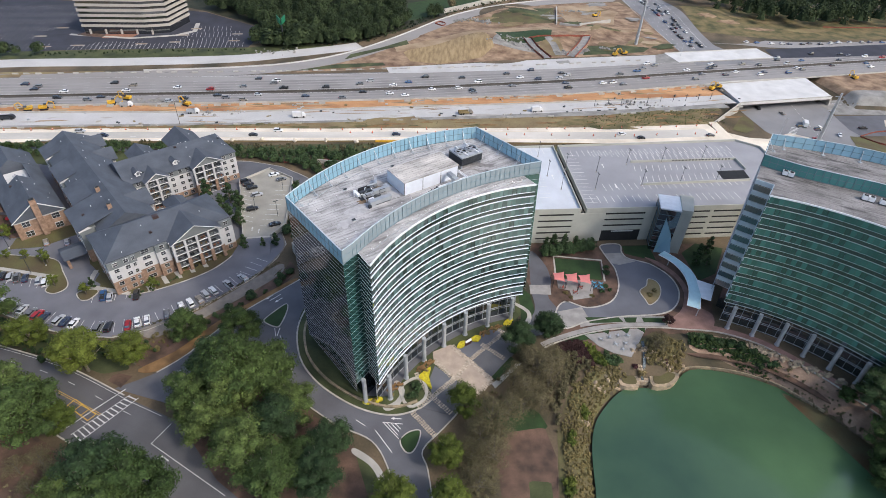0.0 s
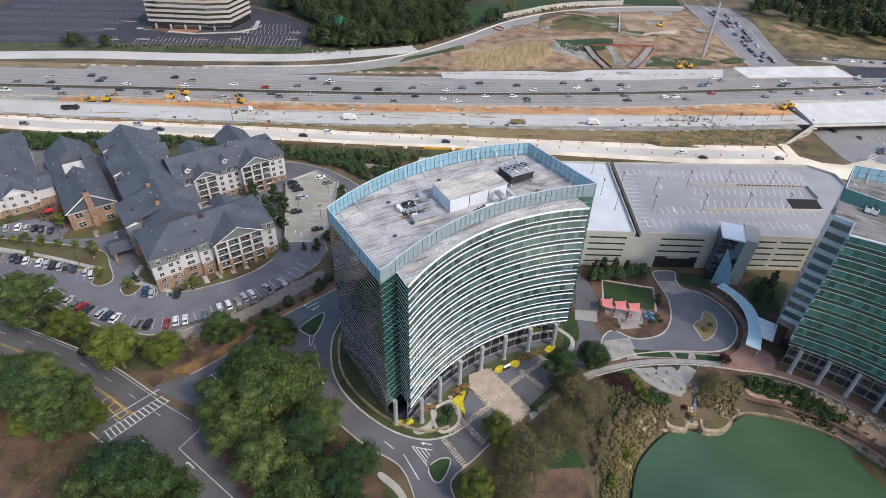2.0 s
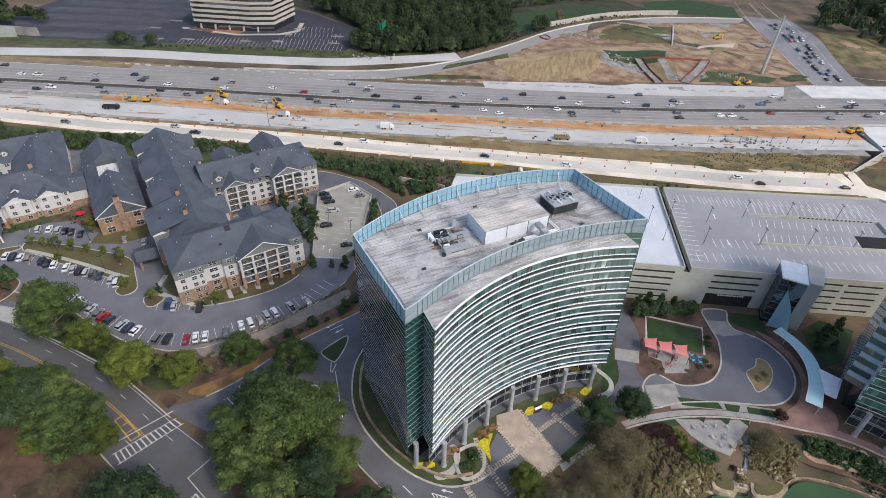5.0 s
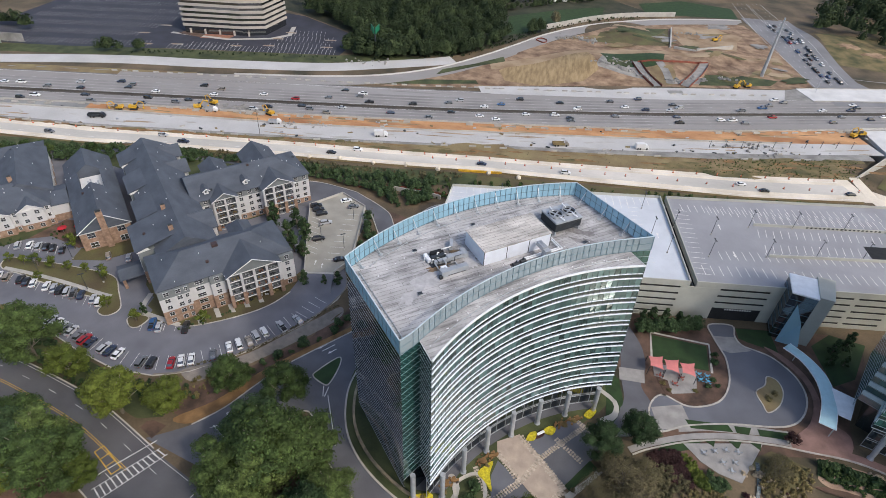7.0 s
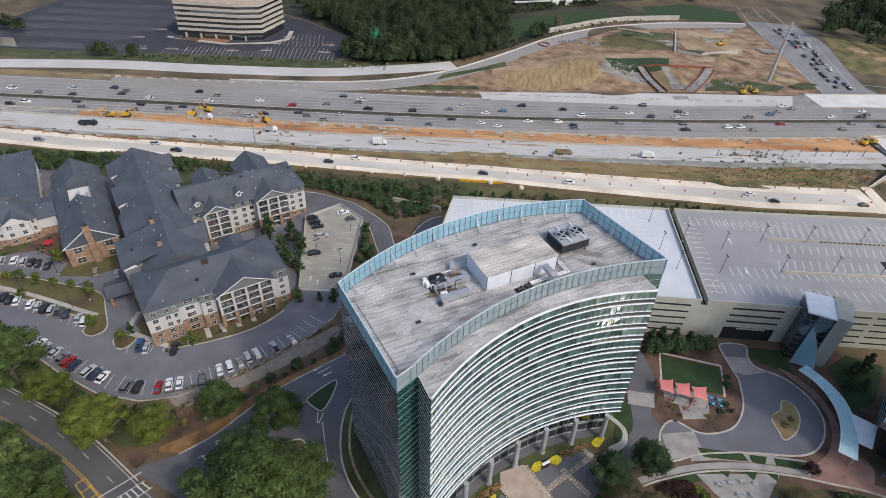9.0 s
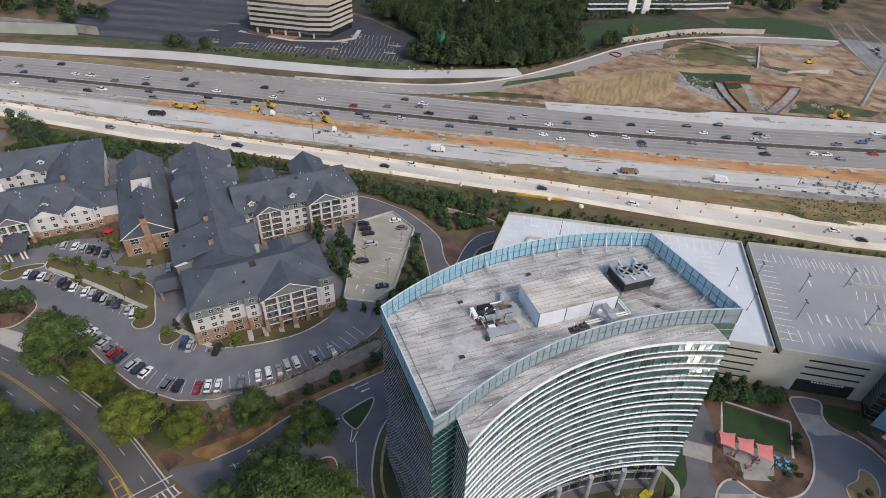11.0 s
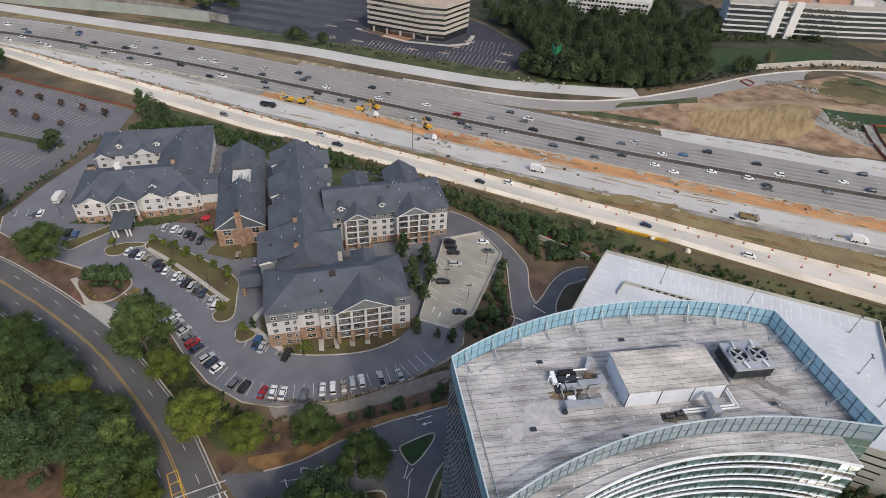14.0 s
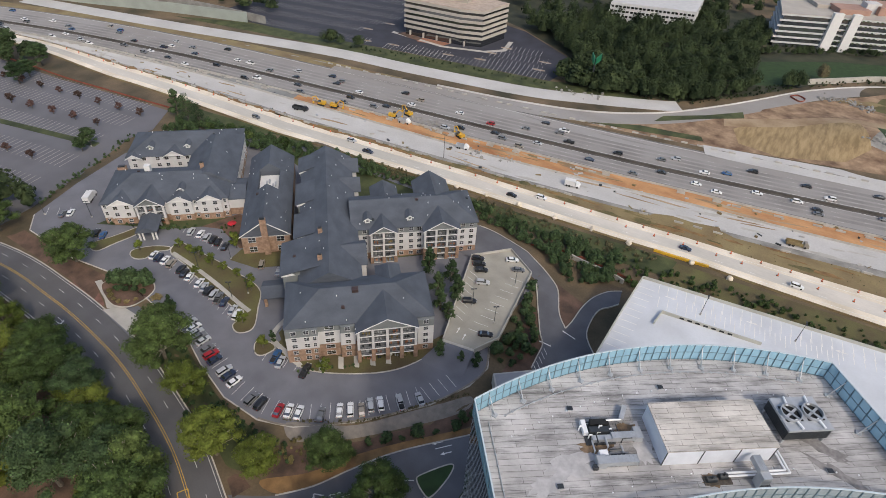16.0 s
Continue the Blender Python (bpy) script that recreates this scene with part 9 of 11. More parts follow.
park([(-103.7, 104, "suv", "silver"), (-101.8, 103.6, "sedan", "navy"), (-99.2, 103.2, "sedan", "white"), (-108.3, 104.8, "sedan", "navy"), (-110.4, 105.4, "suv", "red"), (-112.6, 106, "sedan", "grey"), (-123.7, 109.2, "sedan", "silver"), (-121.3, 108.7, "sedan", "white"),
      (-119.3, 107.8, "suv", "silver"), (-117.6, 107.4, "suv", "grey"), (-115.7, 107.2, "sedan", "silver")], LZ, lambda x, y: 84, "cars of the lot's west row")
park([(-155, 120.2, "sedan", "white"), (-152.9, 120.4, "suv", "navy"), (-150.4, 120.8, "sedan", "white"), (-147.6, 120.9, "suv", "tan"), (-143.2, 121, "suv", "black"), (-141.1, 120.5, "sedan", "black"), (-138.7, 120.6, "sedan", "white"),
      (-134.3, 120.4, "sedan", "white"), (-131.8, 120.2, "sedan", "silver"), (-129.6, 119.9, "suv", "black"), (-127.2, 119.8, "suv", "silver"), (-125, 119.6, "pickup", "grey"), (-122.6, 119.6, "sedan", "navy"), (-118.3, 118.9, "sedan", "silver"), (-116, 118.3, "suv", "white")], LZ, lambda x, y: 115, "cars along the median")
park([(-155.8, 134, "suv", "silver"), (-152.6, 135.1, "sedan", "white"), (-149.5, 135.2, "suv", "silver"), (-147.2, 135.6, "suv", "black"), (-145, 135.7, "suv", "black"), (-141.6, 135.5, "sedan", "black")], LZ, lambda x, y: 120, "cars by the clubhouse")
park([(-126.3, 136.4, "suv", "tan"), (-120.1, 137.3, "sedan", "silver")], LZ, lambda x, y: 125, "cars by the carport")
park([(-96.9, 114.4, "pickup", "blue"), (-94.7, 113.8, "sedan", "silver"), (-87.8, 115.5, "pickup", "black")], LZ, lambda x, y: 110, "cars before the apartments")
park([(-194.4, 117.2, "sedan", "white"), (-195.8, 115.3, "sedan", "grey"), (-178.2, 116.1, "suv", "black"), (-175.5, 116.7, "sedan", "blue")], LZ, lambda x, y: 130, "cars by the west wing")
park([(-75.1, 177.2, "suv", "black"), (-73.5, 175.2, "suv", "black"), (-71.5, 173.2, "suv", "black"), (-66.2, 183.1, "sedan", "white"), (-62.5, 180.1, "sedan", "grey"), (-68.3, 168.7, "suv", "silver"), (-67.4, 159.8, "suv", "black"), (-57.3, 151.7, "sedan", "black")], DECK_Z, lambda x, y: 30, "cars on the deck")

# highway traffic, lane by lane
rng = random.Random(5)
COLOURS = ["black"] * 7 + ["grey"] * 4 + ["white"] * 5 + ["silver"] * 3 + ["navy"] * 2 + ["red", "tan", "blue"]
KINDS = ["sedan"] * 5 + ["suv"] * 4 + ["pickup"]


def traffic(off, n, flip, group, lo=0.02, hi=0.9):
    ln = offset(MEDIAN, off)
    q = np.array(ln)
    seg = np.concatenate([[0], np.cumsum(np.hypot(*np.diff(q, axis=0).T))])
    for k in range(n):
        s = seg[-1] * (lo + (hi - lo) * (k + rng.random() * 0.9) / n)
        x, y = np.interp(s, seg, q[:, 0]), np.interp(s, seg, q[:, 1])
        x2, y2 = np.interp(s + 2, seg, q[:, 0]), np.interp(s + 2, seg, q[:, 1])
        put_car(rng.choice(KINDS), rng.choice(COLOURS), x, y, 0.08, math.degrees(math.atan2(y2 - y, x2 - x)) + (180 if flip else 0), group)


for lane, n in ((4.2, 28), (7.8, 22), (11.2, 24)):
    traffic(lane, n, False, "cars on the south carriageway", 0.1, 0.78)
for lane, n in ((-4.5, 30), (-8.2, 22), (-12, 19), (-15.6, 14), (-19.5, 8)):
    traffic(lane, n, True, "cars on the north carriageway", 0.1, 0.78)

# ---- highway furniture and the far side ----
def road_ribbon(name, line, half, z, mat, label):
    bm = bmesh.new()
    ribbon(bm, offset(line, half), offset(line, -half), z - 0.25, z)
    return setting(name, bm, mat, label, "road")


# lane paint
def lanes(b):
    for o in (5.9, 9.5, 13.0):
        dashes(b, offset(MEDIAN, o), 0.1, 0.22, 3, 9)
    for o in (-6.3, -10.1, -13.8, -17.5):
        dashes(b, offset(MEDIAN, o), 0.1, 0.22, 3, 9)
marks("marking_lanes", lanes, M["lanepaint"], "white dashed highway lane lines")
marks("marking_edge", lambda b: [dashes(b, offset(MEDIAN, o), 0.1, 0.2, 1, 0) for o in (2.2, -2.4)] + [dashes(b, offset(edge("low"), -1.0), 0.1, 0.2, 1, 0), dashes(b, offset(edge("up"), 2.0), 0.1, 0.2, 1, 0)], M["white"], "solid white highway edge lines")
RAMP_END = [i for i, p in enumerate(edge("near")) if p[0] < 133 * S][-1]
marks("marking_ramp", lambda b: [dashes(b, offset(edge("near"), -2.2)[:RAMP_END], 0.08, 0.2, 1, 0), dashes(b, offset(edge("rampfar"), 3.0)[:RAMP_END], 0.08, 0.2, 1, 0), dashes(b, offset(edge("near"), -5.6)[:RAMP_END], 0.08, 0.18, 3, 9)], M["white"], "white lines on the frontage ramp")
# wheel-darkened lanes
for o in (4.1, 7.7, 11.3):
    bm = bmesh.new()
    sheet(bm, offset(MEDIAN, o + 1.15), offset(MEDIAN, o - 1.15), 0.09)
    tagged(part("marking_wear", bm, M["wear"]), "dark tyre-worn tracks", "road", kind="structure")
for o in (-4.4, -8.2, -12.0, -15.7):
    bm = bmesh.new()
    sheet(bm, offset(MEDIAN, o + 1.15), offset(MEDIAN, o - 1.15), 0.09)
    tagged(part("marking_wear", bm, M["wear"]), "dark tyre-worn tracks", "road", kind="structure")


def barrier(line, z, label, mat="conc", h=0.85):
    bm = bmesh.new()
    ribbon(bm, offset(line, 0.32), offset(line, -0.32), z, z + 0.25)
    ribbon(bm, offset(line, 0.14), offset(line, -0.14), z + 0.2, z + h)
    return tagged(part("barrier", bm, M[mat]), label, "barrier", kind="structure")


barrier(MEDIAN, 0.05, "dark brown concrete median barrier", "medianpave")
# dark edge strips: the shade along the barriers painted on the road
for name, lo, d0, d1 in (("low", "low", -0.3, -1.5), ("up", "up", 0.2, 1.1)):
    bm = bmesh.new()
    sheet(bm, offset(edge(lo), d0), offset(edge(lo), d1), 0.094)
    tagged(part("marking_shoulder", bm, M["edge_shade"]), "dark strip painting barrier shade along the carriageway edge", "road", kind="structure")
NEAR_, FAR_ = np.array(edge("near"))[:RAMP_END], np.array(edge("rampfar"))[:RAMP_END]
bm = bmesh.new()
sheet(bm, [tuple(p) for p in NEAR_ * 0.72 + FAR_ * 0.28], [tuple(p) for p in NEAR_ * 0.28 + FAR_ * 0.72], 0.066)
tagged(part("road_ramp_lane", bm, M["ramplane"]), "grey worn lane of the frontage ramp", "road", kind="structure")
barrier(offset(edge("low"), 0.4), 0.05, "stained concrete work-zone barrier")
barrier(offset(edge("conc_f"), 0.3)[:RAMP_END], 0.05, "low concrete wall along the collector")
barrier(offset(edge("near"), 0.6)[:RAMP_END], 0.0, "weathered guard rail along the ramp", "brown", 0.7)

# north ramp, merging road and their verges
CRAMP = curve(plan((-430, 222), (-330, 250), (-235, 279.6), (-182, 290.5), (-126, 303.8), (-98, 315.6), (-68, 331), (-57, 338)), 6)
road_ribbon("road_new_ramp", CRAMP, 5.6 * S, 0.09, M["greyconc"], "fresh pale concrete ramp")
JOIN = curve(plan((-215, 262), (-160, 276), (-120, 286), (-87, 298.5), (-60, 318.5), (-39.5, 343.8), (-22.3, 369.5), (-3, 399.7), (25.2, 429.5), (60, 452), (83.3, 462.4), (112, 472), (128, 476)), 6)
bm = bmesh.new()
ribbon(bm, edge("up")[8:46], offset(edge("up"), -7 * S)[8:46], -0.2, 0.04)
setting("ground_north_verge", bm, M["brown"], "brown verge north of the highway", "ground")
road_ribbon("road_merge", JOIN, 5.2 * S, 0.1, M["hwy"], "grey merging road curving uphill")
barrier(offset(JOIN, -6.2)[6:], 0.05, "pale barrier along the merging road", "greyconc")
flat("ground_office_verge", plan((-340, 262), (-235, 286), (-182, 296.5), (-126, 310), (-100, 321), (-70, 336), (-100, 334), (-120, 323.5), (-205, 305), (-300, 283)), 0.03, M["grass"], "mown grass verge before the office lot", "ground")

# construction site
SITE = plan((-86, 290), (-72, 304), (-54, 318), (-33, 346), (-16, 372), (3, 398), (30, 427), (64, 448), (88, 458), (126, 470), (134, 440), (140, 400), (142, 362), (124, 352), (66, 337.5), (-20, 311), (-37, 303))
drape("ground_site", SITE, 1.6, 0.08, M["siteclay"], "orange clay construction ground")
drape("ground_slope", plan((-30, 330), (-19, 352), (-2, 364), (18, 371), (24, 343), (16, 328), (-8, 315), (-25, 316.5)), 0.75, 0.16, material("straw_slope", (0.27, 0.185, 0.085), vary=0.2, scale=0.5, fine=2.2, tint=(0.33, 0.235, 0.12), bump=0.4, stretch=(1, 0.16, 1)), "straw-covered tan slope")
drape("ground_seeded", plan((25, 374), (64, 386), (60, 362), (30, 351)), 0.75, 0.18, M["lawn"], "dark green seeded slope")
drape("ground_seeded", plan((37, 430), (71, 441), (60, 417), (39, 413)), 0.75, 0.18, M["grass"], "green seeded slope")
drape("ground_seeded", plan((-62, 313), (-44, 331), (-28, 345), (-30, 352), (-44, 336), (-60, 322)), 0.75, 0.18, M["grass"], "weedy green slope edge")
drape("ground_seeded", plan((-85, 293), (-66, 305), (-40, 312), (-38, 308), (-62, 300)), 0.75, 0.18, M["grass"], "weedy green slope edge")
drape("ground_gravel", plan((22, 346), (28, 374), (44, 366), (52, 344), (64, 345), (96, 360), (92, 348), (60, 340)), 0.75, 0.14, M["gravel"], "grey gravel drainage bed")
drape("ground_tracks", plan((-36, 338), (-18, 352), (10, 374), (40, 388), (90, 394), (134, 404), (134, 398), (92, 388), (42, 380), (14, 368), (-12, 346), (-34, 330)), 0.75, 0.2, M["dirt"], "tan haul track")
drape("ground_tracks", plan((80, 410), (110, 418), (120, 440), (100, 452), (80, 440)), 0.75, 0.2, M["dirt"], "tan bare earth")
flat("road_pad", plan((-37.5, 305), (66.3, 335.8), (124.4, 351.1), (120.8, 337.1), (64, 319.1), (-34.3, 296.3)), 0.12, M["greyconc"], "unfinished concrete shoulder slab", "road")
flat("ground_pad_pit", plan((60, 330.5), (68, 332.8), (68.6, 329), (60.6, 326.8)), 0.135, M["gravel"], "open pit in the slab", "ground", 0.05)


drape("ground_slope", plan((76, 447), (104, 456), (116, 436), (110, 408), (92, 402), (78, 408), (74, 425)), 0.75, 0.24, M["dirt"], "raked tan slope above the culvert")
drape("ground_slope", plan((22, 398), (26, 416), (48, 428), (72, 442), (68, 404), (45, 396)), 0.75, 0.15, M["dry"], "thin grass on a tan slope")
drape("ground_seeded", plan((78, 343), (118, 355), (124, 364), (104, 366), (84, 360)), 0.75, 0.17, M["grass"], "weedy green patch beside the slab")
drape("ground_seeded", plan((60, 474), (84, 478), (126, 484), (126, 512), (90, 520), (56, 500)), 2.0, 0.1, M["lawn"], "bright mown grass beside the ramp top")


STRAW = plan((-30, 330), (-19, 352), (-2, 364), (18, 371), (24, 343), (16, 328), (-8, 315), (-25, 316.5))
g_ = random.Random(77)
for i in range(34):
    while True:
        x, y = g_.uniform(-60, 138) * S, g_.uniform(318, 462) * S
        if inside_distance(SITE, np.array([x]), np.array([y]))[0] < -4 and inside_distance(STRAW, np.array([x]), np.array([y]))[0] > 12:
            break
    a, b, ang = g_.uniform(4, 16), g_.uniform(1.8, 6), g_.uniform(-20, 60)
    ring = []
    for k in range(16):
        t, r = 2 * math.pi * k / 16, g_.uniform(0.6, 1.2)
        v = pose(x, y, 0, 0, 0, ang) @ Vector((a * r * math.cos(t), b * r * math.sin(t), 0))
        ring.append((v.x, v.y))
    kind = ("brown", "grass", "gravel", "dirt", "dry", "brown")[i % 6]
    drape("ground_patch", ring, 0.5, 0.25 + 0.012 * i, M[kind], {"brown": "damp brown earth patch", "grass": "weedy green patch", "gravel": "spilled grey gravel patch", "dirt": "pale tan earth patch", "dry": "dry grass patch"}[kind])


def blobs(name, spots, z, mat, label, seed, category="ground"):
    """Irregular thin patches (x, y, half-length, half-width, angle) spread on a level surface."""
    g = random.Random(seed)
    bm = bmesh.new()
    for i, (x, y, a, b, ang) in enumerate(spots):
        m = pose(x, y, 0, 0, 0, ang)
        ring, n = [], 14
        for k in range(n):
            t, r = 2 * math.pi * k / n, g.uniform(0.6, 1.15)
            v = m @ Vector((a * r * math.cos(t), b * r * math.sin(t), 0))
            ring.append((v.x, v.y))
        prism(bm, ring, z - 0.03, z + 0.004 * (i % 9))
    return tagged(part(name, bm, mat), label, category, kind="stuff")


def along(lo, hi, n, seed, a=(2, 9), b=(0.4, 1.3), west=-330, east=150):
    """Random patch places between two lengthwise edges of the highway."""
    g, A, B = random.Random(seed), edge(lo), edge(hi)
    keep = [i for i in range(len(A) - 1) if west * S < A[i][0] < east * S]
    out = []
    for _ in range(n):
        i, t = g.choice(keep), g.random()
        u = g.random()
        p = [A[i][k] * (1 - t) + B[i][k] * t + (A[i + 1][k] - A[i][k]) * u for k in (0, 1)]
        d = math.degrees(math.atan2(A[i + 1][1] - A[i][1], A[i + 1][0] - A[i][0]))
        out.append((p[0], p[1], g.uniform(*a), g.uniform(*b), d + g.uniform(-6, 6)))
    return out


blobs("dirt_patch", along("conc_n", "conc_f", 34, 1), 0.075, M["conc"], "grey dirt smeared on the unfinished lanes", 1)
blobs("dirt_patch", along("conc_n", "conc_f", 22, 2, (3, 14), (0.3, 0.8)), 0.115, M["dirt"], "tan dirt tracked over the unfinished lanes", 2)
blobs("dirt_patch", along("conc_f", "low", 26, 3, (5, 16), (0.4, 1.4), west=-200), 0.055, M["dirt"], "pale tan patches in the clay strip", 3)
blobs("dirt_patch", along("conc_f", "low", 18, 4, (2, 7), (0.3, 1.0), west=-200), 0.095, M["brown"], "dark damp patches in the clay strip", 4)
blobs("weed_patch", along("rampfar", "conc_g", 9, 51, (10, 26), (2.0, 4.5), 50, 140), 0.06, M["weedy"], "grass on the strip by the bridge", 51)
blobs("weed_patch", along("rampfar", "conc_g", 45, 5, (2, 9), (0.5, 2.0)), 0.055, M["weedy"], "weeds on the earth strip", 5)
blobs("dirt_patch", along("rampfar", "conc_g", 70, 6, (2, 8), (0.4, 1.5)), 0.10, M["straw"], "orange-tan earth patches", 6)
blobs("dirt_patch", [(-28 * S, 239.5 * S, 24, 5.5, 14)], 0.115, M["brown"], "bare brown earth between the roadways", 7)
blobs("stain_patch", along("low", 1.2, 18, 8, (6, 22), (0.3, 0.6), -380, 300), 0.1, M["wear"], "dark oil stains on the carriageway", 8)
blobs("stain_patch", along(-1.2, "up", 22, 9, (6, 22), (0.3, 0.6), -380, 300), 0.1, M["wear"], "dark oil stains on the carriageway", 9)
blobs("stain_patch", [(p[0], p[1], 2 + i % 5, 0.5, 12) for i, p in enumerate(offset(edge("up"), -5)[30:80:2])], 0.13, M["gravel"], "grey stains on the shoulder slab", 10)


def clutter(name, spots, label, seed, big=1.6):
    """Small building materials lying about: boards, blocks and bundles."""
    g = random.Random(seed)
    for mat in ("conc", "darkmetal", "brown", "greymetal"):
        bm = bmesh.new()
        for x, y, a, b, ang in spots:
            if g.random() < 0.24:
                sx, sy, sz = g.uniform(0.3, big * 1.6), g.uniform(0.2, big * 0.6), g.uniform(0.15, 0.8)
                box(bm, (x, y, 0.06 + sz / 2 + g.uniform(0, 0.02)), (sx, sy, sz), ang + g.uniform(-50, 50))
        tagged(part(name, bm, M[mat]), label, "building material", kind="stuff")


clutter("site_debris", along("conc_n", "conc_f", 75, 11), "loose building materials on the unfinished lanes", 11)
clutter("site_debris", along("conc_f", "low", 55, 12), "loose building materials along the clay strip", 12)
clutter("site_debris", along("conc_n", "conc_n", 50, 13, east=148), "loose building materials beside the lanes", 13)
# separate barrier blocks along the work zone
for lo, d, sd in (("low", 1.6, 14), ("low", 3.4, 15), ("conc_g", 0.4, 16)):
    g, bm = random.Random(sd), bmesh.new()
    ln = offset(edge(lo), d)
    for a, b in zip(ln, ln[1:]):
        n = max(1, int(math.hypot(b[0] - a[0], b[1] - a[1]) / 4.4))
        for i in range(n):
            if a[0] > 150 * S or a[0] < -360 * S or g.random() < 0.45:
                continue
            t = (i + 0.5) / n
            box(bm, (a[0] + (b[0] - a[0]) * t, a[1] + (b[1] - a[1]) * t, 0.48), (3.6, 0.35 + 0.2 * (i % 2), 0.85), math.degrees(math.atan2(b[1] - a[1], b[0] - a[0])) + g.uniform(-2, 2))
    tagged(part("barrier_blocks", bm, M["conc"]), "row of loose concrete barrier blocks", "barrier", kind="stuff")


def fence(line, label, h=1.0):
    bm = bmesh.new()
    for a, b in zip(line, line[1:]):
        za, zb = ground_z(*a), ground_z(*b)
        v = [bm.verts.new(p) for p in ((*a, za), (*b, zb), (*b, zb + h), (*a, za + h))]
        bm.faces.new(v)
        tube(bm, (*a, za), (*a, za + h + 0.2), 0.05, 4)
    return tagged(part("silt_fence", bm, M["silt"]), label, "fence", kind="structure")


for i, (p, q) in enumerate((((45.5, 365), (55.5, 334)), ((86.5, 379), (70, 339)), ((58.5, 366), (63, 340)))):
    (ax, ay), (bx, by) = plan(p, q)
    ln = curve([(ax, ay), (ax * 0.55 + bx * 0.45 + 1.5 * (1 if i else -1), ay * 0.55 + by * 0.45), (bx, by)], 5)
    drape("ground_gravel", offset(ln, 2.6) + offset(ln, -2.6)[::-1], 0.7, 0.36 + 0.03 * i, M["gravel"], "grey stone drain channel")
    if i < 2:
        fence(offset(ln, 3.0), "orange silt fence along the drain", 1.5)
        fence(offset(ln, -3.0), "orange silt fence along the drain", 1.5)
fence(curve(plan((46.5, 364), (54, 366.5), (64, 367), (76, 373), (88, 378.5)), 4), "orange silt fence above the drain", 1.4)
drape("ground_patch", curve(plan((60, 338), (66, 344), (66, 360), (57, 362), (52, 352)), 4, True), 0.7, 0.3, M["brown"], "damp brown earth patch")
fence(curve(plan((-14, 388), (-11, 392), (-7, 389), (-9, 384), (-14, 388)), 4), "orange silt fence ring")
fence(curve(plan((205, 262), (222, 270), (245, 268), (238, 258), (215, 254), (205, 262)), 4), "orange silt fence ring")
fence(curve(plan((-420, 152), (-349, 168), (-300, 174), (-276, 178), (-236, 185)), 4), "orange silt fence along the shopping lot")
fence(curve(plan((-66, 196), (-56, 199.5), (-47.7, 200.3), (-40, 200), (-30.5, 199.1)), 4), "orange silt fence below the ramp")
fence(curve(plan((268, 432), (300, 436), (360, 446)), 4), "orange silt fence on the hill")
for a, b in (((74, 442), (69, 401)), ((71, 401), (84, 397.5)), ((84, 397.5), (108, 411.7))):
    bm = bmesh.new()
    (ax, ay), (bx, by) = plan(a, b)
    z = ground_z((ax + bx) / 2, (ay + by) / 2)
    wall(bm, (ax, ay), (bx, by), z - 2, z + 1.6, 1.0)
    setting("wall_culvert", bm, M["conc"], "pale concrete culvert wall", "wall")
bm = bmesh.new()
for a, b in zip(*(lambda l: (l, l[1:]))(curve(plan((-9, 413), (8, 430), (21, 443), (45, 460), (80, 475)), 5))):
    wall(bm, a, b, -0.5, 3.6, 0.8)
setting("wall_ramp", bm, M["conc"], "stained concrete retaining wall along the ramp", "wall")
bm = bmesh.new()
for a, b in zip(*(lambda l: (l, l[1:]))(curve(plan((-480, 212), (-412, 236), (-350, 264), (-300, 283)), 5))):
    wall(bm, a, b, -0.5, 6.8, 0.6)
setting("wall_noise", bm, material("noise_wall", (0.30, 0.33, 0.30), vary=0.1, scale=0.1, bump=0.1), "grey-green noise wall along the highway", "wall")
bm = bmesh.new()
for a, b in zip(*(lambda l: (l, l[1:]))(curve(plan((-470, 236), (-400, 262), (-340, 280), (-290, 288)), 5))):
    wall(bm, a, b, 0, 5.5, 0.6)
setting("wall_stained", bm, M["gravel"], "streaked grey retaining wall behind the noise wall", "wall")

# arterial and its bridges
drape("road_arterial", plan((128, 490), (136.6, 413), (141.7, 362), (152, 300), (158, 262), (172, 238), (215, 240), (204, 270), (205, 300), (190, 340), (169.5, 376.4), (166, 425), (162, 490)), 1.8, 0.12, M["paleasphalt"], "grey arterial road under the highway", "road")
drape("road_arterial_branch", plan((200, 262), (240, 268), (300, 262), (300, 284), (240, 292), (205, 286)), 2.0, 0.10, M["asphalt"], "asphalt side road at the interchange", "road")
drape("road_frontage_end", plan((126, 258), (134, 260), (146, 254), (156, 254), (170, 262), (178, 258), (176, 240), (168, 232), (150, 230), (132, 232), (128, 240)), 1.2, 0.16, M["newconc"], "pale concrete end of the frontage ramp", "road")
flat("ground_bridge_gap", plan((120.8, 337.1), (124.4, 351.1), (131.2, 355.2), (136.1, 339.5)), 0.11, M["gravel"], "grey crushed stone beside the deck", "ground")
drape("ground_under_gravel", plan((204, 300), (230, 306), (300, 322), (300, 292), (240, 292), (206, 288)), 1.6, 0.14, M["gravel"], "grey gravel slope beside the bridge")
drape("ground_under_bank", plan((141, 262), (147, 259), (153, 264), (156, 273), (153, 280)), 0.8, 0.18, M["dry"], "weedy slope below the wing wall")
E_ = [i for i, p in enumerate(edge("low")) if 207 * S < p[0] < 330 * S]
drape("ground_east_clay", [edge("low")[i] for i in E_] + [edge("conc_g")[i] for i in E_[::-1]], 1.2, 0.13, M["siteclay"], "bare clay embankment east of the bridge")
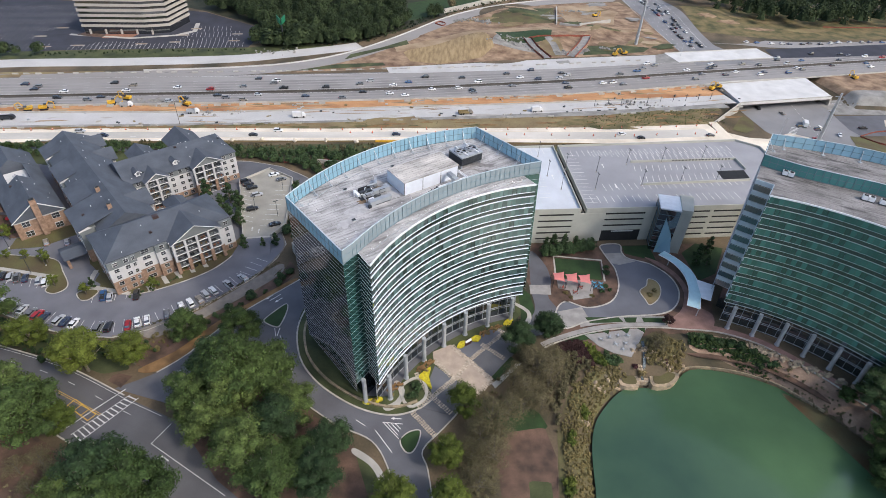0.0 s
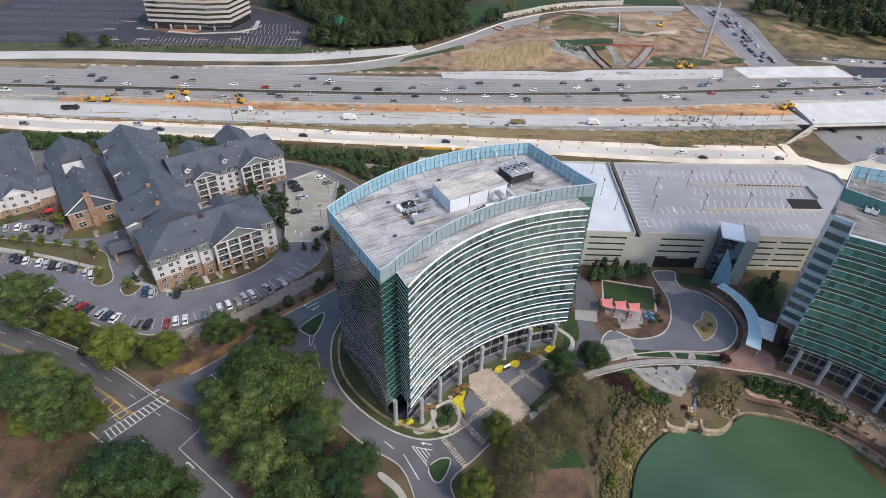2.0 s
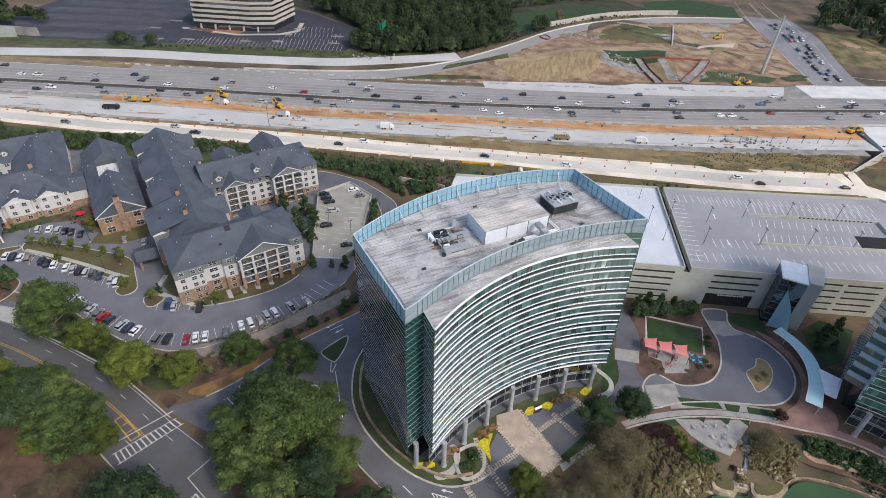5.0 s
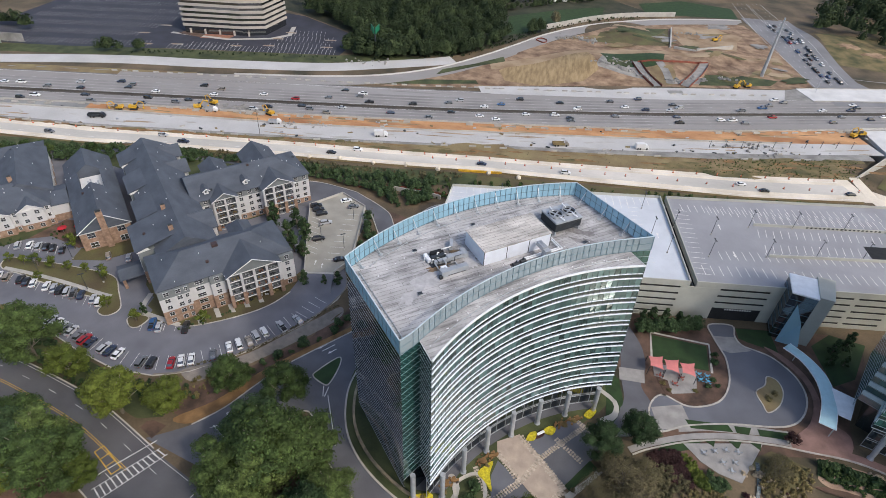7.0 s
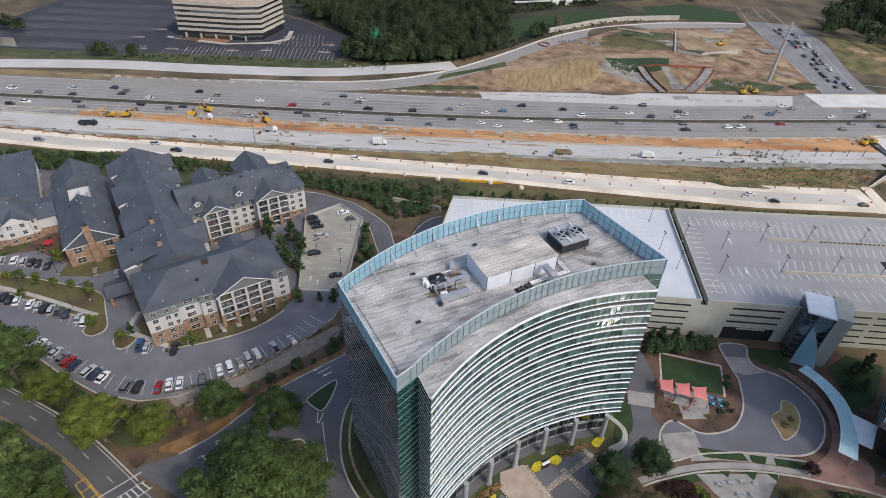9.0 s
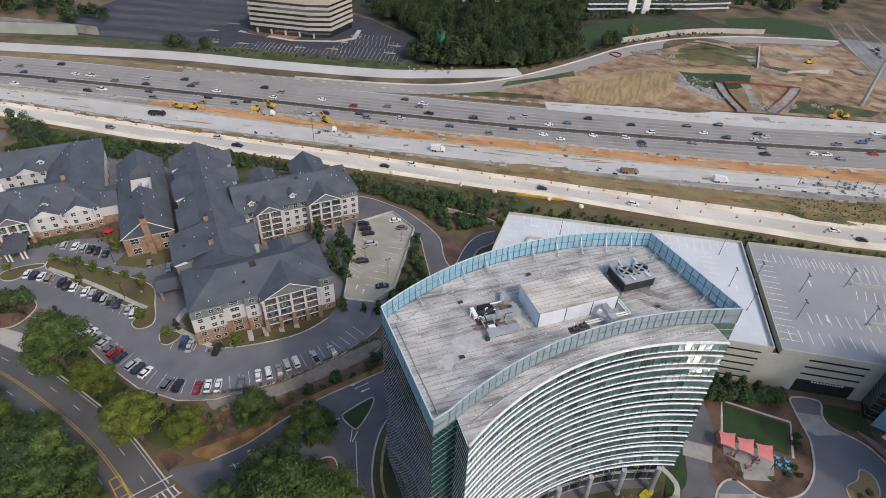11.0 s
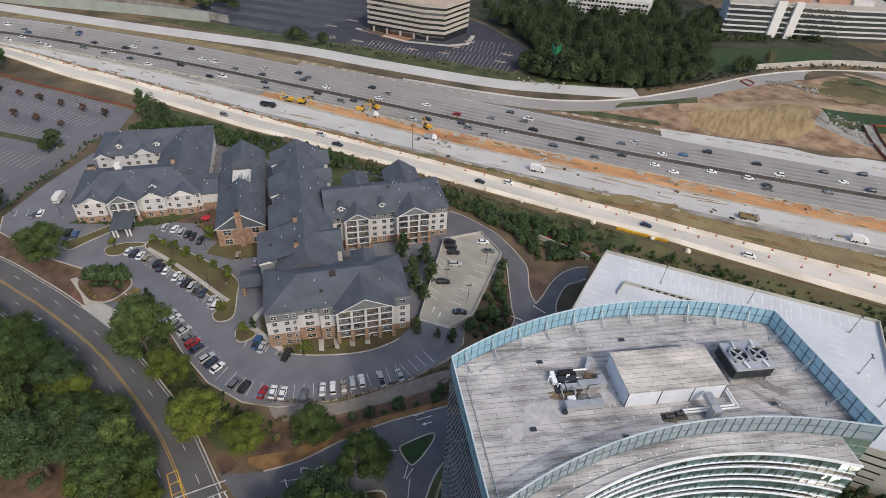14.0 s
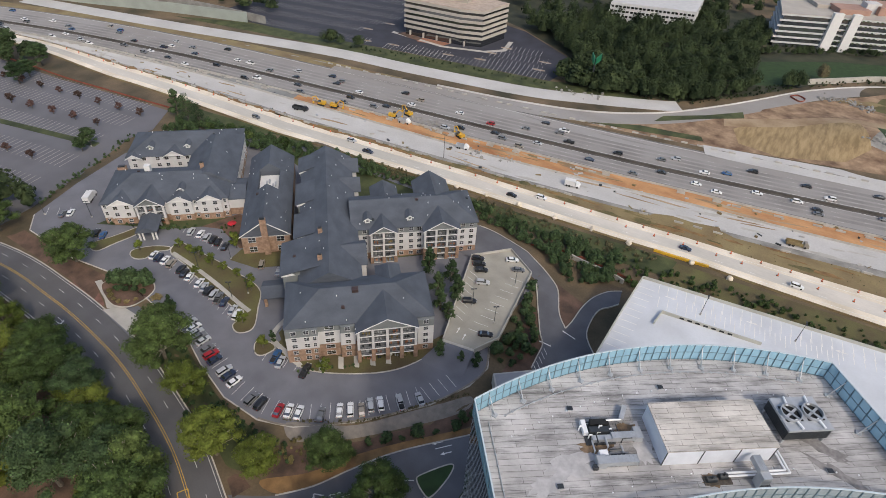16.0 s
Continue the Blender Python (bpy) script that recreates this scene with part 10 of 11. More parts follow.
for i, (ring, mat, lab) in enumerate(((((206, 290), (240, 298), (300, 306), (300, 318), (230, 312), (204, 304)), "gravel", "grey crushed stone bank"), (((196, 244), (214, 246), (208, 262), (200, 262)), "dry", "weedy island at the junction"), (((226, 276), (300, 272), (300, 280), (230, 284)), "newconc", "pale new kerb lane"))):
    drape("ground_junction", plan(*ring), 1.2, 0.24 + 0.02 * i, M[mat], lab)
drape("ground_under_dirt", plan((222, 262), (240, 268), (262, 258), (250, 248), (225, 250)), 1.5, 0.2, M["clay"], "bare clay island at the interchange")
flat("road_new_lane", plan((201.5, 374), (296, 400), (420, 434), (420, 408), (282, 376), (201.6, 358)), 0.16, M["darkasphalt"], "new black asphalt lane", "road")
flat("road_hill_ramp", curve(plan((166, 382.5), (187, 381), (221, 380), (300, 400), (420, 436), (420, 446), (299, 407), (227, 393.5), (192, 394.5), (170.4, 399)), 3, True), 0.14, M["hwy"], "concrete ramp below the hill", "road")
drape("ground_hill", plan((166, 402), (192, 398), (227, 397), (300, 411), (430, 448), (430, 490), (246, 486), (168, 455)), 2.5, 0.1, M["weedy"], "weedy grass hill with bare red patches")
for i, (x, y, a, b) in enumerate(((214, 416, 16, 4), (250, 421, 22, 5), (288, 428, 18, 4), (196, 424, 12, 5), (232, 436, 18, 4), (270, 440, 16, 5), (182, 432, 9, 6), (206, 440, 10, 4))):
    g_ = random.Random(300 + i)
    ring = []
    for k in range(18):
        t, r = 2 * math.pi * k / 18, g_.uniform(0.55, 1.25)
        v = pose(x * S, y * S, 0, 0, 0, 12) @ Vector((a * r * math.cos(t), b * r * math.sin(t), 0))
        ring.append((v.x, v.y))
    drape("ground_hill_bare", ring, 0.9, 0.2 + 0.02 * i, M[("siteclay", "brown", "weedy")[i % 3]], ("bare red earth on the hill", "brown earth on the hill", "green weeds on the hill")[i % 3])
ART_W = curve(plan((128.5, 529), (130, 447), (136, 400), (141.5, 362)), 5)
ART_E = curve(plan((153.2, 535), (159.8, 445), (162, 410), (164, 372)), 5)


def arterial_paint(b):
    for f, on, off, w in ((0.06, 1, 0, 0.25), (0.22, 3, 8, 0.2), (0.36, 3, 8, 0.2), (0.49, 1, 0, 0.25), (0.55, 1, 0, 0.25), (0.70, 3, 8, 0.2), (0.84, 3, 8, 0.2), (0.95, 1, 0, 0.25)):
        ln = [(p[0] * (1 - f) + q[0] * f, p[1] * (1 - f) + q[1] * f) for p, q in zip(ART_W, ART_E)]
        for p, q in zip(ln, ln[1:]):
            L_ = math.hypot(q[0] - p[0], q[1] - p[1])
            n = max(1, int(L_ / (on + off))) if off else 1
            for k in range(n):
                t0, t1 = (k / n, (k + on / (on + off)) / n) if off else (0, 1)
                u, v = [tuple(p[j] + (q[j] - p[j]) * t for j in (0, 1)) for t in (t0, t1)]
                z = max(ground_z(*u), ground_z(*v)) + 0.16
                stripe(b, u, v, z, w)
marks("marking_arterial", arterial_paint, M["white"], "white lane lines of the arterial")


def bridge(pts, label):
    top = thing("bridge_deck", (0, 0, 0), label, "bridge")
    p = plan(*pts)
    bm = bmesh.new()
    prism(bm, p, -1.3, 0.3, bottom=True)
    part("slab", bm, material("bridge_concrete", (0.60, 0.59, 0.57), vary=0.12, scale=0.1, bump=0.05), top)
    for a, b in ((p[0], p[1]), (p[3], p[2])):
        bm = bmesh.new()
        wall(bm, a, b, 0.3, 0.75, 0.3)
        part("edge_rail", bm, M["conc"], top)
    for a, b in ((p[0], p[3]), (p[1], p[2])):
        bm = bmesh.new()
        wall(bm, a, b, CUT_Z - 0.5, -1.3, 0.8)
        part("abutment", bm, M["conc"], top)
    for i in range(9):
        t = (i + 0.5) / 9
        bm = bmesh.new()
        a, b = [(p[3][k] * (1 - t) + p[0][k] * t) for k in (0, 1)], [(p[2][k] * (1 - t) + p[1][k] * t) for k in (0, 1)]
        wall(bm, a, b, -2.4, -1.3, 0.5)
        part("girder", bm, M["conc"], top)
    return top


bridge(((148.4, 311), (205.5, 327), (208, 299.7), (151.6, 283.9)), "bright new concrete bridge deck over the arterial")
marks("marking_crossing", lambda b: [stripe(b, *plan((165.5 + 1.0 * i, 256.2 + 1.5 * i), (168.6 + 1.0 * i, 255.2 + 1.5 * i)), CUT_Z + 0.4, 0.6) for i in range(9)] + [stripe(b, *plan((182 + 0.4 * i, 240 + 5 * i), (182.2 + 0.4 * i, 242.4 + 5 * i)), CUT_Z + 0.35, 0.25) for i in range(12)], M["white"], "white ladder crosswalk and lane dashes at the underpass")
bridge(((131.2, 355.2), (196.6, 374.5), (201.6, 357.7), (136.1, 339.5)), "bright new concrete bridge deck beside the highway")
bm = bmesh.new()
w0, w1 = plan((151.6, 283.9), (129, 258.5))
v = [bm.verts.new(p) for p in ((*w0, CUT_Z), (*w1, -1), (*w1, 0.5), (*w0, 0.9))]
bm.faces.new(v)
ex = bmesh.ops.extrude_face_region(bm, geom=bm.faces[:])
bmesh.ops.translate(bm, verts=[q for q in ex["geom"] if isinstance(q, bmesh.types.BMVert)], vec=(0.8, 0.3, 0))
setting("wall_wing", bm, M["conc"], "sloping concrete wing wall of the bridge", "wall")


def monopole(x, y, h):
    top = thing("monopole", (x * S, y * S, ground_z(x * S, y * S)), "tall tapered pale steel power pole", "pole", "power poles")
    bm = bmesh.new()
    tube(bm, (0, 0, -0.3), (0, 0, h), 1.25, 14, 0.55)
    part("shaft", bm, M["greymetal"], top)
    for z in (h - 2, h - 6, h - 10):
        bm = bmesh.new()
        tube(bm, (-2.6, 0, z), (2.6, 0, z), 0.12, 6)
        part("arm", bm, M["greymetal"], top)


monopole(116.4, 369.5, 38)
monopole(174.5, 246.3, 33)


def pole(x, y, h, label, r=0.16, mat="bark"):
    top = thing("utility_pole", (x * S, y * S, ground_z(x * S, y * S)), label, "pole", "utility poles")
    bm = bmesh.new()
    tube(bm, (0, 0, -0.3), (0, 0, h), r, 8, r * 0.7)
    part("shaft", bm, M[mat], top)
    bm = bmesh.new()
    box(bm, (0, 0, h - 0.8), (2.2, 0.12, 0.12))
    part("crossarm", bm, M[mat], top)


pole(-119.7, 224.8, 13, "brown wooden pole beside the highway works")
pole(163, 258, 12, "grey pole beside the bridge", 0.14, "greymetal")
pole(140, 352, 10, "grey pole beside the bridge", 0.14, "greymetal")


for i in range(10):
    pole(72 + 7.2 * i, 269 + 2.0 * i, 4.2, "short steel soldier pile by the collector lanes", 0.16, "darkmetal")


def lamp_post(h, label):
    top = thing("lamp_post", (0, 0, 0), label, "street lamp")
    bm = bmesh.new()
    tube(bm, (0, 0, 0), (0, 0, h), 0.1, 8, 0.07)
    part("shaft", bm, M["darkmetal"], top)
    bm = bmesh.new()
    tube(bm, (0, 0, 0), (0, 0, 0.6), 0.28, 10)
    part("footing", bm, M["conc"], top, "round concrete footing")
    for k in (-1, 1):
        bm = bmesh.new()
        box(bm, (0.55 * k, 0, h - 0.05), (0.75, 0.4, 0.16))
        part("lamp_head", bm, M["darkmetal"], top)
    return top


lp = lamp_post(7.5, "slim black twin-head parking lot lamp")
for x, y, z in ((-187.5, 120.1, LOT_Z), (-200.4, 112, LOT_Z), (-165.6, 122, LOT_Z), (-122.3, 122, LOT_Z), (-120.3, 126, LOT_Z), (-140, 124.5, LOT_Z), (-136, 133, LOT_Z), (-66.1, 159.2, DECK_Z), (-57.7, 156.9, DECK_Z), (-60.3, 173.8, DECK_Z), (-259, 173, 0), (-232, 146, 0), (-300, 164, 0), (-290, 128, 0)):
    copy_thing(lp, pose(x * S, y * S, z, 0, 0, 40))["group"] = "lot lamps"
for x, y in ((40, 167.7), (43.2, 181.6), (36, 176), (34, 190), (10, 187), (-12, 182), (52.1, 169), (54.6, 180.9), (67.2, 188), (81.2, 191), (97.4, 194.1), (69.3, 173.2), (84.2, 176.8), (98.2, 179.6)):
    copy_thing(lp, pose(x * S, y * S, GAR_Z, 0, 0, 100))["group"] = "garage roof lamps"
drop([lp])


def cone():
    top = thing("traffic_cone", (0, 0, 0), "orange traffic drum with white bands", "traffic cone")
    bm = bmesh.new()
    tube(bm, (0, 0, 0.1), (0, 0, 1.05), 0.3, 10, 0.22)
    part("drum", bm, M["orange"], top)
    bm = bmesh.new()
    tube(bm, (0, 0, 0.55), (0, 0, 0.75), 0.285, 10, 0.265)
    part("band", bm, M["trim"], top)
    bm = bmesh.new()
    box(bm, (0, 0, 0.05), (0.75, 0.75, 0.1))
    part("foot", bm, M["rubber"], top)
    return top


cn = cone()
def along(line, step, n0, n1, jitter, put):
    q = np.array(line)
    seg = np.concatenate([[0], np.cumsum(np.hypot(*np.diff(q, axis=0).T))])
    g = random.Random(int(seg[-1]))
    for k in range(n0, n1):
        s = k * step + g.uniform(-jitter, jitter)
        x, y = np.interp(s, seg, q[:, 0]), np.interp(s, seg, q[:, 1])
        x2, y2 = np.interp(s + 1, seg, q[:, 0]), np.interp(s + 1, seg, q[:, 1])
        put(x + g.uniform(-jitter, jitter) * 0.15, y + g.uniform(-jitter, jitter) * 0.15, math.degrees(math.atan2(y2 - y, x2 - x)))
def put_cone(x, y, a):
    if x > 134 * S:
        return
    copy_thing(cn, pose(x, y, 0.08, 0, 0, a))["group"] = "work-zone drums"
along(offset(edge("rampfar"), 1.6), 11, 32, 86, 1.5, put_cone)
along(offset(edge("near"), -9.0), 12, 58, 84, 2.0, put_cone)
drop([cn])


def block_barrier(x, y, a):
    bm = bmesh.new()
    box(bm, (0, 0, 0.4), (3.2, 0.5, 0.8))
    ob = tagged(part("concrete_block", bm, M["conc"]), "short pale concrete barrier block", "barrier", "barrier blocks")
    ob.matrix_world = pose(x, y, 0.08, 0, 0, a)
along(offset(edge("up"), -4.6), 8.5, 60, 108, 2.5, block_barrier)
along(offset(edge("rampfar"), -0.6), 13, 22, 42, 3, block_barrier)


def excavator(x, y, turn, arm=0.0):
    top = thing("excavator", (x * S, y * S, 0.06, 0, 0, turn), "yellow tracked excavator on the orange clay", "excavator", "earth movers")
    for y0 in (-1.1, 1.1):
        bm = bmesh.new()
        for s in (-1, 1):
            tube(bm, (s * 1.5, y0 - 0.3, 0.45), (s * 1.5, y0 + 0.3, 0.45), 0.45, 10)
        box(bm, (0, y0, 0.45), (3.0, 0.6, 0.9))
        part("track", bm, M["rubber"], top)
    bm = bmesh.new()
    box(bm, (-0.5, 0, 1.55), (3.6, 2.5, 1.1))
    box(bm, (-1.9, 0, 1.9), (0.9, 2.4, 1.0))
    part("body", bm, M["machine"], top)
    bm = bmesh.new()
    box(bm, (0.7, 0.75, 2.2), (1.5, 1.0, 1.5))
    part("cab", bm, G["window"], top, "glazed cab")
    bm = bmesh.new()
    tube(bm, (1.0, -0.3, 1.8), (3.2, -0.3, 4.6), 0.3, 6, 0.24)
    tube(bm, (3.2, -0.3, 4.6), (5.4, -0.3, 3.6), 0.24, 6, 0.2)
    part("boom", bm, M["machine"], top)
    bm = bmesh.new()
    tube(bm, (5.3, -0.3, 3.8), (5.0 + arm, -0.3, 1.2), 0.2, 6, 0.15)
    box(bm, (4.8 + arm, -0.3, 0.8), (0.9, 1.0, 0.8), 20)
    part("bucket_arm", bm, M["machine"], top)


for x, y, a in ((-183.3, 231, 20), (-189.5, 229, 200), (-153, 246, 170), (-123.8, 243.5, 160), (-157, 240, 30), (142, 300, 40), (146, 303, 190), (98, 346, 60), (104, 349, 200), (232, 262, 20), (236, 330, 100), (100, 426, 30)):
    excavator(x, y, a)


def truck(x, y, turn, cab, load, label, L_=7.0, boxy=True, z=0.08):
    top = thing("truck", (x * S, y * S, z, 0, 0, turn), label, "truck", "work trucks")
    bm = bmesh.new()
    loft(bm, [(L_ / 2 - 2.0, 1.15, 0.5, 2.6, 1.0), (L_ / 2 - 0.9, 1.15, 0.5, 2.5, 1.0), (L_ / 2, 1.1, 0.5, 1.5, 1.0)])
    part("cab", bm, PAINT[cab], top)
    bm = bmesh.new()
    if boxy:
        box(bm, (-1.1, 0, 1.9), (L_ - 2.4, 2.4, 2.5))
    else:
        box(bm, (-1.1, 0, 0.9), (L_ - 2.4, 2.4, 0.3))
        for y0 in (-1.2, 1.2):
            box(bm, (-1.1, y0, 1.5), (L_ - 2.4, 0.12, 1.1))
        box(bm, (-1.1 - (L_ - 2.4) / 2, 0, 1.5), (0.12, 2.4, 1.1))
    part("cargo_body", bm, load, top)
    for xx in (-L_ * 0.33, -L_ * 0.16, L_ * 0.34):
        for yy in (-1.05, 1.05):
            bm = bmesh.new()
            tube(bm, (xx, yy - 0.16, 0.5), (xx, yy + 0.16, 0.5), 0.5, 12)
            part("wheel", bm, M["rubber"], top)


truck(-193.3, 219.5, 15, "black", M["darkmetal"], "black dump truck on the frontage ramp", 8.5, False)
truck(-69.8, 238, 14, "white", M["trim"], "white box truck on the collector lanes")
truck(7, 251.6, 14, "tan", M["brown"], "dusty brown flatbed on the collector lanes", 8.5, False)
truck(42, 259, 15, "white", M["trim"], "white box truck on the collector lanes")
truck(-118, 236, 14, "white", M["greymetal"], "pale work truck among rubble", 6.5, False)
truck(-150, 239, 12, "white", M["greymetal"], "white work truck on the clay", 6.5, False)
truck(182, 272, 70, "white", M["trim"], "white box truck under the bridge", 8, True, CUT_Z + 0.1)
truck(-197.4, 125.6, 128, "white", M["trim"], "white shuttle bus parked by the west wing", 7.5, True, LOT_Z)

# rubble heaps and wrapped planting along the ramp
def heap(name, spots, lo, hi, mat, label, seed):
    g = np.random.default_rng(seed)
    bm = bmesh.new()
    for x, y, r, n in spots:
        for _ in range(n):
            px, py = x * S + g.normal() * r, y * S + g.normal() * r * 0.5
            s = g.uniform(lo, hi)
            q = bmesh.ops.create_icosphere(bm, subdivisions=1, radius=s, matrix=pose(px, py, ground_z(px, py) + s * 0.3, *g.uniform(0, 360, 3)))
            for v in q["verts"]:
                v.co += Vector(g.normal(scale=s * 0.16, size=3))
    return tagged(part(name, bm, mat), label, "rubble", kind="stuff")


heap("rubble", [(-143, 246, 5, 26), (-136, 247, 4, 18), (-112, 236, 4, 14), (88, 273, 6, 24), (96, 275, 6, 20), (-100, 240, 3, 10), (40, 352, 6, 26), (36, 362, 5, 20), (84, 436, 5, 24), (72, 426, 4, 14), (-96, 322, 4, 12), (-108, 318, 5, 12)], 0.3, 1.0, M["gravel"], "heaps of broken concrete rubble", 7)
for i, (x, y) in enumerate(((-92, 212), (-80, 214), (-66, 214.5), (-53, 216.5), (-40, 217), (-20, 219.5), (-8, 219), (-104, 210))):
    bm = bmesh.new()
    q = bmesh.ops.create_icosphere(bm, subdivisions=2, radius=1.15, matrix=pose(x * S, y * S, 0.7))
    g = np.random.default_rng(i)
    for v in q["verts"]:
        v.co += Vector(g.normal(scale=0.14, size=3))
    tagged(part("boulder", bm, M["newconc"]), "pale wrapped boulder on the weedy verge", "boulder", "pale boulders")
bm = bmesh.new()
ln = curve(plan((-32, 218.5), (-24, 219.5), (-15, 221)), 4)
ribbon(bm, offset(ln, 0.4), offset(ln, -0.4), 0.05, 1.0)
tagged(part("water_barrier", bm, M["machine"]), "yellow plastic barrier along the ramp", "barrier")

# queue on the arterial
rng = random.Random(9)
for k in range(16):
    t = k / 15
    for lane in (0.38, 0.5, 0.62):
        if rng.random() < 0.62:
            y = 372 + 100 * t + rng.uniform(-2, 2)
            x = (142 + (130 - 142) * (y - 362) / 115) * (1 - lane) + (170 + (163 - 170) * (y - 376) / 108) * lane
            put_car(rng.choice(KINDS), rng.choice(COLOURS), x * S, y * S, ground_z(x * S, y * S) + 0.12, 97 if lane < 0.6 else 277, "cars queued on the arterial")
for k in range(14):
    x = 195 + k * 7.5 + rng.uniform(-2, 2)
    put_car(rng.choice(KINDS), rng.choice(COLOURS), x * S, (386 + max(0, x - 221) * 0.235 + rng.uniform(-1, 1)) * S, 0.16, 14, "cars on the hill ramp")
for x, y, a in ((165, 290, 100), (176, 285, 100), (188, 268, 280), (195, 262, 250), (180, 256, 100), (212, 272, 10)):
    put_car(rng.choice(KINDS), rng.choice(COLOURS), x * S, y * S, ground_z(x * S, y * S) + 0.14, a, "cars under the bridge")
for off_, lo, hi, n in ((-6, 0.3, 0.75, 11), (-11, 0.32, 0.7, 5)):
    ln = edge("near")
    traffic_line = offset(ln, off_)
    q = np.array(traffic_line)
    seg = np.concatenate([[0], np.cumsum(np.hypot(*np.diff(q, axis=0).T))])
    for k in range(n):
        s = seg[-1] * (lo + (hi - lo) * (k + rng.random() * 0.7) / n)
        x, y = np.interp(s, seg, q[:, 0]), np.interp(s, seg, q[:, 1])
        x2, y2 = np.interp(s + 2, seg, q[:, 0]), np.interp(s + 2, seg, q[:, 1])
        put_car(rng.choice(KINDS), rng.choice(COLOURS), x, y, 0.07, math.degrees(math.atan2(y2 - y, x2 - x)), "cars on the frontage ramp")


# ---- far buildings ----
def banded(name, label, pts, floors, H, mat, z0=0.0, first=0.0, solid=0.5):
    """An office block of solid spandrel bands and dark window bands."""
    top = thing(name, (0, 0, 0), label, "building")
    p = plan(*pts)
    cx, cy = np.mean(p, axis=0)
    inn = [(x + (cx - x) * 0.03, y + (cy - y) * 0.03) for x, y in p]
    bm = bmesh.new()
    prism(bm, inn, z0, z0 + H - 0.5)
    part("window_band", bm, G["window"], top, "dark ribbon windows")
    h = (H - first) / floors
    for k in range(floors):
        bm = bmesh.new()
        z = z0 + first + h * (k + 1)
        prism(bm, p, z - h * solid, z, bottom=True)
        part("spandrel", bm, mat, top)
    return top, p


office, OP = banded("office_building", "six-storey beige precast office block with ribbon windows", ((-219, 330.5), (-184, 336), (-171.7, 341.3), (-168.5, 364), (-218, 364)), 6, 23.5, M["officewall"], 0, 3.0)
bm = bmesh.new()
prism(bm, [(x * 0.9995, y * 1.0005) for x, y in OP], 23.5, 23.9)
part("roof", bm, M["paving"], office)
bm = bmesh.new()
box(bm, (-196 * S, 351 * S, 26), (22, 14, 4.4), 8)
part("penthouse", bm, M["officewall"], office)
for k in range(5):
    bm = bmesh.new()
    x, y = plan((-215 + 8.6 * k, 331.2 + 1.3 * k))[0]
    box(bm, (x, y - 0.1, 1.6), (1.0, 1.0, 3.2))
    part("column", bm, M["officewall"], office)
flat("pavement_office", plan((-206, 325), (-190, 328.5), (-189, 335), (-207, 332)), 0.1, M["redbrick"], "red brick entrance plaza of the office", "pavement")
flat("ground_office_bed", plan((-222, 328), (-206, 326), (-206, 331), (-220, 333.5)), 0.12, M["mulch"], "planting bed before the office", "planting bed")
flat("pavement_office_walk", plan((-226, 327), (-190, 326.5), (-165, 336.5), (-158, 346), (-162, 362), (-164.5, 361), (-161, 347), (-168, 338), (-190, 329), (-226, 329.5)), 0.11, M["conc"], "pale kerbed walk round the office", "pavement")
for x, y in ((-212, 311), (-180, 319), (-163, 325), (-131, 333), (-163, 337.5), (-133, 345), (-160, 350), (-228, 306), (-240, 322), (-236, 338)):
    island(plan((x - 2.6, y - 0.6), (x + 2.6, y + 0.5), (x + 2.4, y + 1.5), (x - 2.8, y + 0.4)), 0.07, M["straw"], "pine straw parking island", 3)

white_off, WP = banded("office_building", "white gridded office block among the trees", ((-131, 432), (-82, 449), (-86, 486), (-136, 470)), 5, 17, M["siding"])
bm = bmesh.new()
prism(bm, WP, 17, 17.3)
part("roof", bm, M["siding"], white_off)
for k in range(22):
    bm = bmesh.new()
    t = k / 21
    x, y = WP[0][0] + (WP[1][0] - WP[0][0]) * t, WP[0][1] + (WP[1][1] - WP[0][1]) * t
    box(bm, (x, y, 8.5), (1.0 if k % 2 else 0.5, 0.6, 17), 19)
    part("pilaster", bm, M["siding"], white_off)
stepped, SP = banded("office_building", "stepped white concrete office block with planted terraces", ((-37, 466), (-8, 482), (30, 501), (60, 520), (40, 560), (-45, 510)), 6, 23, M["siding"], solid=0.3)
bm = bmesh.new()
prism(bm, SP, 23, 23.3)
part("roof", bm, M["officewall"], stepped)
for x, y, sx, sy, h, mat in ((-4, 500, 22, 16, 3.4, "terracotta"), (16, 516, 24, 20, 5.6, "terracotta"), (-20, 505, 14, 18, 2.4, "officewall"), (34, 522, 16, 14, 3.0, "siding"), (6, 508, 10, 8, 6.8, "siding")):
    bm = bmesh.new()
    box(bm, (x * S, y * S, 23.3 + h / 2), (sx, sy, h), 30)
    part("terrace", bm, M[mat], stepped, "stepped roof terrace")
for k in range(6):
    z = 23 / 6 * (k + 1)
    for i in range(16):
        t = (i + 0.5) / 16
        (ax, ay), (bx, by) = plan((-8, 482), (30, 501))
        x, y = ax + (bx - ax) * t, ay + (by - ay) * t
        bm = bmesh.new()
        box(bm, (x + 0.4, y - 0.7, z - 0.9), (1.2, 0.5, 0.8), 27)
        part("planter", bm, M["woods" if (i * 7 + k * 3) % 4 else "officewall"], stepped)
for a, b in (((-11, 480), (-6, 483)), ((-1, 485), (3.5, 487.5))):
    bm = bmesh.new()
    wall(bm, *plan(a, b), 0, 26, 3)
    part("fin", bm, M["trim"], stepped, "tall white concrete fin")
thicket("terrace_planting", plan((-28, 467), (28, 500), (27, 503), (-30, 471)), 40, 1.5, 3, M["woods"], "planting on the office terraces", 120, cards=20, card=1.2)


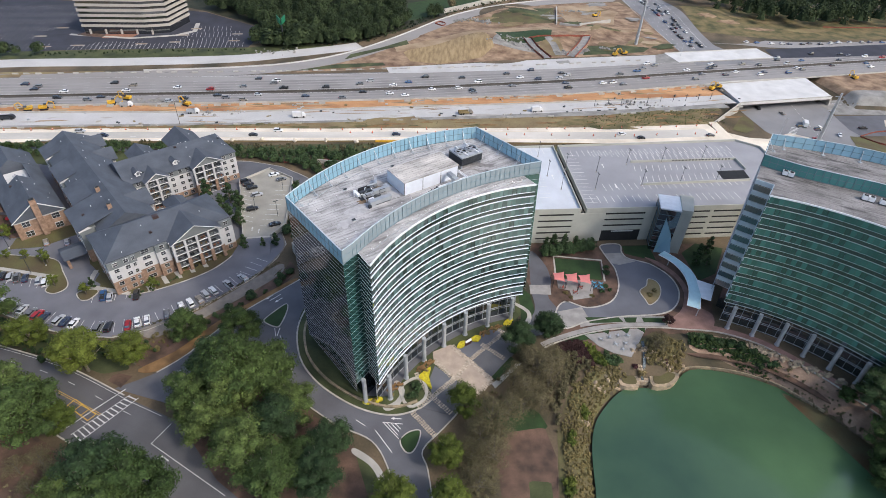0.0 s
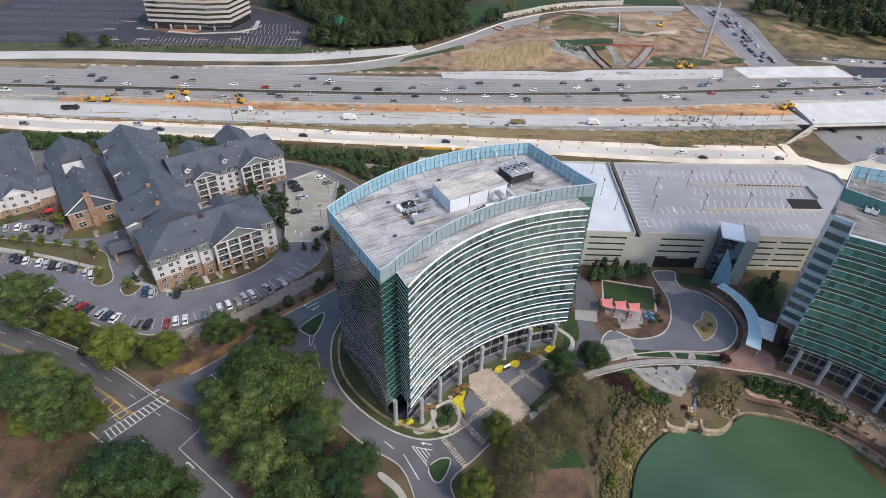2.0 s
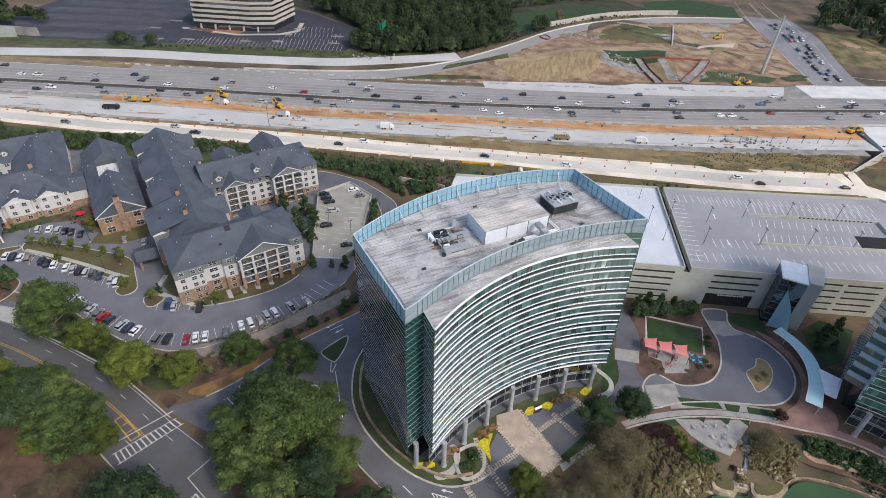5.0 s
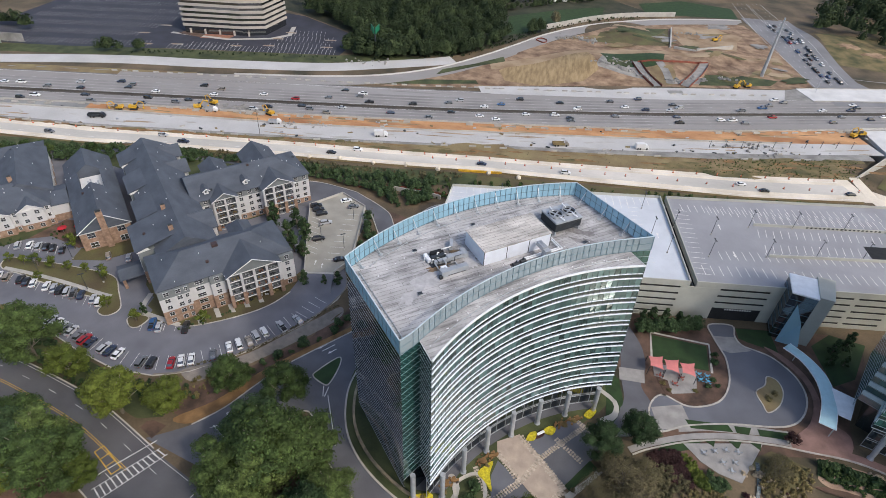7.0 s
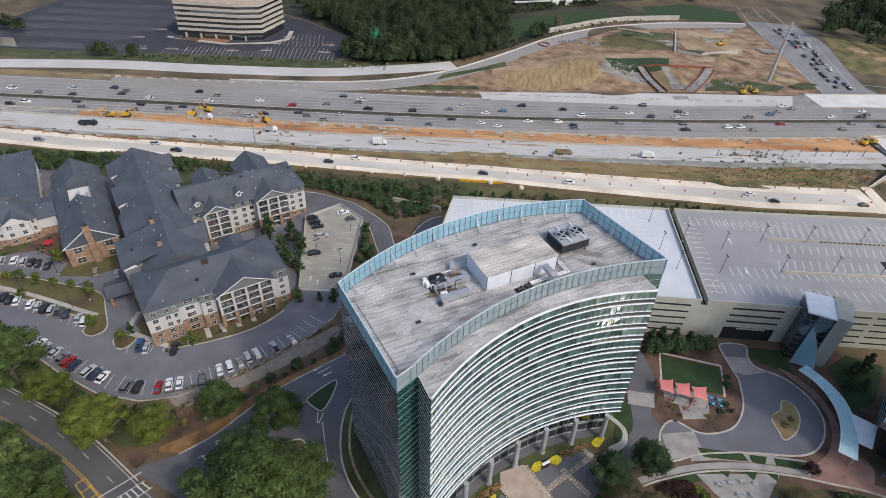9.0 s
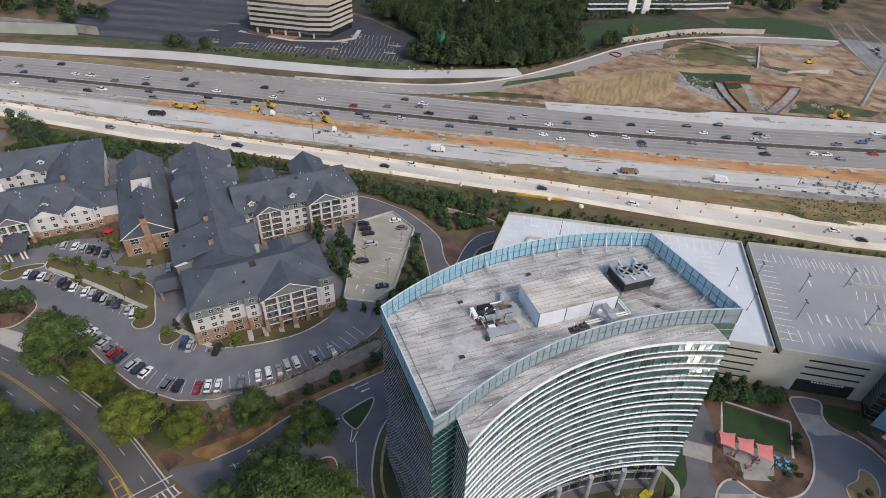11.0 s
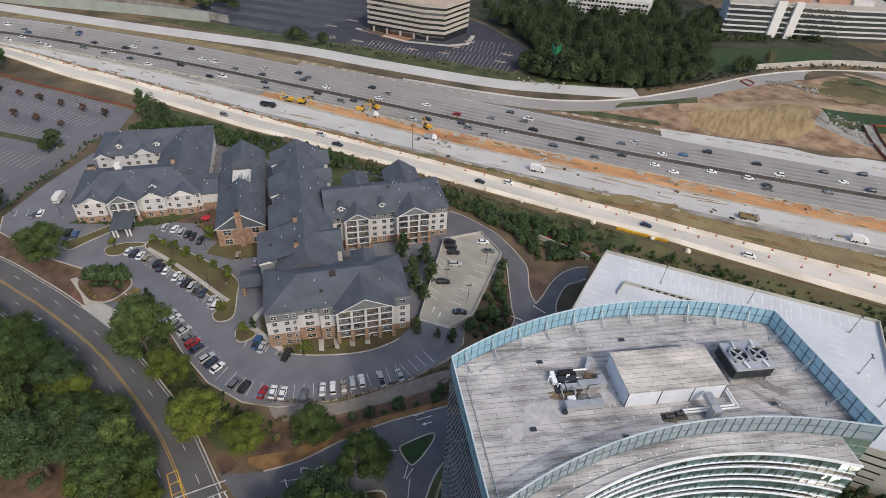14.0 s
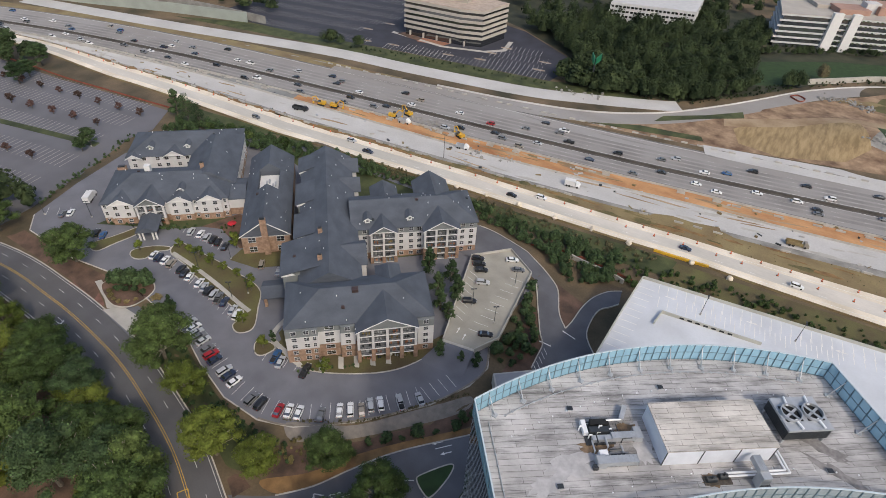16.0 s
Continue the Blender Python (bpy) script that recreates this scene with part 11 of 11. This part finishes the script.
def billboard(x, y, turn, mat):
    top = thing("billboard", (x * S, y * S, 0, 0, 0, turn), "highway billboard on a steel column above the trees", "billboard")
    bm = bmesh.new()
    tube(bm, (0, 0, 0), (0, 0, 17), 0.5, 10)
    part("column", bm, M["darkmetal"], top)
    for k, (s, mm) in enumerate(((1, mat), (-1, mat))):
        bm = bmesh.new()
        box(bm, None, (9, 0.4, 4.0), m=pose(0, 1.6 * s, 17, 0, 0, 14 * s))
        part("panel", bm, mm, top)


billboard(-101, 331.5, 105, M["vgreen"])
thicket("woods", plan((-119, 326), (-100, 324), (-70, 338), (-95, 352), (-117, 360)), 110, 7, 12, M["woods"], "dark trees round the billboard", 121)
thicket("woods", plan((-480, 255), (-400, 275), (-330, 298), (-285, 292), (-290, 300), (-350, 330), (-480, 330)), 160, 8, 14, M["woods"], "trees behind the noise wall", 122)
thicket("woods", plan((-245, 286), (-225, 292), (-222, 298), (-242, 293)), 10, 7, 11, M["woods"], "roadside trees before the office lot", 123)
thicket("woods", plan((-480, 150), (-350, 172), (-331, 181), (-331, 174), (-350, 163), (-480, 140)), 80, 6, 11, M["woods"], "trees along the shopping lot", 124)
thicket("woods", plan((-330, 90), (-230, 94), (-208, 100), (-206, 112), (-216, 120), (-240, 110), (-330, 104)), 70, 8, 13, M["woods"], "street trees west of the lot", 125, cards=80, card=0.5)

for i, (name, pts, mat, lab) in enumerate(drape_later):
    drape(name, plan(*pts), 1.0 if "pond" in name else 1.5, 0.04 + 0.008 * i, M[mat], lab)
heap("riprap", [(84 + 3.1 * i, 112.0 - 0.055 * i * i - 1.15 * i, 1.1, 26) for i in range(10)], 0.35, 0.8, M["rock"], "tan riprap stones below the promenade", 21)
heap("bank_stones", [(43, 94, 1.5, 8), (47, 97, 1.5, 8), (60, 106, 2.0, 12), (57, 107, 1.2, 10), (64, 103, 2, 10), (38, 84, 1.0, 6), (68, 105, 1.5, 8)], 0.3, 0.9, M["rock"], "tan boulders on the pond bank", 22)

heap("riprap", [(26, 352, 3, 30), (38, 350, 3, 30), (50, 345, 2.5, 24), (66, 345, 3, 30), (78, 352, 3, 26), (94, 357, 3, 24), (10, 402, 4, 34), (20, 398, 4, 34), (2, 398, 3, 20)], 0.4, 1.2, M["gravel"], "grey riprap in the drainage ditches", 23)

heap("ledge_stones", [(50, 96.4, 0.8, 14), (52.5, 96.2, 0.8, 14), (54.2, 97.2, 0.5, 10), (58.6, 97.2, 0.5, 10), (61, 96.8, 0.9, 14), (63.4, 97.6, 0.7, 12), (65.6, 100, 0.7, 12), (55.4, 101, 0.8, 14), (57.6, 104, 0.6, 14), (58.2, 107, 0.6, 12)], 0.25, 0.6, M["rock"], "stacked tan stones of the cascade", 24)

# wall face below the apartments' lot, laid as a stone slope to fit the camera's view, and hedge
drape("ground_stone_slope", curve(plan((-81.1, 102.6), (-74, 107), (-67.6, 111.6), (-60, 121.4), (-55, 128), (-50.7, 134), (-49.4, 131), (-52.6, 125.4), (-58.3, 118.3), (-66.1, 109.1), (-72, 104.4), (-77.2, 100.2)), 3, True), 0.5, 0.13, material("rubble_facing", (0.24, 0.215, 0.185), vary=0.3, scale=0.5, fine=5, tint=(0.19, 0.165, 0.14), bump=0.6), "grey-tan rubble facing below the parking lot")
thicket("hedge", curve(plan((-81.3, 102.9), (-67.8, 111.9), (-60.2, 121.7), (-50.9, 134.3), (-51.3, 134.6), (-60.7, 122.1), (-68.3, 112.5), (-81.6, 103.4)), 3, True), 170, 0.35, 0.8, M["leafolive"], "low hedge along the lot's kerb", 141, cards=26, card=1.1)
thicket("scrub", plan((-78, 100.5), (-72, 104.6), (-70, 101), (-74, 94.5), (-79, 95.5)), 45, 0.8, 2.0, M["leafbrown"], "rust and gold autumn shrubs on the bank", 142, cards=40, card=0.8)
for c in CARS.values():
    drop([c])
